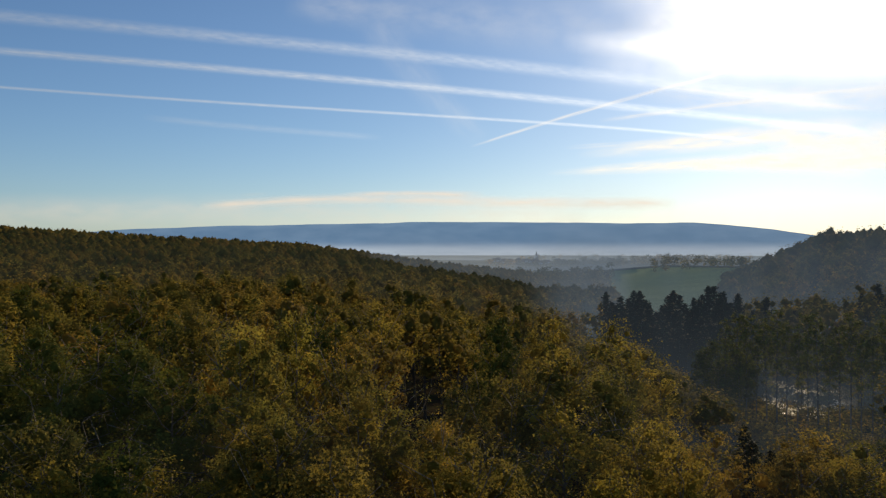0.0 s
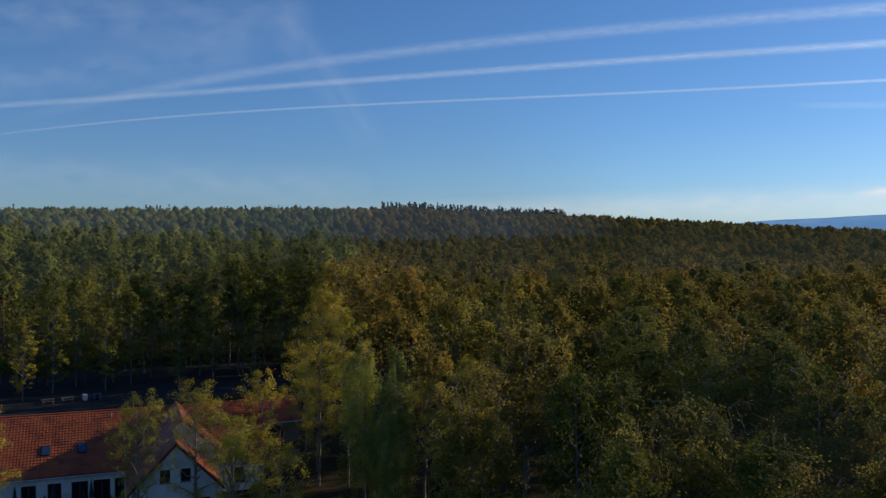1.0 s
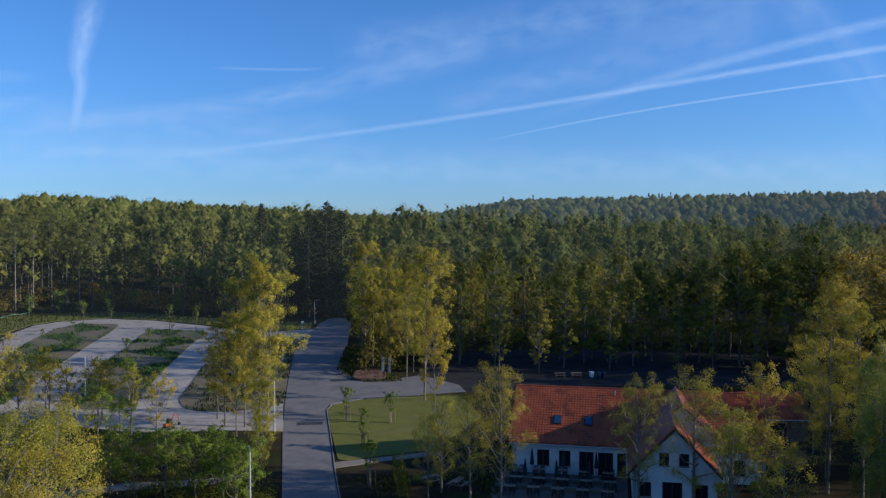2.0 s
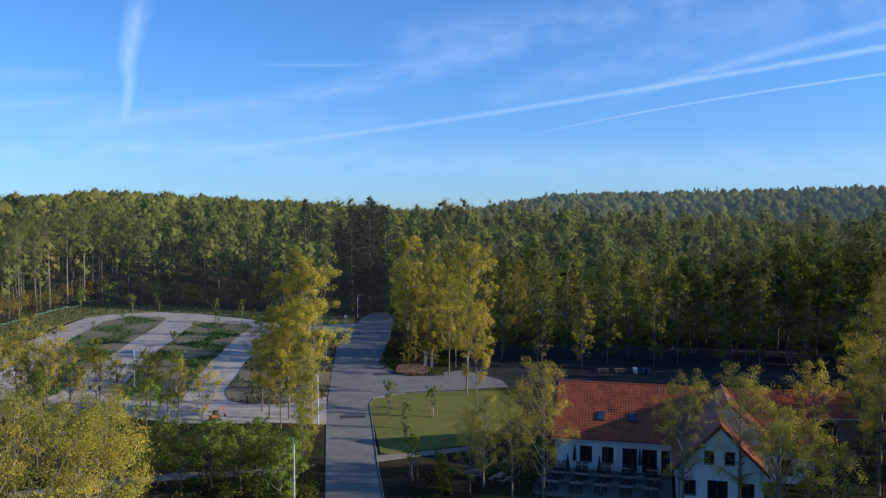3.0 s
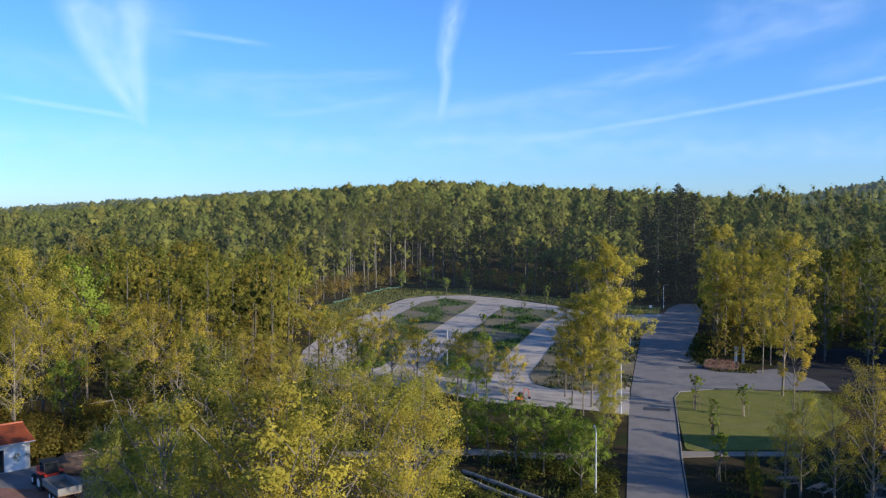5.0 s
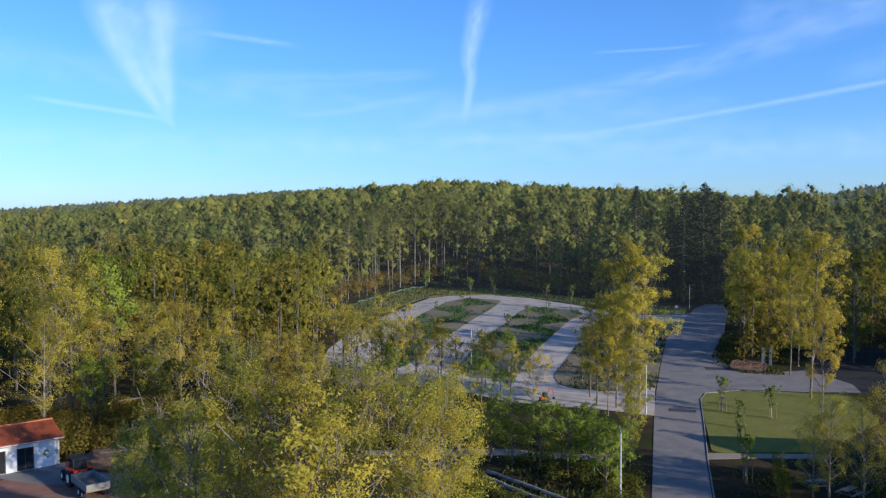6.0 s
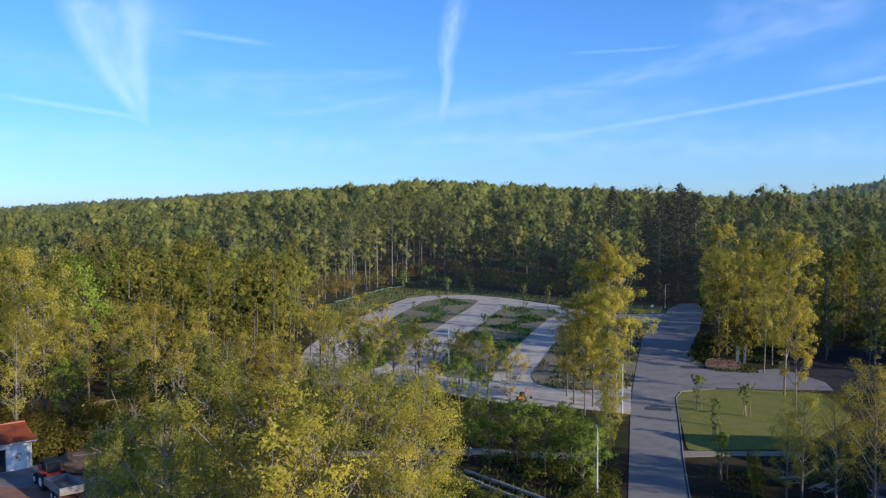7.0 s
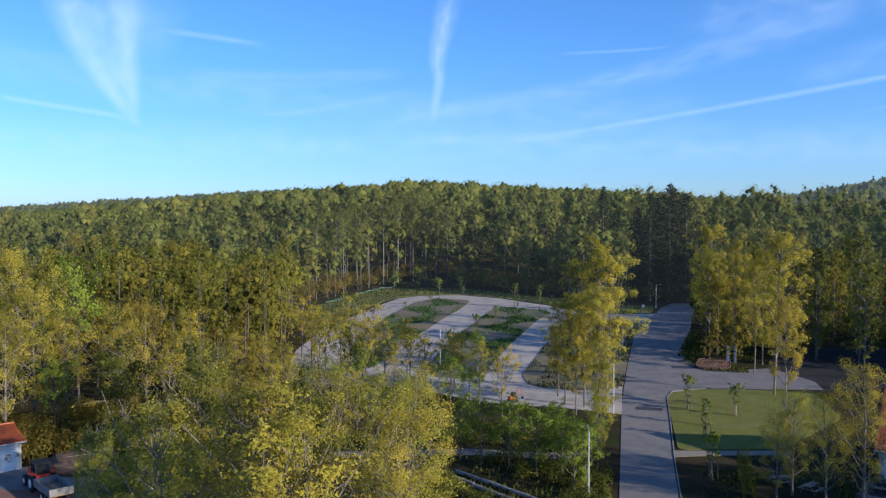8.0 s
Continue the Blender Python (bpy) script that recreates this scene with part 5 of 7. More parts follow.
def gable_roof(parent, x0, x1, y_front, y_back, eave, ridge_z, over=0.45, gable_over=0.35, axis="x", tiles=True):
    """A pitched roof: two thick slopes, tiles, ridge caps and gutters. axis: the way the ridge runs."""
    mid = (y_front + y_back) / 2
    half = mid - y_front
    pitch = (ridge_z - eave) / half
    m = Matrix.Identity(4) if axis == "x" else Matrix(((0, 1, 0, 0), (1, 0, 0, 0), (0, 0, 1, 0), (0, 0, 0, 1)))

    def p(x, y, z):
        return (m @ Vector((x, y, z)))[:]
    for side, y_end in ((1, y_front), (-1, y_back)):
        bm = bmesh.new()
        ye, ze = y_end - side * over, eave - over * pitch
        pts = [(x0 - gable_over, mid, ridge_z), (x1 + gable_over, mid, ridge_z), (x1 + gable_over, ye, ze), (x0 - gable_over, ye, ze)]
        lo = [bm.verts.new(p(*q)) for q in pts]
        hi = [bm.verts.new(p(q[0], q[1], q[2] + 0.16)) for q in pts]
        bm.faces.new(lo), bm.faces.new(hi)
        for k in range(4):
            bm.faces.new((lo[k], lo[(k + 1) % 4], hi[(k + 1) % 4], hi[k]))
        bmesh.ops.recalc_face_normals(bm, faces=bm.faces)
        roof = part("roof", bm, M_TILE, parent)
        if tiles:
            length = math.hypot(mid - ye, ridge_z - ze)
            down = Vector(p(0, (ye - mid) / length, (ze - ridge_z) / length))
            tile_field(parent, p(x0 - gable_over, mid, ridge_z + 0.17), p(1, 0, 0), down, int((x1 - x0 + 2 * gable_over) / 0.3), int(length / 0.36), 0.3, 0.36)
        part("gutter", tube([p(x0 - gable_over, ye - side * 0.06, ze + 0.05), p(x1 + gable_over, ye - side * 0.06, ze + 0.05)], [0.07, 0.07], 6), M_METAL, parent)
    part("ridge_cap", tube([p(x0 - gable_over, mid, ridge_z + 0.2), p(x1 + gable_over, mid, ridge_z + 0.2)], [0.12, 0.12], 8), M_TILE, parent)


def build_inn():
    inn = thing("inn", "long white rendered inn with red clay tile roof and front gable", "house", at=(31.0, 84.3, 0), turn=-27)
    eave, ridge_z, depth, length = 3.4, 7.8, 13.0, 25.5
    fronts = [(2.6, 3.9, 0.8, 2.5), (4.9, 6.1, 0.8, 2.5), (7.0, 8.5, 0.05, 2.5), (8.95, 10.5, 0.05, 2.5), (10.9, 12.2, 0.05, 2.5), (22.3, 23.6, 0.8, 2.4)]
    wall = part("wall", wall_panel(length, lambda x: eave, 0.35, fronts), M_RENDER, inn)
    for i, (a0, b0, c0, d0) in enumerate(fronts):
        window(inn, a0, b0, c0, d0, bars=1, door=c0 < 0.5)
    back = part("wall", wall_panel(length, lambda x: eave, 0.35, []), M_RENDER, inn)
    back.matrix_basis = pose(0, depth - 0.35, 0)

    def slope(x):
        return eave + (ridge_z - eave) * (1 - abs(x - depth / 2) / (depth / 2)) - 0.02
    for xx in (0.35, length):
        g = part("wall", wall_panel(depth, slope, 0.35, [], cuts=(depth / 2,)), M_RENDER, inn)
        g.matrix_basis = pose(xx, 0, 0, 0, 0, 90)
    gable_roof(inn, 0, length, 0, depth, eave, ridge_z)
    # cross wing with the front gable
    w0, w1, nf, apex = 12.3, 19.9, -8.5, 7.3
    half = (w1 - w0) / 2
    holes = [(0.5, 1.7, 0.8, 2.2), (2.7, 4.5, 0.05, 2.3), (5.6, 6.8, 0.8, 2.2), (2.4, 3.3, 3.8, 5.0), (4.2, 5.1, 3.8, 5.0)]

    def gable(x):
        return eave + (apex - eave) * (1 - abs(x - half) / half) - 0.02
    gw = part("wall", wall_panel(2 * half, gable, 0.35, holes, cuts=(half,)), M_RENDER, inn)
    gw.matrix_basis = pose(w0, nf, 0)
    for a0, b0, c0, d0 in holes:
        w = window(inn, a0, b0, c0, d0, bars=1, door=c0 < 0.5)
        w.matrix_basis = pose(w0, nf, 0)
    for xx in (w0 + 0.35, w1):
        s = part("wall", wall_panel(8.5, lambda x: eave, 0.35, [(2.0, 3.2, 0.8, 2.2), (5.0, 6.2, 0.8, 2.2)]), M_RENDER, inn)
        s.matrix_basis = pose(xx, nf, 0, 0, 0, 90)
        for a0 in (2.0, 5.0):
            w = window(inn, a0, a0 + 1.2, 0.8, 2.2)
            w.matrix_basis = pose(xx, nf, 0, 0, 0, 90)
    gable_roof(inn, nf, 6.3, w0, w1, eave, apex, axis="y")
    # higher gable behind the front one
    r0, r1, rn, r_eave, r_apex = w0 + 0.9, w1 + 1.1, -2.4, 4.5, 8.2
    rhalf = (r1 - r0) / 2
    rw = part("wall", wall_panel(2 * rhalf, lambda x: r_eave + (r_apex - r_eave) * (1 - abs(x - rhalf) / rhalf) - 0.02, 0.3, [], cuts=(rhalf,)), M_RENDER, inn)
    rw.matrix_basis = pose(r0, rn, 0)
    for xx in (r0 + 0.3, r1):
        cheek = part("wall", box((-0.3, 0.31, 2.4), (0.0, 5.0, r_eave - 0.02)), M_RENDER, inn)
        cheek.matrix_basis = pose(xx, rn, 0)
    gable_roof(inn, rn, 6.4, r0, r1, r_eave, r_apex, over=0.25, gable_over=0.25, axis="y")
    # bargeboards of the gable
    for sgn in (-1, 1):
        bm = bmesh.new()
        for q0, q1 in (((half + sgn * (half + 0.45), eave - 0.46), (half, apex + 0.0)),):
            d = Vector((q1[0] - q0[0], 0, q1[1] - q0[1]))
            v = [bm.verts.new((q0[0], y_, q0[1] + dz)) for y_ in (-0.44, -0.37) for dz in (-0.12, 0.12)] + [bm.verts.new((q1[0], y_, q1[1] + dz)) for y_ in (-0.44, -0.37) for dz in (-0.12, 0.12)]
            bmesh.ops.convex_hull(bm, input=v)
        b = part("bargeboard", bm, M_TIMBER, inn)
        b.matrix_basis = pose(w0, nf, 0)
    # roof lights on the front slope
    pitch = math.degrees(math.atan2(ridge_z - eave, depth / 2))
    for xx in (4.6, 7.9):
        rl = part("roof_light", box((-0.42, -0.62, 0.0), (0.42, 0.62, 0.14), 0.02), M_DARKMETAL, inn)
        rl.matrix_basis = pose(xx, 2.3, eave + 2.3 * (ridge_z - eave) / (depth / 2) + 0.2, pitch, 0, 0)
        part("pane", box((-0.34, -0.54, 0.142), (0.34, 0.54, 0.155)), M_SKYPANE, rl)
    v = part("vent", tube([(0, 0, 0), (0, 0, 0.5), (0, 0, 0.55), (0, 0, 0.7)], [0.07, 0.07, 0.12, 0.1], 8), M_KERB, inn, "small grey roof vent")
    v.matrix_basis = pose(10.6, 5.6, 7.2)
    return inn


M_SKYPANE, nodes, links, bsdf = material("roof_light_glass")
bsdf.inputs["Base Color"].default_value = (0.03, 0.06, 0.12, 1)
bsdf.inputs["Roughness"].default_value = 0.05
bsdf.inputs["Specular IOR Level"].default_value = 0.8
inn = build_inn()
INN = inn.matrix_basis.copy()


def inn_at(u, n, z=0.0, turn=0.0):
    return INN @ pose(u, n, z, 0, 0, turn)


def build_shed():
    shed = thing("shed", "low outbuilding with red tile roof behind the inn", "shed", at=(63.0, 88.6, 0), turn=-20)
    part("wall", wall_panel(7, lambda x: 2.9, 0.25, [(2.5, 4.5, 0, 2.2)]), M_WOOD, shed)
    part("gate", box((2.5, 0.1, 0.02), (4.5, 0.16, 2.18)), M_TIMBER, shed)
    b = part("wall", wall_panel(7, lambda x: 2.9, 0.25, []), M_WOOD, shed)
    b.matrix_basis = pose(0, 7.75, 0)
    for xx in (0.25, 7):
        g = part("wall", wall_panel(8, lambda x: 2.9 + 2.0 * (1 - abs(x - 4) / 4), 0.25, [], cuts=(4,)), M_WOOD, shed)
        g.matrix_basis = pose(xx, 0, 0, 0, 0, 90)
    gable_roof(shed, 0, 7, 0, 8, 2.9, 4.95)
    return shed


shed = build_shed()
lamp_glow, nodes, links, bsdf = material("lit_lamp_glass")
bsdf.inputs["Emission Color"].default_value = (1.0, 0.93, 0.8, 1)
bsdf.inputs["Emission Strength"].default_value = 6.0
wall_lamp = thing("wall_lamp", "small lit globe lamp on the outbuilding wall", "lamp", at=(63.0, 88.6, 0), turn=-20)
part("bracket", box((0.1, -0.14, 2.55), (0.18, 0.0, 2.6), 0.005), M_DARKMETAL, wall_lamp)
bm = bmesh.new()
bmesh.ops.create_icosphere(bm, subdivisions=2, radius=0.13, matrix=Matrix.Translation((0.14, -0.2, 2.62)))
part("globe", bm, lamp_glow, wall_lamp)


def build_fence(x0, y0, x1, y1, h):
    f = thing("board_fence", "low weathered board fence beside the outbuilding", "fence")
    n = max(2, int(math.hypot(x1 - x0, y1 - y0) / 0.16))
    turn = math.degrees(math.atan2(y1 - y0, x1 - x0))
    mesh = None
    for k in range(n):
        t = (k + 0.5) / n
        ob = new("board", mesh) if mesh else part("board", box((-0.07, -0.012, 0.06), (0.07, 0.012, h), 0.004), M_WOOD, f)
        mesh = ob.data
        ob.parent = f
        ob.matrix_basis = pose(x0 + (x1 - x0) * t, y0 + (y1 - y0) * t, 0.02 * ((k * 5) % 3), 0, 0, turn)
    for t in (0.0, 0.5, 1.0):
        post = part("post", box((-0.05, 0.015, -0.2), (0.05, 0.115, h + 0.05), 0.005), M_WOOD, f)
        post.matrix_basis = pose(x0 + (x1 - x0) * t, y0 + (y1 - y0) * t, 0, 0, 0, turn)


build_fence(57.6, 79.2, 62.6, 78.0, 1.6)


def build_hedge(x0, y0, x1, y1, h, w):
    g = np.random.default_rng(77)
    n = 5200
    t, side, up = g.uniform(0, 1, n), g.uniform(-1, 1, n), g.uniform(0.02, 1, n)
    face = g.random(n)
    side = np.where(face < 0.6, np.sign(side) * g.uniform(0.8, 1.05, n), side)
    up = np.where(face > 0.75, g.uniform(0.9, 1.06, n), up)
    dx, dy = x1 - x0, y1 - y0
    ln = math.hypot(dx, dy)
    px, py = -dy / ln, dx / ln
    bulge = 1 + 0.15 * np.sin(t * 23) + 0.1 * np.sin(t * 41 + 2)
    c = np.stack([x0 + dx * t + px * side * w * bulge, y0 + dy * t + py * side * w * bulge, up * h * bulge], 1)
    nrm = np.stack([px * side, py * side, 0.4 + (up > 0.88) * 1.0], 1) + g.normal(0, 0.3, (n, 3))
    v, f, vn = sprays(c, nrm, 0.1, g)
    return tagged(link_mesh("hedge", v, f, M_GREEN, normals=vn), "dense dark green clipped hedge beside the path", "hedge")


build_hedge(17.6, 77.0, 18.9, 86.2, 2.0, 0.45)

# terrace in front of the inn
terrace = thing("terrace", "stone-paved terrace with low walls in the shade", "terrace", at=(31.0, 84.3, 0), turn=-27, kind="structure")
stone_mesh = None
for i in range(14):
    for j in range(10):
        ob = new("paving_slab", stone_mesh) if stone_mesh else part("paving_slab", box((0.01, 0.01, -0.1), (0.93, 0.93, 0.06), 0.012), M_STONE, terrace)
        stone_mesh = ob.data
        ob.parent = terrace
        ob.matrix_basis = pose(-1.2 + i * 0.94, -9.6 + j * 0.94, 0.002 * ((i * 7 + j * 3) % 4))
for n in (-3.4, -6.2):
    part("low_wall", box((-1.0, n, 0.0), (9.5, n + 0.35, 0.5), 0.03), M_STONE, terrace)


def build_table(m):
    t = thing("terrace_table", "wooden terrace table on dark metal legs", "table", "terrace tables")
    bm = bmesh.new()
    for k in range(5):
        add_box(bm, (-0.6, -0.4 + k * 0.162, 0.72), (0.6, -0.4 + k * 0.162 + 0.15, 0.75), 0.005)
    part("tabletop", bm, M_WOOD, t)
    for sx in (-0.5, 0.5):
        for sy in (-0.32, 0.32):
            part("leg", box((sx - 0.025, sy - 0.025, 0), (sx + 0.025, sy + 0.025, 0.72)), M_DARKMETAL, t)
    t.matrix_basis = m
    return t


def build_chair(m):
    c = thing("terrace_chair", "dark terrace chair drawn up to a table", "chair", "terrace chairs")
    part("seat", box((-0.23, -0.23, 0.43), (0.23, 0.23, 0.47), 0.015), M_DARKMETAL, c)
    bm = bmesh.new()
    for k in range(4):
        add_box(bm, (-0.22, 0.2, 0.55 + k * 0.1), (0.22, 0.225, 0.61 + k * 0.1), 0.005)
    for sx in (-0.22, 0.2):
        add_box(bm, (sx, 0.21, 0.45), (sx + 0.025, 0.235, 0.93))
    part("backrest", bm, M_DARKMETAL, c)
    for sx in (-0.2, 0.2):
        for sy in (-0.2, 0.2):
            part("leg", box((sx - 0.015, sy - 0.015, 0), (sx + 0.015, sy + 0.015, 0.43)), M_DARKMETAL, c)
    c.matrix_basis = m
    return c


table = chair = None
for row, n in enumerate((-1.5, -4.5, -7.6)):
    for k in range(5):
        u = 0.6 + k * 2.35 + 0.25 * (row % 2)
        m = inn_at(u, n, 0.066, (k * 7 + row * 5) % 9 - 4)
        table = copy_thing(table, m) if table else build_table(m)
        for dx, dy, turn in ((-0.35, 0.66, 0), (0.35, 0.66, 0), (-0.35, -0.66, 180), (0.35, -0.66, 180)):
            mc = m @ pose(dx, dy, 0, 0, 0, turn + (k * 13 + row * 29) % 17 - 8)
            chair = copy_thing(chair, mc) if chair else build_chair(mc)


def build_parasol(m):
    p = thing("parasol", "closed dark green parasol on the terrace", "parasol", "closed parasols")
    part("base", box((-0.35, -0.35, 0), (0.35, 0.35, 0.08), 0.02), M_KERB, p)
    part("pole", tube([(0, 0, 0.08), (0, 0, 2.9)], [0.03, 0.03], 8), M_WOOD, p)
    bm = bmesh.new()
    rings = []
    for z, r in ((1.15, 0.2), (1.3, 0.24), (1.9, 0.17), (2.5, 0.1), (2.85, 0.04)):
        rings.append([bm.verts.new((math.cos(a0 * math.pi / 8) * r * (1 if a0 % 2 else 0.6), math.sin(a0 * math.pi / 8) * r * (1 if a0 % 2 else 0.6), z)) for a0 in range(16)])
    for r0, r1 in zip(rings, rings[1:]):
        for s in range(16):
            bm.faces.new((r0[s], r0[(s + 1) % 16], r1[(s + 1) % 16], r1[s]))
    part("canopy", bm, M_CLOTH, p, "folded dark green canopy")
    p.matrix_basis = m
    return p


parasol = None
for u, n in ((2.2, -1.3), (5.4, -1.3), (8.8, -1.4), (1.9, -5.3), (5.0, -5.3), (8.2, -5.2)):
    m = inn_at(u, n, 0.066)
    parasol = copy_thing(parasol, m) if parasol else build_parasol(m)


# ---- street furniture ----
M_POLE = surface("pole_paint", (0.5, 0.5, 0.49), (0.64, 0.64, 0.62), 1.5, rough=0.5, bump=0.0)
def build_lamp(m, h=6.0, far=0.8):
    s = thing("street_lamp", "slim grey street lamp with a curved arm", "street lamp", "street lamps")
    part("pole", tube([(0, 0, 0), (0, 0, 1.0), (0, 0, 1.02), (0, 0, h)], [0.11, 0.1, 0.085, 0.06], 8), M_POLE, s)
    part("arm", tube([(0, 0, h - 0.05), (0.25 * far + 0.05, 0, h + 0.2), (far, 0, h + 0.3)], [0.026 + 0.012 * far, 0.03, 0.024], 6), M_METAL, s)
    bm = bmesh.new()
    for x0, wd, z0 in ((far - 0.05, 0.05, 0), (far + 0.1, 0.09, 0.0), (far + 0.35, 0.08, 0.0), (far + 0.45, 0.04, 0)):
        for yy, zz in ((-wd, 0.27), (wd, 0.27), (wd * 0.6, 0.33 + z0), (-wd * 0.6, 0.33 + z0)):
            bm.verts.new((x0, yy, h + zz))
    bmesh.ops.convex_hull(bm, input=bm.verts[:])
    part("lamp_head", bm, M_METAL, s)
    s.matrix_basis = m
    return s


lamp = None
for x, y, turn in ((27.2, 226.7, 0), (13.3, 160.7, 0), (3.4, 76.2, 95), (-18.2, 138.0, 90)):
    m = pose(x, y, 0.1, 0, 0, turn)
    lamp = copy_thing(lamp, m) if lamp else build_lamp(m)
build_lamp(pose(7.9, 108.6, 0.05, 0, 0, 172), 6.4, 3.0)


def build_planter():
    p = thing("raised_bed", "low brick-edged raised bed of bare soil by the junction", "raised bed", at=(26.9, 145.0, 0), turn=-12)
    brick_mesh = None
    # a rounded plan: two long curved sides
    ring = [(2.7 * math.copysign(abs(math.cos(q)) ** 0.5, math.cos(q)), 4.4 * math.copysign(abs(math.sin(q)) ** 0.5, math.sin(q))) for q in np.linspace(0, 2 * math.pi, 600)]
    gone, spots = 0.0, []
    for (x0, y0), (x1, y1) in zip(ring, ring[1:]):
        gone += math.hypot(x1 - x0, y1 - y0)
        if gone >= 0.5:
            gone = 0.0
            spots.append((x1, y1, math.degrees(math.atan2(y1 - y0, x1 - x0))))
    for r in range(2):
        for x, y, turn in spots:
            ob = new("brick", brick_mesh) if brick_mesh else part("brick", box((-0.24, -0.12, 0), (0.24, 0.12, 0.2), 0.015), M_BRICK, p)
            brick_mesh = ob.data
            ob.parent = p
            ob.matrix_basis = pose(x, y, r * 0.205, 0, 0, turn)
    part("soil", slab([(x * 0.95, y * 0.94) for x, y in ring[:-1:10]], 0.0, 0.3, 0.0), M_REDGRAVEL, p)
    return p


M_BRICK = surface("brick", (0.14, 0.085, 0.06), (0.23, 0.145, 0.11), 1.2, rough=0.85)
build_planter()


def build_pillar(m):
    s = thing("information_pillar", "slim blue-grey information pillar by the raised bed", "sign", "information pillars")
    part("foot", box((-0.25, -0.12, 0), (0.25, 0.12, 0.06), 0.01), M_KERB, s)
    part("panel", box((-0.2, -0.05, 0.06), (0.2, 0.05, 2.9), 0.02), M_PILLAR, s)
    s.matrix_basis = m
    return s


M_PILLAR = surface("pillar_paint", (0.2, 0.26, 0.32), (0.28, 0.34, 0.4), 1.0, rough=0.5)
pillar = None
for x, y, turn in ((29.6, 147.2, -15), (30.2, 149.0, -15), (30.9, 147.6, -15)):
    m = pose(x, y, 0, 0, 0, turn)
    pillar = copy_thing(pillar, m) if pillar else build_pillar(m)
road_sign = thing("road_sign", "small white road sign on a steel post", "sign", at=(22.4, 212, 0.05))
part("post", tube([(0, 0, 0), (0, 0, 2.6)], [0.035, 0.035], 8), M_METAL, road_sign)
part("plate", box((-0.35, -0.03, 1.9), (0.35, 0.0, 2.5), 0.01), M_WHITE, road_sign)


def build_stake(m):
    s = thing("tree_stake", "wooden stake frame round a sapling", "stake", "sapling stakes")
    for k in range(3):
        a0 = k * 2.094
        part("post", tube([(math.cos(a0) * 0.5, math.sin(a0) * 0.5, 0), (math.cos(a0) * 0.45, math.sin(a0) * 0.45, 1.9)], [0.045, 0.04], 6), M_WOOD, s)
    for k in range(3):
        a0, a1 = k * 2.094, (k + 1) * 2.094
        part("rail", tube([(math.cos(a0) * 0.45, math.sin(a0) * 0.45, 1.75), (math.cos(a1) * 0.45, math.sin(a1) * 0.45, 1.75)], [0.03, 0.03], 5), M_WOOD, s)
    s.matrix_basis = m
    return s


stake = None
for x, y in ((17.7, 112.3), (18.5, 104), (23.2, 109.4), (17.5, 98), (15.5, 83.2)):
    m = pose(x, y, 0.06)
    stake = copy_thing(stake, m) if stake else build_stake(m)

# slender saplings of the car park beds
LOT_SAPLINGS = [(-32.9, 247.7, 5.6), (-25.9, 248.7, 3.6), (-9.6, 224.9, 6.0), (-8.4, 212.0, 4.2), (-3.2, 222, 6.0), (-12.4, 189, 4.5), (-15, 169.3, 5.0), (-35.4, 203, 3.4), (-31.3, 219, 4.2), (-0.1, 126.8, 3.0),
                (-28, 262, 4), (-10, 254, 4), (6, 236, 4.5), (-33.5, 168, 4), (-18, 150, 4.4), (-12, 146, 4)]
for i, (x, y, h) in enumerate(LOT_SAPLINGS):
    tree("sapling", x, y, h, variant=i % 3, fine=1, wide=0.75)


def road_mark(x, y, turn, lx, ly, mat, name, label, z=0.034):
    ob = tagged(part(name, box((-lx / 2, -ly / 2, -0.01), (lx / 2, ly / 2, 0.004)), mat, None), label, "road mark", kind="structure")
    ob.matrix_basis = pose(x, y, z, 0, 0, turn)
    return ob


M_PATCH = surface("fresh_asphalt", (0.045, 0.045, 0.05), (0.065, 0.065, 0.07), 1.0, fine=14, rough=0.8)
road_mark(12.7, 112.0, -8, 3.4, 1.7, M_PATCH, "road_patch", "dark fresh asphalt patch in the road")
road_mark(21.8, 142.6, 0, 4.2, 2.4, M_PATCH, "road_patch", "dark fresh asphalt patch by the junction")
for k in range(5):
    y = 150 + k * 15
    xm = float(np.interp(y, [120, 150, 191, 231], [13.4, 18.4, 26.0, 33.0]))
    road_mark(xm, y, -80, 3.0, 0.1, M_KERB, "road_line", "worn pale dashed centre line")

kerb_line([(9.1, 40), (11.75, 78), (12.75, 88.8), (14.55, 105.4), (15.95, 119.3), (17.2, 123.2), (22.5, 126), (29, 125.2)], 0.1, 0.13, "grey concrete kerb along the lawn and road", closed=False)


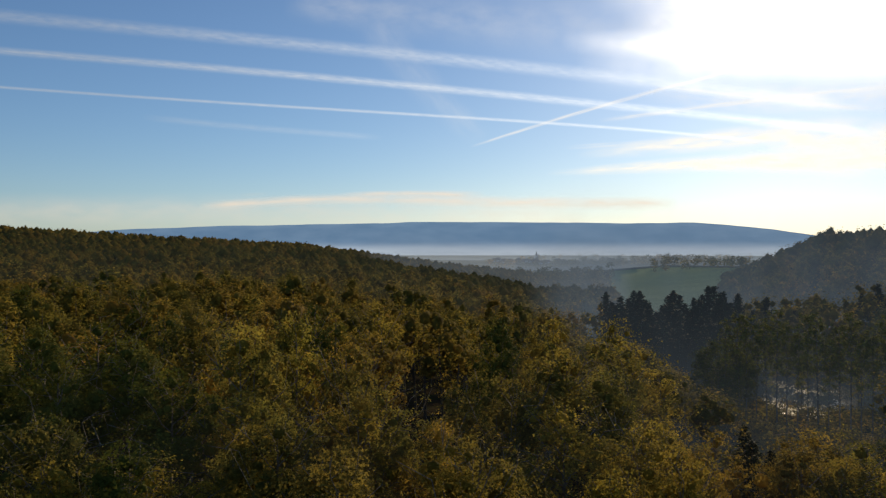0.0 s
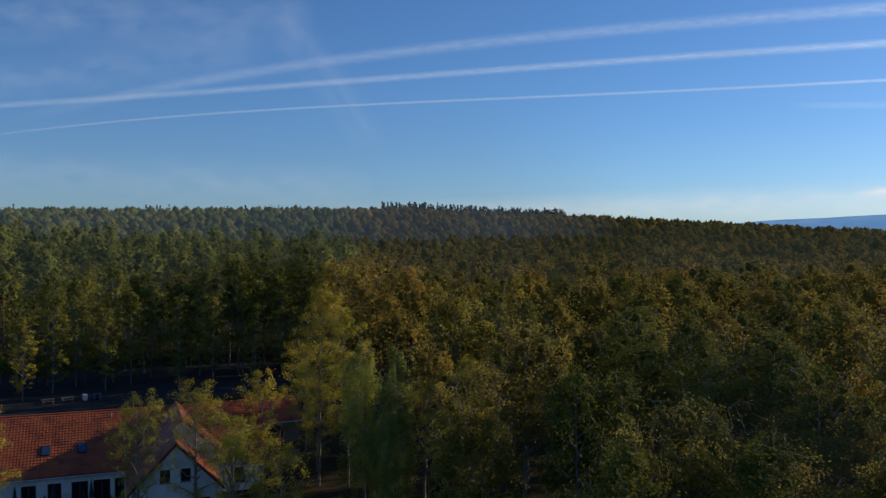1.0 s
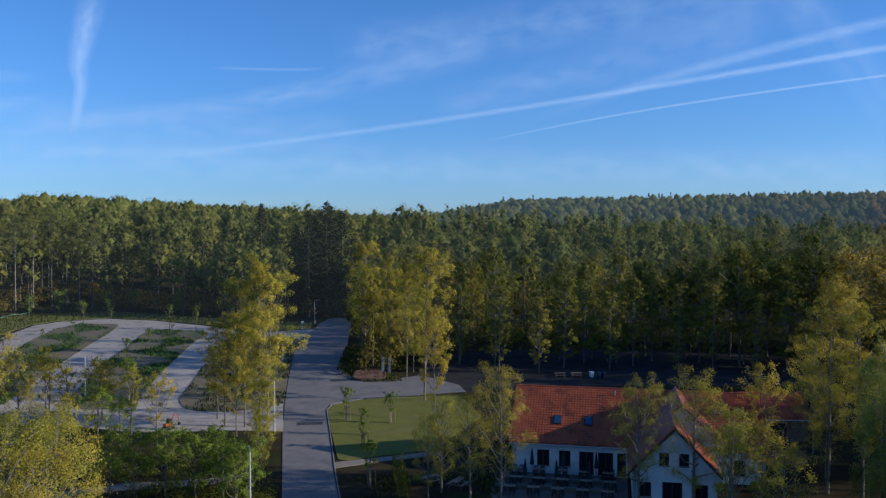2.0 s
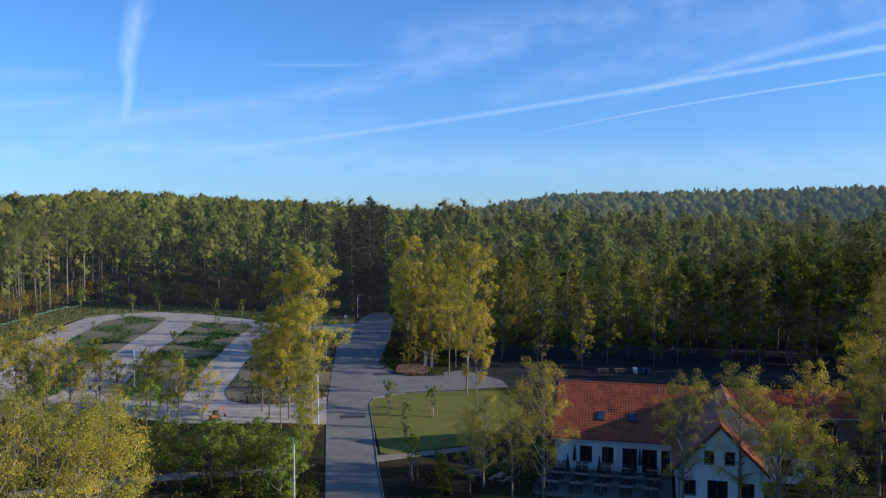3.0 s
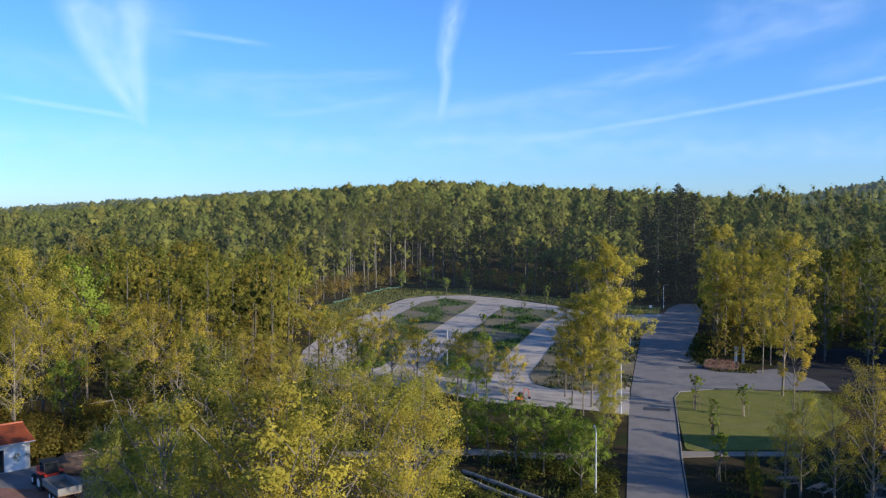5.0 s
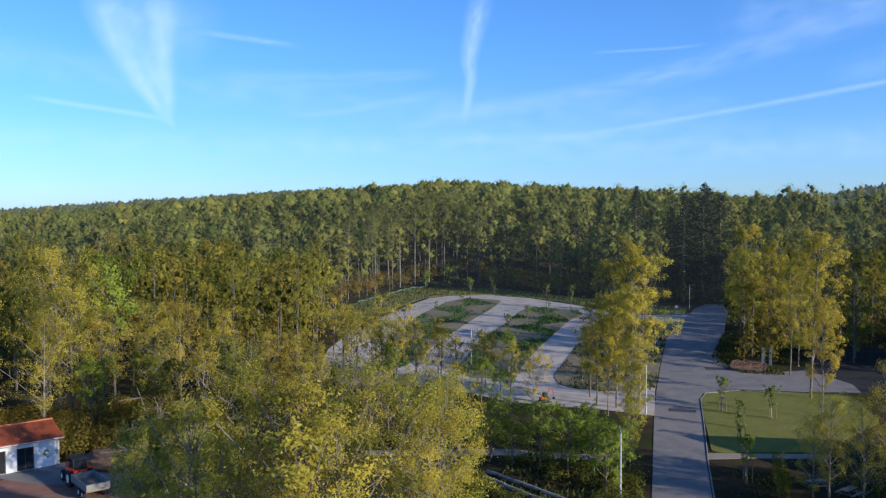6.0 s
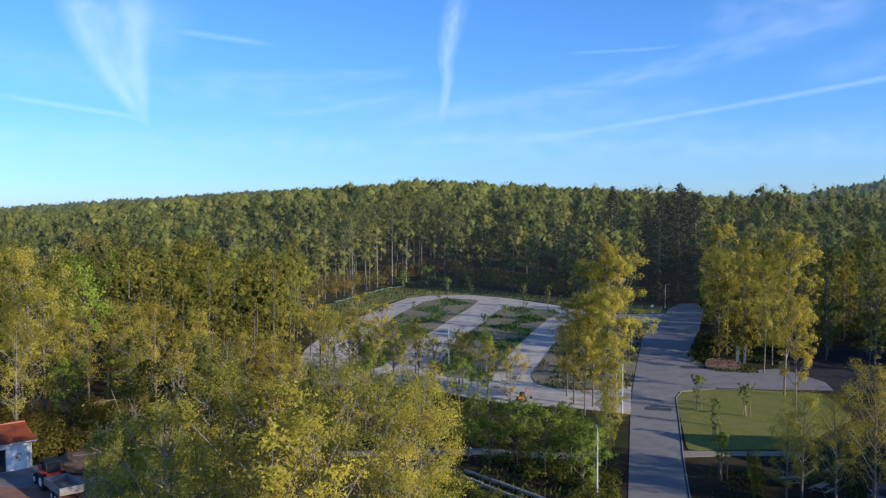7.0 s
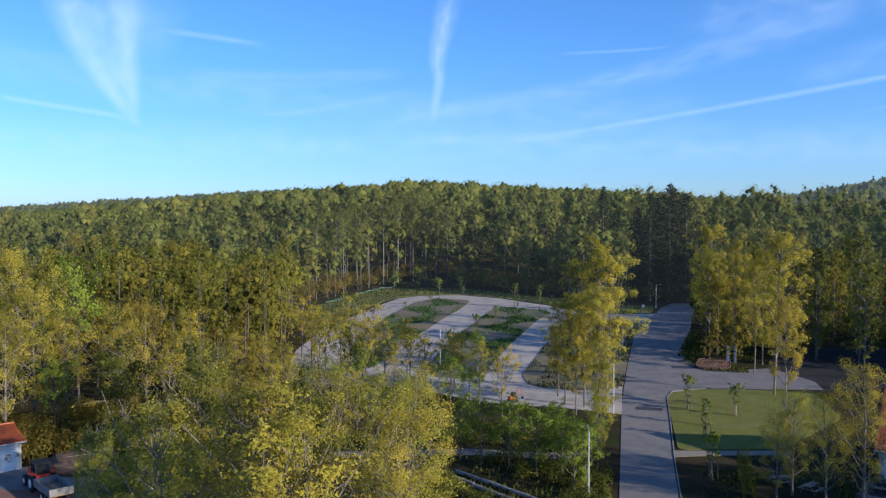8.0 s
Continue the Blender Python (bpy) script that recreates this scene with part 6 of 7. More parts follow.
def build_net():
    """A low strip of green netting on thin posts along the bank."""
    f = thing("net_fence", "low green plastic net fence on thin stakes along the bank", "fence")
    line = [(-62, 228), (-59.5, 243), (-57.5, 262), (-55.5, 272), (-48.5, 280), (-43, 282), (-34, 280.5)]
    bm = bmesh.new()
    prev = None
    for k in range(61):
        u = k / 60 * (len(line) - 1)
        i = min(int(u), len(line) - 2)
        x = line[i][0] + (line[i + 1][0] - line[i][0]) * (u - i)
        y = line[i][1] + (line[i + 1][1] - line[i][1]) * (u - i)
        z = float(ground_z(x, y))
        sag = 0.12 * math.sin(k * 1.3)
        rows = [[bm.verts.new((x + dx, y, z + h_)) for dx, h_ in ((-0.015, 0.05), (-0.015, 0.42 + sag), (0.015, 0.42 + sag), (0.015, 0.05))]][0]
        if prev:
            for a0 in range(3):
                bm.faces.new((prev[a0], rows[a0], rows[a0 + 1], prev[a0 + 1]))
        prev = rows
        if k % 4 == 0:
            part("post", tube([(x, y + 0.05, z - 0.1), (x, y + 0.05, z + 0.7)], [0.02, 0.02], 5), M_METAL, f)
    part("netting", bm, M_NET, f)


M_NET = surface("green_net", (0.06, 0.13, 0.09), (0.1, 0.18, 0.13), 2.0, rough=0.6)
build_net()


# ---- yard and car park clutter ----
def build_bench(m):
    b = thing("picnic_table", "wooden picnic table with fixed benches", "picnic table", "picnic tables")
    bm = bmesh.new()
    for k in range(4):
        add_box(bm, (-0.95, -0.36 + k * 0.185, 0.72), (0.95, -0.36 + k * 0.185 + 0.17, 0.76), 0.006)
    part("tabletop", bm, M_WOOD, b)
    for sy in (-0.75, 0.75):
        part("seat", box((-0.95, sy - 0.13, 0.42), (0.95, sy + 0.13, 0.46), 0.006), M_WOOD, b)
    for sx in (-0.7, 0.7):
        part("leg", tube([(sx, -0.7, 0), (sx, -0.25, 0.74)], [0.045, 0.045], 4), M_WOOD, b)
        part("leg", tube([(sx, 0.7, 0), (sx, 0.25, 0.74)], [0.045, 0.045], 4), M_WOOD, b)
        part("crossbar", box((sx - 0.04, -0.85, 0.36), (sx + 0.04, 0.85, 0.42)), M_WOOD, b)
    b.matrix_basis = m
    return b


bench = None
for x, y, turn in ((58.4, 135.2, -14), (61.2, 134.6, -14), (21.5, 82.5, 20), (23.8, 80.5, 50)):
    m = pose(x, y, 0.02, 0, 0, turn)
    bench = copy_thing(bench, m) if bench else build_bench(m)


def build_bin(m, mat, label):
    b = thing("wheelie_bin", label, "bin")
    bm = bmesh.new()
    for z, w in ((0.1, 0.24), (1.0, 0.32)):
        for sx, sy in ((-1, -1), (1, -1), (1, 1), (-1, 1)):
            bm.verts.new((sx * w, sy * w * 1.1, z))
    bmesh.ops.convex_hull(bm, input=bm.verts[:])
    part("body", bm, mat, b)
    part("lid", box((-0.34, -0.38, 1.0), (0.34, 0.38, 1.07), 0.02), mat, b)
    for sx in (-0.25, 0.25):
        part("wheel", tube([(sx - 0.03, 0.3, 0.12), (sx + 0.03, 0.3, 0.12)], [0.12, 0.12], 10), M_RUBBER, b)
    b.matrix_basis = m
    return b


build_bin(pose(63.4, 133.2, 0.02), M_WHITE, "white wheeled bin beside the picnic tables")
build_bin(pose(64.6, 132.6, 0.02), M_BLUE, "blue wheeled bin beside the picnic tables")
build_bin(pose(65.4, 132.5, 0.02, 0, 0, 10), M_BLUE, "blue wheeled bin beside the picnic tables")


def build_loader():
    v = thing("mini_digger", "small orange digger parked at the car park entrance", "digger", at=(-5.2, 113.6, 0.03), turn=35)
    part("body", box((-0.7, -0.5, 0.55), (0.7, 0.5, 1.1), 0.08), M_ORANGE, v)
    part("cab", box((-0.1, -0.4, 1.1), (0.6, 0.4, 1.9), 0.06), M_DARKMETAL, v)
    for sy in (-0.55, 0.55):
        bm = box((-0.9, sy - 0.15, 0.0), (0.9, sy + 0.15, 0.5), 0.14)
        part("track", bm, M_RUBBER, v)
    part("boom", tube([(0.5, -0.1, 1.0), (1.3, -0.1, 2.6), (2.0, -0.1, 2.2)], [0.12, 0.1, 0.08], 4), M_ORANGE, v)
    part("stick", tube([(2.0, -0.1, 2.2), (2.3, -0.1, 0.9)], [0.08, 0.06], 4), M_ORANGE, v)
    part("bucket", box((2.1, -0.35, 0.45), (2.55, 0.15, 0.9), 0.08), M_DARKMETAL, v)
    return v


M_ORANGE = surface("orange_paint", (0.6, 0.1, 0.02), (0.75, 0.15, 0.04), 1.5, rough=0.45, bump=0.0)
digger = build_loader()
digger.matrix_basis = digger.matrix_basis @ Matrix.Diagonal((0.7, 0.7, 0.7, 1))


M_LOG = surface("grey_log", (0.2, 0.18, 0.155), (0.34, 0.31, 0.27), 2.0, rough=0.9, bump=0.5)


def build_log(m, length):
    lg = tagged(part("log", tube([(0, 0, 0.2), (length * 0.5, 0.03, 0.21), (length, 0, 0.2)], [0.21, 0.2, 0.18], 10), M_LOG, None), "felled grey log lying beside the path", "log", "felled logs")
    lg.matrix_basis = m
    return lg


log = None
for i, (x, y, turn) in enumerate(((-9.2, 82.0, -42), (-6.4, 79.5, -42), (-3.6, 76.9, -42), (-9.9, 80.6, -40), (-7.2, 78.0, -43), (-4.4, 75.4, -42))):
    m = pose(x, y, 0, 0, 0, turn)
    log = copy_thing(log, m) if log else build_log(m, 3.6)

# ---- the farmyard ----
yard_red = plate("ground_patch", rounded([(-62, 52), (-40, 58), (-39, 73), (-49, 78), (-63, 64)], 3), 0.03, M_REDGRAVEL, "reddish gravel farmyard in half shade", "yard")


M_FARMBRICK = surface("orange_brick", (0.28, 0.12, 0.065), (0.4, 0.18, 0.1), 0.8, fine=9, rough=0.85)
farm_apron = plate("pavement", rounded([(-58, 73), (-50, 71.5), (-44, 73), (-43.5, 77), (-51, 80)], 2), 0.036, M_ASPHALT, "grey asphalt apron before the farm building", "yard")


def build_farmhouse():
    h = thing("farm_building", "low white farm building with orange tile roof and dark glazed doors", "house", at=(-60.3, 68.6, 0), turn=50)
    holes = [(1.0, 2.6, 0.05, 2.3), (3.2, 4.8, 0.05, 2.3), (5.4, 7.0, 0.05, 2.3), (8.0, 9.6, 0.05, 2.3)]
    part("wall", wall_panel(12, lambda x: 2.9, 0.3, holes), M_RENDER, h)
    for a0, b0, c0, d0 in holes:
        window(h, a0, b0, c0, d0, bars=1, door=True, frame_mat=M_TIMBER)
    b = part("wall", wall_panel(12, lambda x: 2.9, 0.3, []), M_FARMBRICK, h)
    b.matrix_basis = pose(0, 6.7, 0)
    for xx in (0.3, 12):
        g = part("wall", wall_panel(7, lambda x: 2.9 + 0.85 * (1 - abs(x - 3.5) / 3.5), 0.3, [], cuts=(3.5,)), M_RENDER, h)
        g.matrix_basis = pose(xx, 0, 0, 0, 0, 90)
    gable_roof(h, 0, 12, 0, 7, 2.9, 3.8)
    return h


build_farmhouse()


def wheel(parent, x, y, r, w):
    wh = part("wheel", tube([(x, y - w / 2, r), (x, y - w * 0.35, r), (x, y + w * 0.35, r), (x, y + w / 2, r)], [r * 0.9, r, r, r * 0.9], 18), M_RUBBER, parent)
    part("rim", tube([(x, y - w / 2 - 0.012, r), (x, y + w / 2 + 0.012, r)], [r * 0.5, r * 0.5], 14), M_WHITE, wh)
    return wh


def build_tractor():
    t = thing("tractor", "red farm tractor with glazed cab and big wheels", "tractor", at=(-47.3, 72.6, 0.03), turn=140)
    bm = box((0.3, -0.38, 0.9), (2.2, 0.38, 1.65), 0.1)
    part("bonnet", bm, M_RED, t)
    part("chassis", box((-1.0, -0.3, 0.55), (2.1, 0.3, 0.9), 0.03), M_DARKMETAL, t)
    cab = part("cab", box((-1.1, -0.7, 1.0), (0.3, 0.7, 1.5), 0.05), M_RED, t)
    for sx in (-1.05, 0.2):
        for sy in (-0.64, 0.6):
            part("post", box((sx, sy, 1.5), (sx + 0.06, sy + 0.06, 2.5)), M_DARKMETAL, cab)
    part("pane", box((-1.03, -0.62, 1.52), (0.24, 0.64, 2.48), 0.02), M_GLASS, cab)
    part("cab_roof", box((-1.2, -0.75, 2.5), (0.4, 0.75, 2.65), 0.05), M_DARKMETAL, cab)
    for sy in (-0.85, 0.85):
        wheel(t, -0.7, sy, 0.8, 0.45)
        wheel(t, 1.6, sy * 0.9, 0.52, 0.32)
        part("mudguard", box((-1.35, sy - 0.25, 1.62), (0.0, sy + 0.25, 1.7), 0.03), M_RED, t)
    part("exhaust", tube([(0.9, 0.3, 1.6), (0.9, 0.3, 2.6)], [0.04, 0.035], 8), M_DARKMETAL, t)
    tr = thing("farm_trailer", "low grey-sided farm trailer behind the tractor", "trailer", at=(-44.4, 70.1, 0.03), turn=140)
    part("bed", box((-2.3, -1.05, 0.8), (2.0, 1.05, 0.92), 0.02), M_WOOD, tr)
    for sy in (-1.05, 1.0):
        part("side_board", box((-2.3, sy, 0.92), (2.0, sy + 0.05, 1.5), 0.01), M_KERB, tr)
    for sx in (-2.3, 1.95):
        part("end_board", box((sx, -1.0, 0.92), (sx + 0.05, 1.0, 1.5), 0.01), M_KERB, tr)
    part("drawbar", tube([(2.0, 0, 0.75), (2.9, 0, 0.6)], [0.06, 0.05], 6), M_DARKMETAL, tr)
    for sx in (-1.2, -0.2):
        for sy in (-0.95, 0.95):
            wheel(tr, sx, sy, 0.4, 0.28)
    return t


build_tractor()


def build_heap():
    bm = bmesh.new()
    made = bmesh.ops.create_icosphere(bm, subdivisions=4, radius=1.0)
    for v in made["verts"]:
        n = noise.fractal(v.co * 2.0, 1.0, 2.0, 5)
        v.co = Vector((v.co.x * 3.6, v.co.y * 2.6, max(-0.1, v.co.z * 2.3))) * (1 + 0.12 * n)
    return tagged(part("mound", bm, M_EARTH, None), "rounded heap of brown earth beside the farmyard", "heap")


heap = build_heap()
heap.matrix_basis = pose(-45.0, 80.0, 0, 0, 0, 20) @ Matrix.Diagonal((1.6, 1.4, 0.9, 1))


# ---- contrails, cirrus and sun glare, high and far ----
def cloud_material(name, tint, strength, fibre, least=0.0):
    m, nodes, links, bsdf = material(name)
    uv = nodes.new("ShaderNodeUVMap")
    uv.uv_map = "strip"
    sep = nodes.new("ShaderNodeSeparateXYZ")
    links.new(uv.outputs[0], sep.inputs[0])
    # soft edge across the strip
    edge = nodes.new("ShaderNodeMath")
    edge.operation = "PINGPONG"
    edge.inputs[1].default_value = 0.5
    links.new(sep.outputs["Y"], edge.inputs[0])
    soft = nodes.new("ShaderNodeMapRange")
    soft.interpolation_type = "SMOOTHSTEP"
    soft.inputs["From Max"].default_value = 0.5
    links.new(edge.outputs[0], soft.inputs["Value"])
    mp = nodes.new("ShaderNodeMapping")
    mp.inputs["Scale"].default_value = (1.0, fibre, 1.0)
    links.new(uv.outputs[0], mp.inputs["Vector"])
    nz = nodes.new("ShaderNodeTexNoise")
    nz.inputs["Scale"].default_value, nz.inputs["Detail"].default_value = 2.2, 7.0
    links.new(mp.outputs[0], nz.inputs["Vector"])
    nr = nodes.new("ShaderNodeMapRange")
    nr.inputs["From Min"].default_value, nr.inputs["From Max"].default_value = 0.25, 0.68
    nr.inputs["To Min"].default_value = least
    links.new(nz.outputs["Fac"], nr.inputs["Value"])
    # ends fade out
    ends = nodes.new("ShaderNodeSeparateXYZ")
    uv2 = nodes.new("ShaderNodeUVMap")
    uv2.uv_map = "ends"
    links.new(uv2.outputs[0], ends.inputs[0])
    prod = ends.outputs["X"]
    for other in (soft.outputs[0], nr.outputs[0]):
        mul = nodes.new("ShaderNodeMath")
        mul.operation = "MULTIPLY"
        links.new(prod, mul.inputs[0])
        links.new(other, mul.inputs[1])
        prod = mul.outputs[0]
    # sunlight on the ice is put in as emission
    em = nodes.new("ShaderNodeEmission")
    em.inputs["Color"].default_value, em.inputs["Strength"].default_value = (*tint, 1), strength
    # emission is raised towards the sun, painting light that ice scatters forward
    glow = nodes.new("ShaderNodeMath")
    glow.operation = "MULTIPLY_ADD"
    glow.inputs[1].default_value, glow.inputs[2].default_value = 0.95, strength
    links.new(ends.outputs["Y"], glow.inputs[0])
    links.new(glow.outputs[0], em.inputs["Strength"])
    tr = nodes.new("ShaderNodeBsdfTransparent")
    mx = nodes.new("ShaderNodeMixShader")
    links.new(prod, mx.inputs[0])
    links.new(tr.outputs[0], mx.inputs[1])
    links.new(em.outputs[0], mx.inputs[2])
    links.new(mx.outputs[0], nodes["Material Output"].inputs["Surface"])
    return m


M_CONTRAIL = cloud_material("contrail_ice", (0.93, 0.97, 1.0), 0.62, 2.4, 0.4)
M_VEIL = cloud_material("cirrus_ice", (0.9, 0.95, 1.0), 0.55, 2.0)
M_SUNLIT = cloud_material("sunlit_ice", (1.0, 0.94, 0.84), 1.15, 1.6, 0.1)
# glare round the sun, painted as strong emission over thin cirrus
M_GLARE = cloud_material("ice_with_sun_glare", (1.0, 0.97, 0.93), 1.7, 1.0, 0.55)
M_PINK = cloud_material("low_cloud", (1.0, 0.82, 0.66), 0.98, 1.5, 0.3)
SKY_R = 4820.0


def contrail(name, line, w0, w1, alpha):
    """A glowing ribbon of cloud or sun glare along headings and heights (degrees), w0 to w1 degrees wide, alpha thick.
    """
    mat = M_GLARE if "glaring" in name else M_PINK if "pink" in name else M_VEIL if "veil" in name and line[0][0] < 70 else M_SUNLIT if line[0][0] > 75 else M_CONTRAIL
    d = np.array([(math.sin(radians(p)) * math.cos(radians(q)), math.cos(radians(p)) * math.cos(radians(q)), math.sin(radians(q))) for p, q in line])
    t = np.linspace(0, len(line) - 1, 12 * (len(line) - 1) + 1)
    # smooth through the corner points
    k = np.clip(t.astype(int), 0, len(line) - 2)
    u = (t - k)[:, None]
    p0, p1, p2, p3 = d[np.maximum(k - 1, 0)], d[k], d[k + 1], d[np.minimum(k + 2, len(line) - 1)]
    c = 0.5 * (2 * p1 + (p2 - p0) * u + (2 * p0 - 5 * p1 + 4 * p2 - p3) * u ** 2 + (3 * p1 - p0 - 3 * p2 + p3) * u ** 3)
    c /= np.linalg.norm(c, axis=1, keepdims=True)
    if "contrail" in name and len(line) > 6:
        # long trails run straight: even out the bends
        pz = np.degrees(np.arctan2(c[:, 0], c[:, 1]))
        el = np.radians(np.polyval(np.polyfit(pz, np.degrees(np.arcsin(c[:, 2])), 4), pz))
        c = np.stack([np.sin(np.radians(pz)) * np.cos(el), np.cos(np.radians(pz)) * np.cos(el), np.sin(el)], 1)
    tang = np.gradient(c, axis=0)
    side = np.cross(c, tang)
    side /= np.linalg.norm(side, axis=1, keepdims=True)
    f = np.linspace(0, 1, len(t))
    w = np.radians(w0 + (w1 - w0) * f)[:, None] * 0.8
    rows = [c - side * w, c - side * w * 0.33 + c * 0.004, c + side * w * 0.33 + c * 0.004, c + side * w]
    v = np.stack(rows, 1).reshape(-1, 3) * SKY_R + np.array(EYE)
    n = len(t)
    faces = np.array([(4 * i + j, 4 * i + j + 1, 4 * i + j + 5, 4 * i + j + 4) for i in range(n - 1) for j in range(3)])
    ob = link_mesh("contrail" if "contrail" in name else "cloud", v, faces, mat)
    arc = np.concatenate([[0], np.cumsum(np.degrees(np.linalg.norm(np.diff(c, axis=0), axis=1)))])
    strip, ends = ob.data.uv_layers.new(name="strip"), ob.data.uv_layers.new(name="ends")
    seed = (line[0][0] * 3.7 + line[0][1] * 11.3) % 50
    for loop in ob.data.loops:
        i, j = divmod(loop.vertex_index, 4)
        strip.data[loop.index].uv = (seed + arc[i] * (0.5 if mat is M_CONTRAIL else 0.22), (0, 0.33, 0.67, 1)[j])
        reach = 9.0 if len(line) > 6 else 7.0 if "by the sun" in name else 2.0
        fade = min(1, arc[i] / reach) * min(1, (arc[-1] - arc[i]) / 2.0)
        if len(line) > 6:
            fade *= float(np.interp(math.degrees(math.atan2(c[i, 0], c[i, 1])), [0, 30, 75], [0.4, 0.6, 1.0]))
        sunward = float(np.interp(math.degrees(math.atan2(c[i, 0], c[i, 1])), [68, 90, 112], [0.0, 0.5, 1.0])) if mat is M_CONTRAIL else 0.0
        ends.data[loop.index].uv = (alpha * fade * (0.5 if mat is M_SUNLIT and "veil" in name else 0.75), sunward)
    return tagged(ob, {"contrail": "thin white contrail spread across blue sky", "cloud": "wispy cirrus strip in blue sky, sunlight and glare painted as glow"}[ob.name.split(".")[0]], "contrail" if "contrail" in name else "cloud", kind="structure")


contrail("fresh slanting contrail", [(91.9, 6.8), (96.8, 8.3), (102.0, 9.7), (107.4, 10.9), (110.8, 11.7)], 0.15, 0.34, 0.85)
contrail("fresh slanting contrail", [(100.5, 8.4), (109.1, 9.2), (117.7, 9.6)], 0.27, 0.34, 0.7)
contrail("faint contrail", [(98.3, 6.7), (105.6, 7.0), (112.4, 7.4)], 0.31, 0.31, 0.5)
contrail("faint contrail", [(104.2, 10.5), (112.4, 9.1), (117.7, 8.2)], 0.34, 0.34, 0.6)
contrail("cirrus streak", [(105.6, 5.4), (112.4, 5.3), (117.7, 4.9)], 0.46, 1.91, 0.7)
contrail("cirrus streak", [(110.1, 6.6), (114.0, 6.2), (118.6, 6.2)], 0.76, 1.91, 0.6)
contrail("cirrus veil", [(85.0, 15.6), (86.9, 13.1), (89.9, 9.9), (93.0, 7.2)], 2.29, 1.53, 0.22)
contrail("cirrus veil", [(79.4, 15.9), (94.5, 14.9), (109.1, 13.5)], 1.53, 4.20, 0.3)
contrail("low pink cloud", [(83.1, 3.6), (87.6, 3.7), (93.0, 3.6)], 0.25, 0.45, 0.9)
contrail("low pink cloud", [(74.0, 2.7), (83.1, 3.3), (94.5, 3.1), (105.6, 2.9)], 0.5, 0.75, 0.85)
contrail("low pink cloud", [(40.0, 1.3), (55.0, 1.9), (70.0, 2.3), (85.0, 2.3), (100.0, 2.2)], 1.4, 2.2, 0.35)
contrail("low pink cloud", [(76.6, 3.5), (78.5, 3.6)], 0.23, 0.23, 0.5)
contrail("faint contrail", [(70.5, 8.3), (77.5, 7.9), (86.1, 7.4)], 0.38, 0.38, 0.22)
contrail("upright contrail", [(-6.7, 14.5), (-7.3, 12.0), (-7.7, 9.9), (-7.6, 8.4), (-8.2, 5.3)], 1.50, 0.40, 0.45)
contrail("spreading contrail plume", [(-31.6, 13.9), (-30.6, 10.8), (-29.0, 8.0), (-26.8, 5.0)], 2.2, 0.35, 0.4)
contrail("spreading contrail plume", [(-27.7, 13.9), (-27.6, 10.9), (-27.4, 8.0), (-27.0, 4.8)], 1.9, 0.35, 0.36)
contrail("spreading contrail plume", [(-26.0, 13.7), (-26.0, 11.0), (-26.6, 8.9)], 4.12, 1.72, 0.18)
contrail("faint contrail", [(-35.9, 6.8), (-31.7, 6.3), (-28.0, 5.8), (-26.8, 5.2)], 0.34, 0.34, 0.35)
contrail("cirrus veil", [(-12.8, 5.5), (-4.4, 7.0), (3.0, 8.2), (9.5, 9.7), (18.6, 12.0)], 0.76, 1.91, 0.28)
contrail("faint contrail", [(0.1, 10.2), (5.6, 10.3), (8.0, 10.5)], 0.2, 0.2, 0.2)
contrail("cirrus veil", [(-24.4, 8.3), (-17.9, 8.5), (-9.7, 9.0)], 1.53, 0.76, 0.22)
contrail("cirrus veil", [(-20.1, 6.1), (-15.7, 6.6), (-9.0, 7.9)], 0.46, 0.53, 0.25)
contrail("faint contrail", [(-26.0, 11.3), (-21.5, 10.9), (-18.7, 10.6)], 0.38, 0.38, 0.25)
contrail("cirrus veil", [(-10.5, 4.6), (-4.8, 4.7), (2.7, 4.9)], 0.61, 0.61, 0.25)
contrail("cirrus veil", [(37.1, 14.7), (40.1, 11.3), (42.3, 8.4), (43.8, 5.5)], 2.67, 1.91, 0.16)
contrail("cirrus veil", [(14.6, 7.9), (25.0, 10.3), (37.0, 12.6)], 1.53, 3.44, 0.2)
contrail("wide old contrail", [(21.0, 7.3), (30.7, 9.5), (41.6, 11.9), (53.0, 13.4), (65.8, 13.7), (79.4, 13.2), (86.9, 12.9), (102.0, 11.3), (115.6, 8.4)], 0.6, 0.78, 0.45)
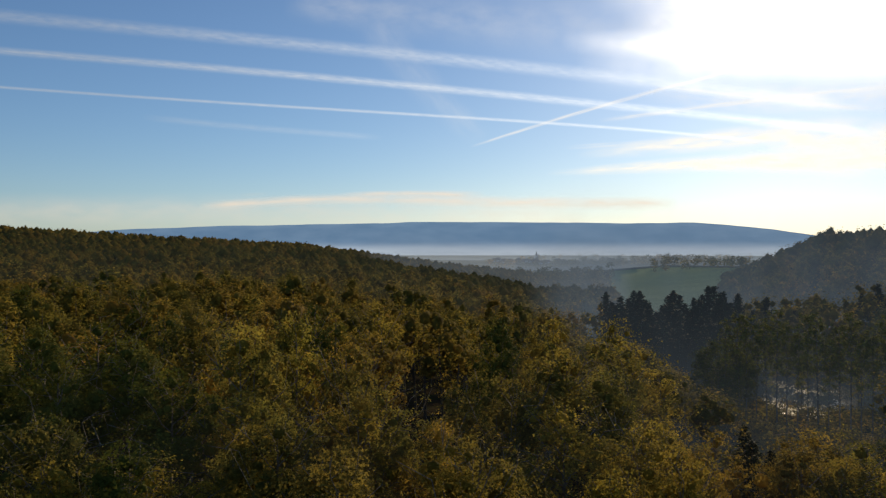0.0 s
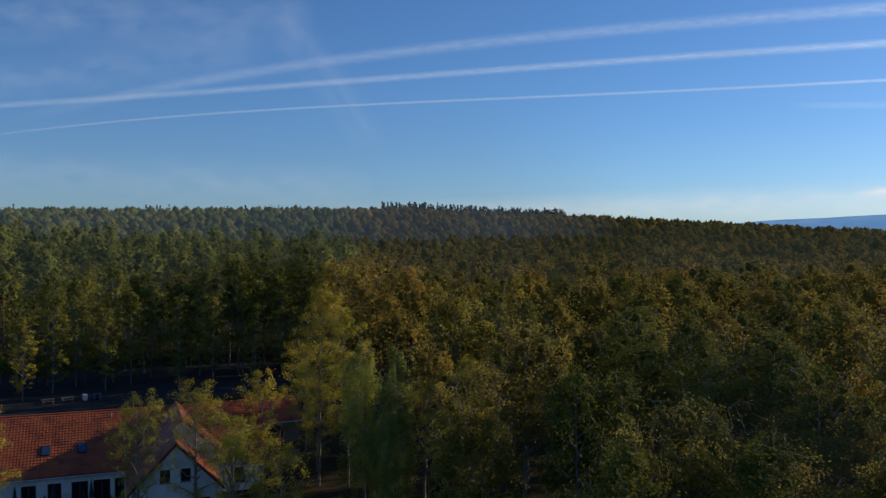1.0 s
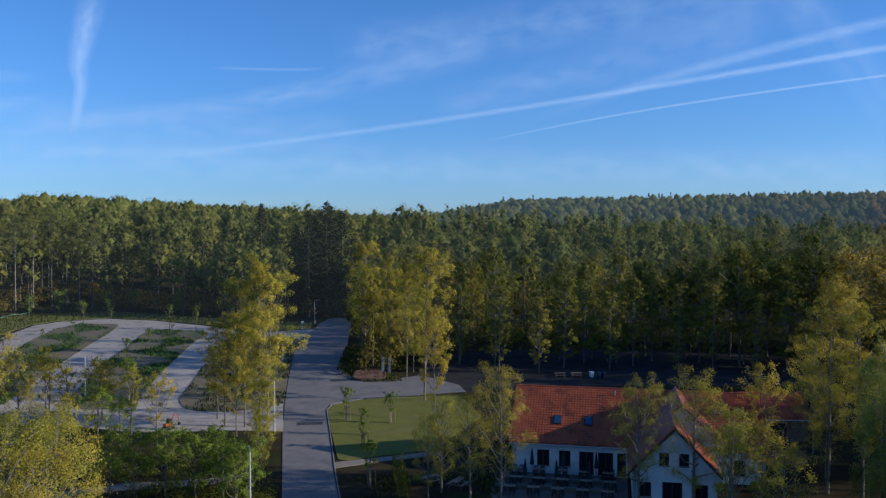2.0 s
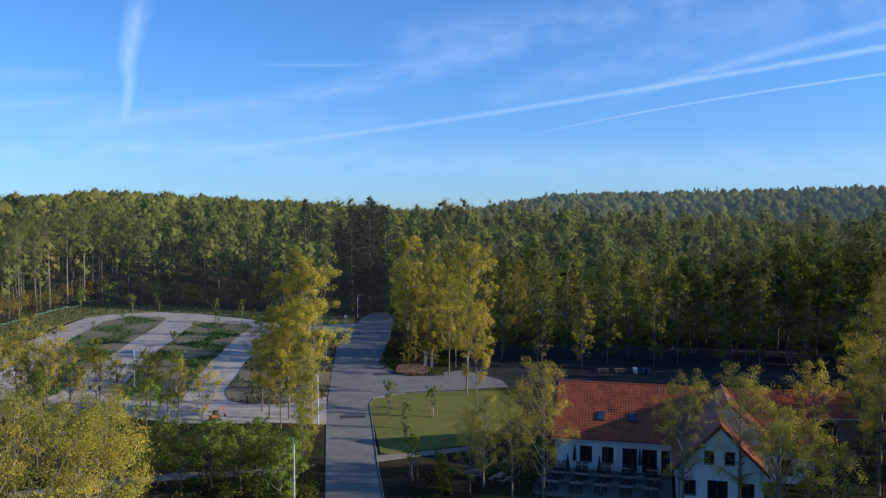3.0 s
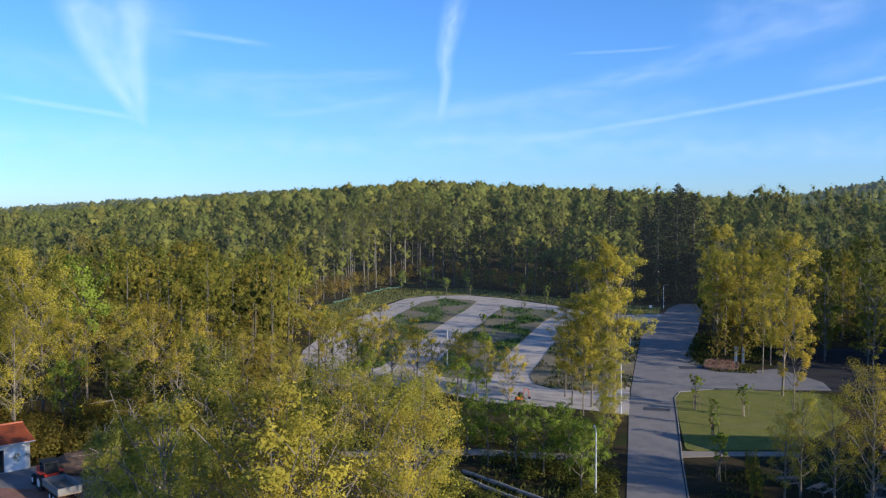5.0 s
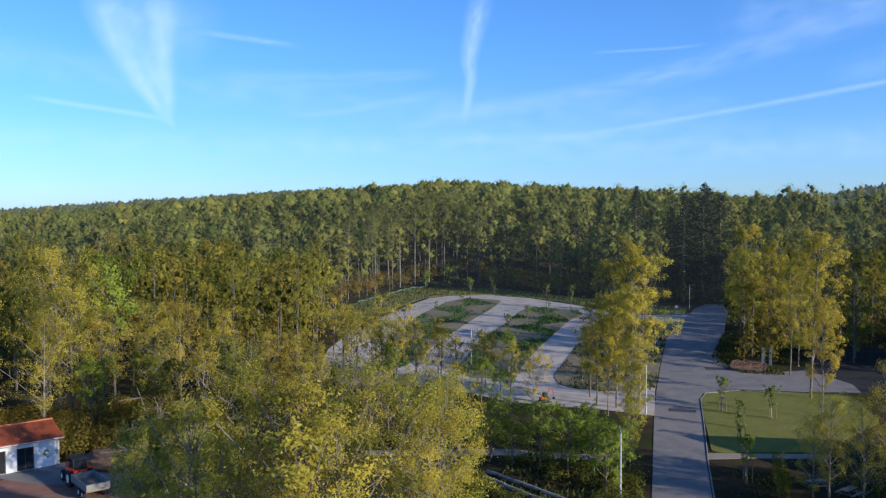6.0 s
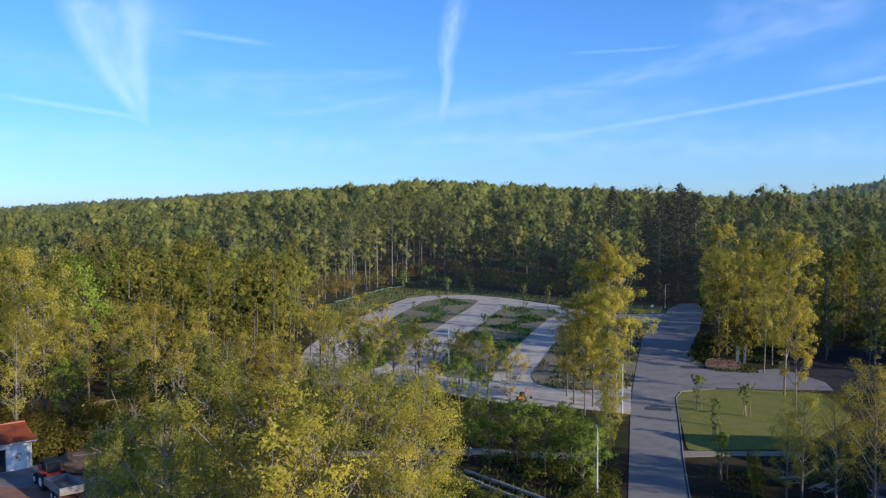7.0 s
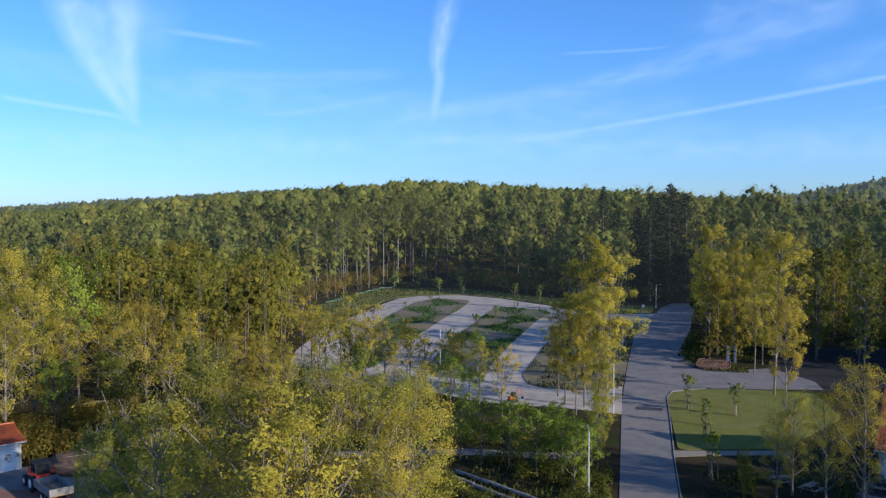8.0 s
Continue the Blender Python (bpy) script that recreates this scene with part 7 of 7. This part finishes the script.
contrail("long white contrail", [(-4.6, 4.4), (0.4, 5.0), (12.3, 6.7), (25.1, 8.2), (29.9, 9.3), (39.9, 10.4), (48.6, 11.3), (60.4, 11.9), (67.2, 11.1), (75.7, 11.4), (86.9, 11.1), (98.3, 9.9), (109.1, 8.3), (117.7, 6.6)], 0.31, 0.5, 0.66)
contrail("thin sharp contrail", [(16.1, 5.5), (28.6, 7.4), (30.5, 7.8), (39.6, 8.7), (48.6, 9.4), (60.4, 9.8), (68.8, 9.2), (79.4, 9.3), (90.7, 8.9), (99.8, 8.2), (110.8, 6.6)], 0.12, 0.21, 0.7)
# broad emissive strips that paint the sun's glare
contrail("glaring cirrus by the sun", [(100, 17.5), (107, 16.6), (114, 16.2), (126, 16.2)], 3.0, 5.5, 1.2)
contrail("glaring cirrus by the sun", [(102, 14.4), (108, 14.2), (114, 13.8), (126, 13.6)], 2.2, 5.0, 1.3)
contrail("glaring cirrus by the sun", [(98, 13.6), (105, 13.0), (112, 12.0), (124, 11.2)], 1.0, 3.0, 1.0)
contrail("glaring cirrus by the sun", [(99, 12.2), (108, 11.8), (124, 11.2)], 2.6, 3.6, 0.6)
contrail("bright cirrus by the sun", [(103, 10.3), (110, 9.4), (124, 9.0)], 1.0, 2.4, 0.7)
contrail("bright cirrus by the sun", [(99, 6.2), (108, 6.9), (113, 7.0), (121, 6.3)], 0.5, 2.4, 1.5)
contrail("bright cirrus by the sun", [(97, 5.0), (106, 5.4), (113, 5.4), (121, 4.8)], 0.3, 1.8, 1.6)
contrail("spreading contrail plume", [(-28.9, 14.2), (-28.8, 10.8), (-28.2, 8.4), (-27.3, 5.6)], 5.4, 0.8, 0.42)
contrail("cirrus veil", [(-44.0, 3.6), (-10.0, 4.4), (16.0, 3.9), (44.0, 3.4)], 2.6, 2.6, 0.3)
contrail("cirrus veil", [(-40.0, 9.5), (-24.0, 7.6), (-6.0, 6.6), (10.0, 6.2)], 2.2, 2.2, 0.2)
contrail("cirrus veil", [(8.0, 11.5), (22.0, 13.2), (40.0, 14.5)], 2.6, 3.4, 0.22)
